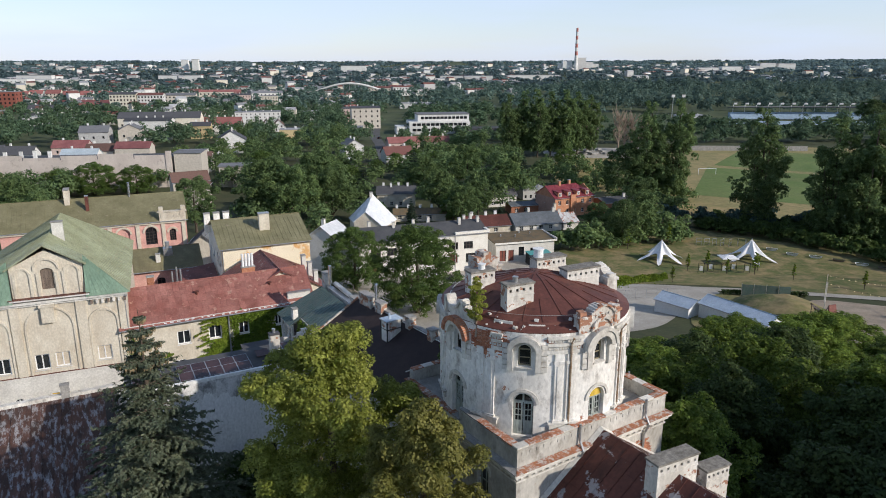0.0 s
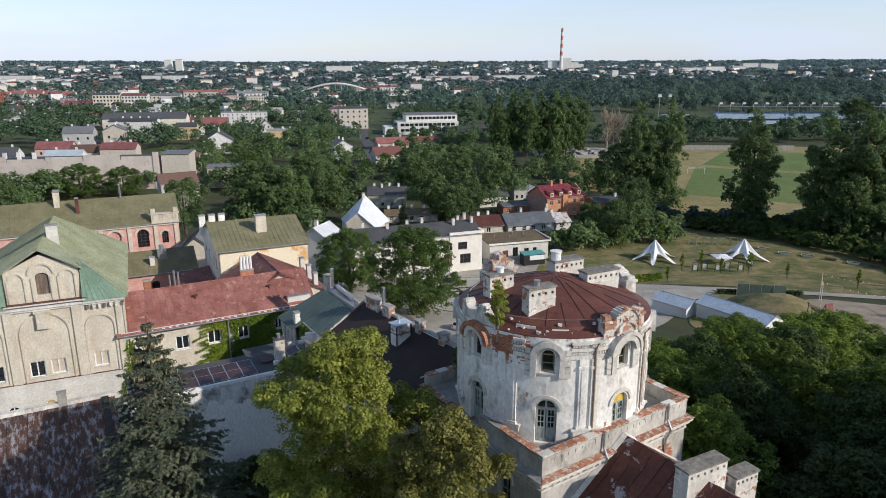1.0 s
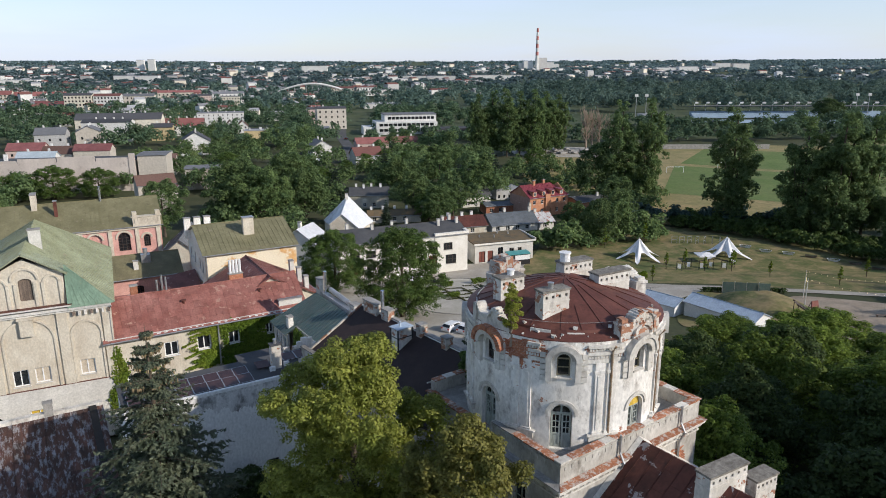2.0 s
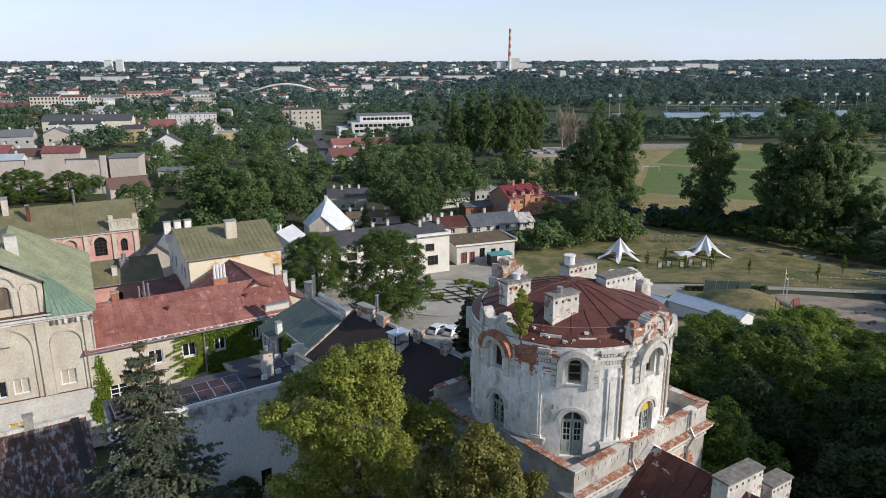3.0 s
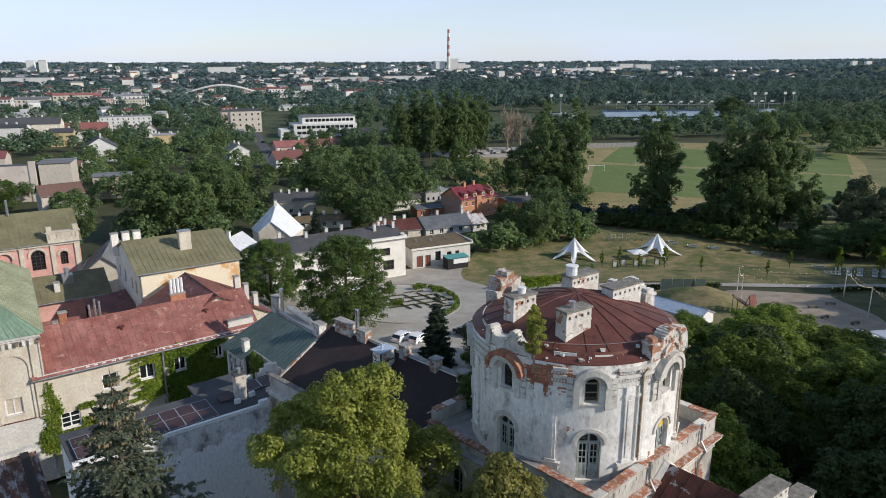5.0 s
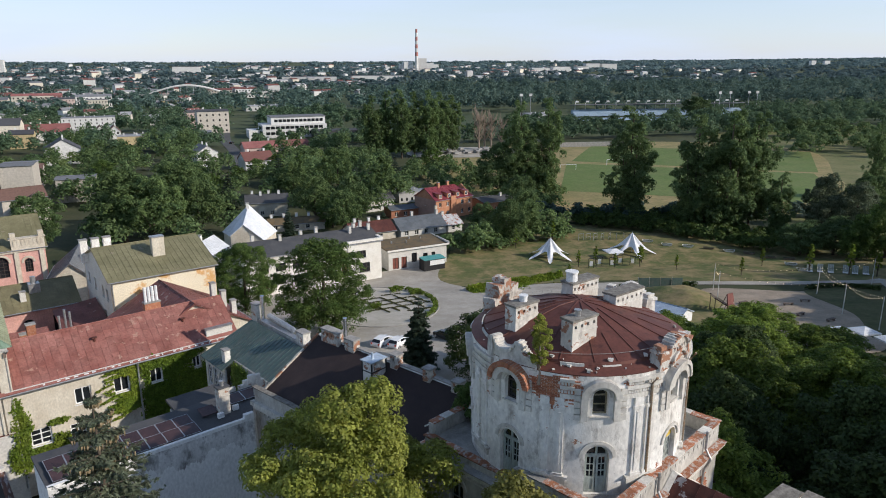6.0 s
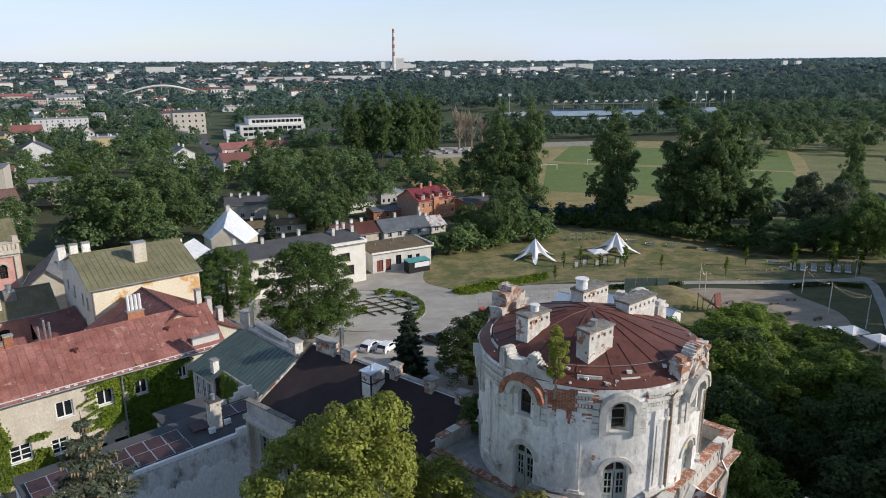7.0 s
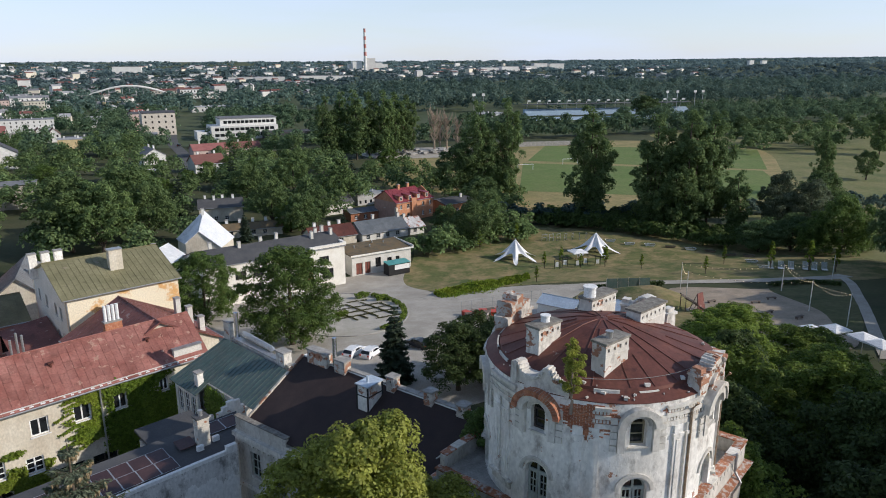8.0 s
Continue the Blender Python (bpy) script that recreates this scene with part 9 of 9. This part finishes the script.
slab(bm, [(-1.0, -0.15, 0.0), (1.0, -0.15, 0.0), (0.7, 0.5, 3.2), (-0.7, 0.5, 3.2)], 0.2)
part("board", bm, RED_STAINED, ramp)
for x in (-0.6, 0.6):
    bm = bmesh.new()
    tube(bm, [(x, 0.7, 3.0), (x * 1.3, 1.8, 0)], 0.06, 6)
    part("strut", bm, BROWN_WOOD, ramp)


def planter(x, y, rz, label="white boat-shaped planter on the lawn", paint=WHITE_PAINT):
    t = thing("planter", pose(x, y, gz(x, y), 0, 0, rz), label, "planter", "planters")
    bm = bmesh.new()
    b = [bm.verts.new(v) for v in ((-0.9, -0.4, 0), (0.9, -0.4, 0), (0.9, 0.4, 0), (-0.9, 0.4, 0))]
    c = [bm.verts.new(v) for v in ((-1.35, -0.6, 0.55), (1.35, -0.6, 0.55), (1.35, 0.6, 0.55), (-1.35, 0.6, 0.55))]
    bm.faces.new(b[::-1])
    for i in range(4):
        bm.faces.new((b[i], b[(i + 1) % 4], c[(i + 1) % 4], c[i]))
    part("trough", bm, paint, t)
    bm = bmesh.new()
    box(bm, -1.2, 1.2, -0.5, 0.5, 0.3, 0.48)
    part("soil", bm, SOIL, t)
for x, y, p in ((82.5, 170.5, 0), (85.5, 166.0, 0), (90.0, 163.5, 0), (94.0, 160.5, 1), (97.5, 157.0, 0), (101.0, 154.0, 1), (103.5, 149.5, 1), (106.0, 146.0, 1), (101.5, 139.8, 0), (99.0, 132.8, 0)):
    planter(x, y, -30, "dark wooden planter on the lawn" if p else "white boat-shaped planter on the lawn", BROWN_WOOD if p else WHITE_PAINT)

# poles with light strings
poles = [(70.2, 122.2), (85.4, 112.7), (78.4, 98.8), (76.0, 89.0), (66.0, 114.5), (100.5, 116.0)]
for x, y in poles:
    t = thing("light_pole", pose(x, y, gz(x, y)), "tall pale wooden pole carrying light strings", "pole", "light poles")
    bm = bmesh.new()
    tube(bm, [(0, 0, -0.4), (0, 0, 5.4)], [0.085, 0.06], 8)
    part("shaft", bm, PLASTER_PALE, t)
def string_lights(a, b, n):
    t = thing("light_string", pose(0, 0, 0), "sagging string of small warm bulbs", "light string", "light strings")
    za, zb = gz(*a) + 5.3, gz(*b) + 5.3
    P = lambda f: (a[0] + (b[0] - a[0]) * f, a[1] + (b[1] - a[1]) * f, za + (zb - za) * f - 1.1 * 4 * f * (1 - f) * 0.9)
    bm = bmesh.new()
    tube(bm, [P(i / 12) for i in range(13)], 0.02, 4)
    part("wire", bm, CABLE, t)
    for i in range(n):
        bm = bmesh.new()
        bmesh.ops.create_icosphere(bm, subdivisions=1, radius=0.055, matrix=Matrix.Translation(Vector(P((i + 0.5) / n)) - Vector((0, 0, 0.1))))
        part("bulb", bm, LAMP_GLOW, t)
for i, j, n in ((0, 1, 18), (1, 2, 18), (2, 3, 12), (0, 4, 14), (4, 2, 16), (1, 3, 20), (1, 5, 12)):
    string_lights(poles[i], poles[j], n)

# deck chairs, benches, ramp and small things on the sand
def bench(x, y, rz):
    t = thing("low_bench", pose(x, y, gz(x, y) + 0.08, 0, 0, rz), "low dark wooden bench on the sand", "bench", "benches")
    bm = bmesh.new()
    box(bm, -0.9, 0.9, -0.25, 0.25, 0.36, 0.44)
    part("seat", bm, BROWN_WOOD, t)
    for x_ in (-0.7, 0.7):
        bm = bmesh.new()
        box(bm, x_ - 0.06, x_ + 0.06, -0.22, 0.22, 0, 0.36)
        part("leg", bm, BROWN_WOOD, t)
for x, y, r in ((68.2, 110.2, 10), (74.6, 106.8, -5), (71.6, 100.1, 20), (73.4, 95.6, 15), (79, 108, -8), (66.5, 104, 60)):
    bench(x, y, r)
ramp = thing("wooden_ramp", pose(64.0, 106.3, gz(64, 106.3), 0, 0, 75), "dark wooden lookout ramp with plank steps", "ramp")
for i in range(9):
    bm = bmesh.new()
    box(bm, -1.2, 1.2, i * 0.45, i * 0.45 + 0.42, 0.2 + i * 0.28, 0.28 + i * 0.28)
    part("plank", bm, BROWN_WOOD, ramp)
for s in (-1.2, 1.2):
    bm = bmesh.new()
    slab(bm, [(s, 0, 0.2), (s + 0.08, 0, 0.2), (s + 0.08, 4.1, 2.75), (s, 4.1, 2.75)], 0.2)
    box(bm, s, s + 0.1, 3.9, 4.0, 0, 2.7)
    part("stringer", bm, DARK_FRAME, ramp)
def deck_chair(x, y, rz):
    """A pale lounger: reclined slatted back, seat boards and two runners."""
    t = thing("slatted_lounger", pose(x, y, gz(x, y), 0, 0, rz), "pale slatted wooden lounger by the path", "lounger", "loungers")
    for i in range(4):
        bm = bmesh.new()
        a_ = -0.56 + i * 0.29
        slab(bm, [(a_, 0.0, 0.42), (a_ + 0.25, 0.0, 0.42), (a_ + 0.25, 0.75, 1.75), (a_, 0.75, 1.75)], 0.06)
        part("back_slat", bm, GREY_WOOD, t)
        bm = bmesh.new()
        box(bm, a_, a_ + 0.25, -1.05, -0.02, 0.36, 0.42)
        part("seat_slat", bm, WHITE_PAINT, t, "white painted board")
    for s_ in (-0.5, 0.45):
        bm = bmesh.new()
        box(bm, s_, s_ + 0.07, -1.0, 0.7, 0.0, 0.35)
        part("runner", bm, BROWN_WOOD, t)
for x, y in ((99.6, 131.6), (101.2, 130.4), (102.7, 129.1), (104.9, 127.4), (106.1, 126.2), (107.6, 125.0)):
    deck_chair(x, y, -40 + 4 * (x % 2))
for i in range(5):
    x, y = 58.0 + i * 2.6, 151.5 + (i % 2) * 1.2
    t = thing("info_board", pose(x, y, gz(x, y), 0, 0, -15), "black steel frame with white panel on the lawn", "board", "boards")
    for s in (-0.6, 0.6):
        bm = bmesh.new()
        box(bm, s - 0.05, s + 0.05, -0.05, 0.05, 0, 2.3)
        part("post", bm, BLACK_PAINT, t)
    bm = bmesh.new()
    box(bm, -0.6, 0.6, -0.05, 0.05, 2.2, 2.3)
    part("lintel", bm, BLACK_PAINT, t)
    bm = bmesh.new()
    box(bm, -0.35, 0.35, -0.03, 0.03, 0.5, 1.6)
    part("panel", bm, WHITE_PAINT, t)
for i in range(7):
    x, y = 66.0 + i * 1.9, 176.0 - 0.3 * i
    t = thing("climbing_frame", pose(x, y, gz(x, y), 0, 0, 12 * i), "low grey metal exercise frame", "frame", "exercise frames")
    for s in (-0.7, 0.7):
        bm = bmesh.new()
        box(bm, s - 0.05, s + 0.05, -0.05, 0.05, 0, 1.9)
        part("post", bm, ZINC, t)
    bm = bmesh.new()
    box(bm, -0.7, 0.7, -0.05, 0.05, 1.8, 1.9), box(bm, -0.7, 0.7, -0.05, 0.05, 0.9, 0.98)
    pieces("rail", bm, ZINC, t)
scr = thing("green_fence", pose(57.0, 127.3, gz(57, 127.3), 0, 0, -12), "grey-green mesh fence beside the path", "fence")
for i in range(4):
    bm = bmesh.new()
    box(bm, i * 2.2, i * 2.2 + 2.1, -0.03, 0.03, 0.1, 2.4)
    part("panel", bm, TEAL_ROOF, scr)
    bm = bmesh.new()
    tube(bm, [(i * 2.2, 0, 0), (i * 2.2, 0, 2.6)], 0.05, 6)
    part("post", bm, ZINC, scr)

# grassy mound
bm = bmesh.new()
rows = []
for j in range(7):
    f = j / 6
    rows.append([bm.verts.new((60.0 + (8.0 * math.cos(a) * f), 118.0 + 10.5 * math.sin(a) * f, gz(60 + 8 * math.cos(a) * f, 118 + 10.5 * math.sin(a) * f) + 2.4 * (1 - f * f) ** 1.2 * (0.9 + 0.1 * math.sin(3 * a)) - (0.3 if j == 6 else 0))) for a in [i * math.tau / 28 for i in range(28)]])
for a, b in zip(rows[1:], rows[2:]):
    for i in range(28):
        bm.faces.new((a[i], b[i], b[(i + 1) % 28], a[(i + 1) % 28]))
bm.faces.new(rows[1])
for v in rows[0]:
    bm.verts.remove(v)
bmesh.ops.recalc_face_normals(bm, faces=bm.faces)
tagged(part("grass_mound", bm, GRASS, smooth=True), "rounded mound of dry grass", "ground", kind="structure")
for i in range(8):
    hedge(54 + i * 1.9, 129.0 - 0.35 * i, 55.9 + i * 1.9, 128.6 - 0.35 * i, 1.3, 1.0, "dark hedge beside the mound", LEAF_DARK_SHADED, 0.25, 50)
HEDGE = [(86.5, 116.6), (88.2, 116.9), (90, 116.9), (91.8, 116.7), (93.5, 116.3), (95, 115.5), (96.3, 114.4), (97.3, 113), (98, 111.4)]
for (xa, ya), (xb, yb) in zip(HEDGE, HEDGE[1:]):
    hedge(xa, ya, xb, yb, 1.2, 0.9, "dark hedge along the path", LEAF_DARK_SHADED, 0.25, 50)
rb = np.random.default_rng(29)
P = []
while len(P) < 15000:                        # overgrown bed, widest by the yard
    f, w = rb.uniform(0, 1), rb.normal()
    wide = 1.1 + 1.5 * math.sin(math.pi * min(1.0, f * 1.25)) + 0.5 * math.sin(f * 17)
    x, y = 25.0 + 23.5 * f, 137.2 + 8.8 * f + w * wide * 0.75
    tuft = 0.5 + 0.5 * math.sin(x * 1.7 + 2 * math.sin(y * 1.3))
    P.append((x, y, gz(x, y) + 0.05 + rb.uniform(0, 1) * (0.35 + 0.75 * tuft) * math.exp(-w * w * 0.4)))
tagged(part("tall_grass", cards("tall_grass", np.array(P), rb.normal(size=(len(P), 3)) * (1, 1, 0.35), 0.26, rb, aspect=2.6), LEAF_LIME), "bright green bed of tall grass", "grass", kind="stuff")

# builder's clutter behind the rotunda
for i in range(10):
    x, y = 25.5 + (i % 5) * 1.5, 118 + (i // 5) * 1.6
    t = thing("crate", pose(x, y, gz(x, y) + 0.05, 0, 0, 23 * i), "red plastic crate in the works yard" if i % 2 else "grey timber stack in the works yard", "crate", "crates")
    bm = bmesh.new()
    box(bm, -0.7, 0.7, -0.5, 0.5, 0, 0.7)
    part("body", bm, RED_PLASTIC if i % 2 else CONCRETE, t)
    bm = bmesh.new()
    box(bm, -0.74, 0.74, -0.54, 0.54, 0.7, 0.78)
    part("rim", bm, RED_PLASTIC if i % 2 else BROWN_WOOD, t)
for i in range(9):
    x, y = 25.5 + 2.1 * i, 122.5 + 0.4 * i
    t = thing("works_fence", pose(x, y, gz(x, y), 0, 0, 11), "thin steel mesh works fence", "fence", "works fences")
    for z in (0.3, 1.0, 1.8):
        bm = bmesh.new()
        tube(bm, [(0, 0, z), (2.05, 0, z)], 0.015, 5)
        part("rail", bm, GREY_METAL, t)
    bm = bmesh.new()
    tube(bm, [(0, 0, 0), (0, 0, 2.0)], 0.05, 6)
    part("post", bm, ZINC, t)

# young trees and goals
young = broadleaf("young_tree", 0.62, 3.4, 0.7, 900, 0.16, LEAF_LIME, 51, "slender young tree staked in the lawn", 14, group="young trees")
put(young, 55.5, 153.0)
for x, y, s in ((60.5, 154.5, 1.1), (63.5, 150.5, 0.9), (69.5, 150.0, 1.3), (71.5, 153.0, 1.0), (75.0, 143.5, 0.9), (48.0, 140.5, 0.9), (84.0, 133.0, 1.0), (99.0, 131.0, 1.6), (104.5, 126.0, 1.7), (108.0, 122.5, 1.5), (95.0, 141.0, 1.1), (58.0, 176.0, 1.4), (46.5, 172.0, 1.3)):
    more(young, x, y, s, 40 * s)
for x, y in ((106, 292), (190, 299), (133, 303)):
    t = thing("football_goal", pose(x, y, -1.45, 0, 0, 0), "white football goal frame on the pitch", "goal", "goals")
    for p in ([(0, 0, 0), (0, 0, 2.44)], [(7.3, 0, 0), (7.3, 0, 2.44)], [(0, 0, 2.44), (7.3, 0, 2.44)]):
        bm = bmesh.new()
        tube(bm, p, 0.1, 6)
        part("bar", bm, WHITE_PAINT, t)
dead = thing("dead_tree", Matrix(), "bare bleached dead tree", "tree", "dead trees")
bm = bmesh.new()
rd = random.Random(9)
tube(bm, [(0, 0, -0.3), (0, 0, 9), (0.3, 0, 16)], [0.45, 0.3, 0.05], 7)
for i in range(64):
    z, a, l = rd.uniform(3, 14), rd.uniform(0, 6.28), rd.uniform(2, 5)
    tube(bm, [(0, 0, z), (l * 0.5 * math.cos(a), l * 0.5 * math.sin(a), z + l * 0.7), (l * 0.7 * math.cos(a), l * 0.7 * math.sin(a), z + l * 1.3)], [0.16, 0.11, 0.05], 4)
part("branch_crown", bm, BARK_DEAD, dead)
put(dead, 71, 366, 1.25)
for x, y, s in ((74, 369, 1.15), (78, 372, 1.1), (90, 368, 1.25), (94, 371, 1.1), (98, 372, 1.15), (102, 366, 1.0)):
    more(dead, x, y, s, 77 * s, label="bare bleached dead tree")

plum = broadleaf("purple_plum_tree", 2.4, 4.2, 0.8, 5200, 0.2, leafmat("purple_leaves", (0.085, 0.018, 0.055), (0.17, 0.035, 0.10)), 53, "small purple-leaved plum tree behind the hall", 16, clump=0.4, per=6)
put(plum, -62.5, 95.5, 1.0, 0, z=13.2)
# ivy on the courtyard wall, birch sapling on the rotunda
def ivy(name, M, blobs, n, leaf, label, seed, size=0.16, clear=()):
    r = np.random.default_rng(seed)
    b = np.array(blobs)
    w = b[:, 2] * b[:, 3]
    c = b[r.choice(len(b), n, p=w / w.sum())]
    rr, t = np.sqrt(r.uniform(0, 1, n)) * (1 + 0.18 * r.normal(size=n)), r.uniform(0, 6.283, n)
    u, z = c[:, 0] + c[:, 2] * rr * np.cos(t), c[:, 1] + c[:, 3] * rr * np.sin(t)
    free = np.ones(n, bool)
    for a, b, c0, c1 in clear:
        free &= ~((u > a - 0.02) & (u < b + 0.02) & (z > c0 - 0.1) & (z < c1 + 0.02))
    u, z, n = u[free], z[free], int(free.sum())
    d = -r.uniform(0.03, 0.34, n)
    P = np.array([M(a, q, v) for a, q, v in zip(u, d, z)])
    nrm = np.array(M(0, -1, 0)) - np.array(M(0, 0, 0))
    return tagged(part(name, cards(name, P, r.normal(size=(n, 3)) * 0.55 + nrm + (0, 0, 0.4), size, r), leaf), label, "climbing plant", kind="stuff")
iw = ivy_wing.matrix_world
MI = lambda u, d, z: iw @ Vector((u, d, z))
HOLES = [o[:4] for o in ivy_ops["f"]]
IVY_LEAF = leafmat("ivy_leaves", (0.12, 0.20, 0.022), (0.20, 0.28, 0.034), through_=0.46)
ivy("ivy", MI, [(12.4, 17.5, 1.8, 1.1), (13.2, 15.2, 2.4, 2.1), (14.8, 14.2, 2.4, 2.6), (12.2, 18.3, 1.8, 0.45), (14.4, 17.9, 1.5, 0.7), (13.5, 12.4, 2.8, 2.0), (16.6, 14.6, 2.4, 2.2), (17.5, 12.0, 2.0, 2.4), (11.6, 14.6, 1.1, 1.9), (15.6, 18.2, 0.9, 0.25), (17.4, 16.7, 0.7, 0.5), (11.3, 12.6, 0.9, 1.5)], 26000, IVY_LEAF, "bright green ivy spreading over the cream wall", 5, clear=HOLES)
rt = random.Random(19)
tendrils = [(9.9, 17.6, 0.5, 0.9), (9.8, 15.6, 0.55, 1.0)]
for k in range(44):                          # strands that creep sideways from the downpipe
    u, z, far = 10.2, rt.uniform(14.3, 18.5), rt.uniform(0.8, 3.6)
    fall = rt.uniform(0.02, 0.28)
    while u > 10.2 - far:
        tendrils.append((u, z, 0.17, 0.06 + 0.05 * (u - 10.2 + far) / far))
        u, z = u - 0.2, z - fall * 0.2 + rt.uniform(-0.05, 0.05)
ivy("ivy", MI, tendrils, 8200, LEAF_LIME, "lime green ivy tendrils over the cream wall", 8, 0.13, clear=HOLES)
ivy("ivy", MI, [(0.8, 15.2, 0.7, 1.6), (0.5, 12.8, 0.9, 1.4), (2.4, 12.7, 1.6, 0.8), (3.6, 13.0, 1.1, 1.0), (4.6, 12.4, 1.2, 1.0), (0.6, 17.2, 0.4, 0.9), (4.2, 11.4, 1.0, 1.2), (5.4, 13.6, 0.9, 0.4), (3.5, 15.2, 0.8, 0.25)], 9000, LEAF_LIME, "green ivy climbing the corner of the wing", 6, clear=HOLES)
pw = porch.matrix_world
ivy("ivy", lambda u, d, z: pw @ Vector((u, d, z)), [(4.6, 18.9, 0.7, 1.1), (5.4, 19.2, 0.9, 0.8), (6.3, 18.6, 0.9, 1.2), (7.3, 18.5, 0.8, 1.1), (8.2, 18.4, 0.8, 1.0), (5.6, 17.0, 1.6, 2.0), (8.2, 17.0, 1.6, 1.6)], 9000, LEAF_MID, "dark green ivy under the lean-to roof", 7)
LEAF_BIRCH = leafmat("birch_leaves", (0.28, 0.32, 0.055), (0.42, 0.43, 0.095), through_=0.5)
sap = broadleaf("birch_sapling", 0.62, 2.9, 0.1, 6500, 0.055, LEAF_BIRCH, 61, "young birch growing out of the rotunda wall", 26, bark=BARK_DEAD)
put(sap, TC[0] + 5.6 * math.cos(radians(-131)), TC[1] + 5.6 * math.sin(radians(-131)), z=31.05)
bush = broadleaf("wall_shrub", 1.1, 2.6, 0.2, 2600, 0.12, LEAF_DEEP, 62, "dark shrub in the corner of the wall", 9)
put(bush, 0.6, 43.2, z=24.4)
foot = broadleaf("elder_bush", 2.6, 5.0, 0.3, 9000, 0.15, LEAF_DARK_SHADED, 63, "dark elder bush at the foot of the streaked wall", 22, category="bush", clump=0.4, per=6, skirt=5)
put(foot, -15.6, 49.3, 1.0)
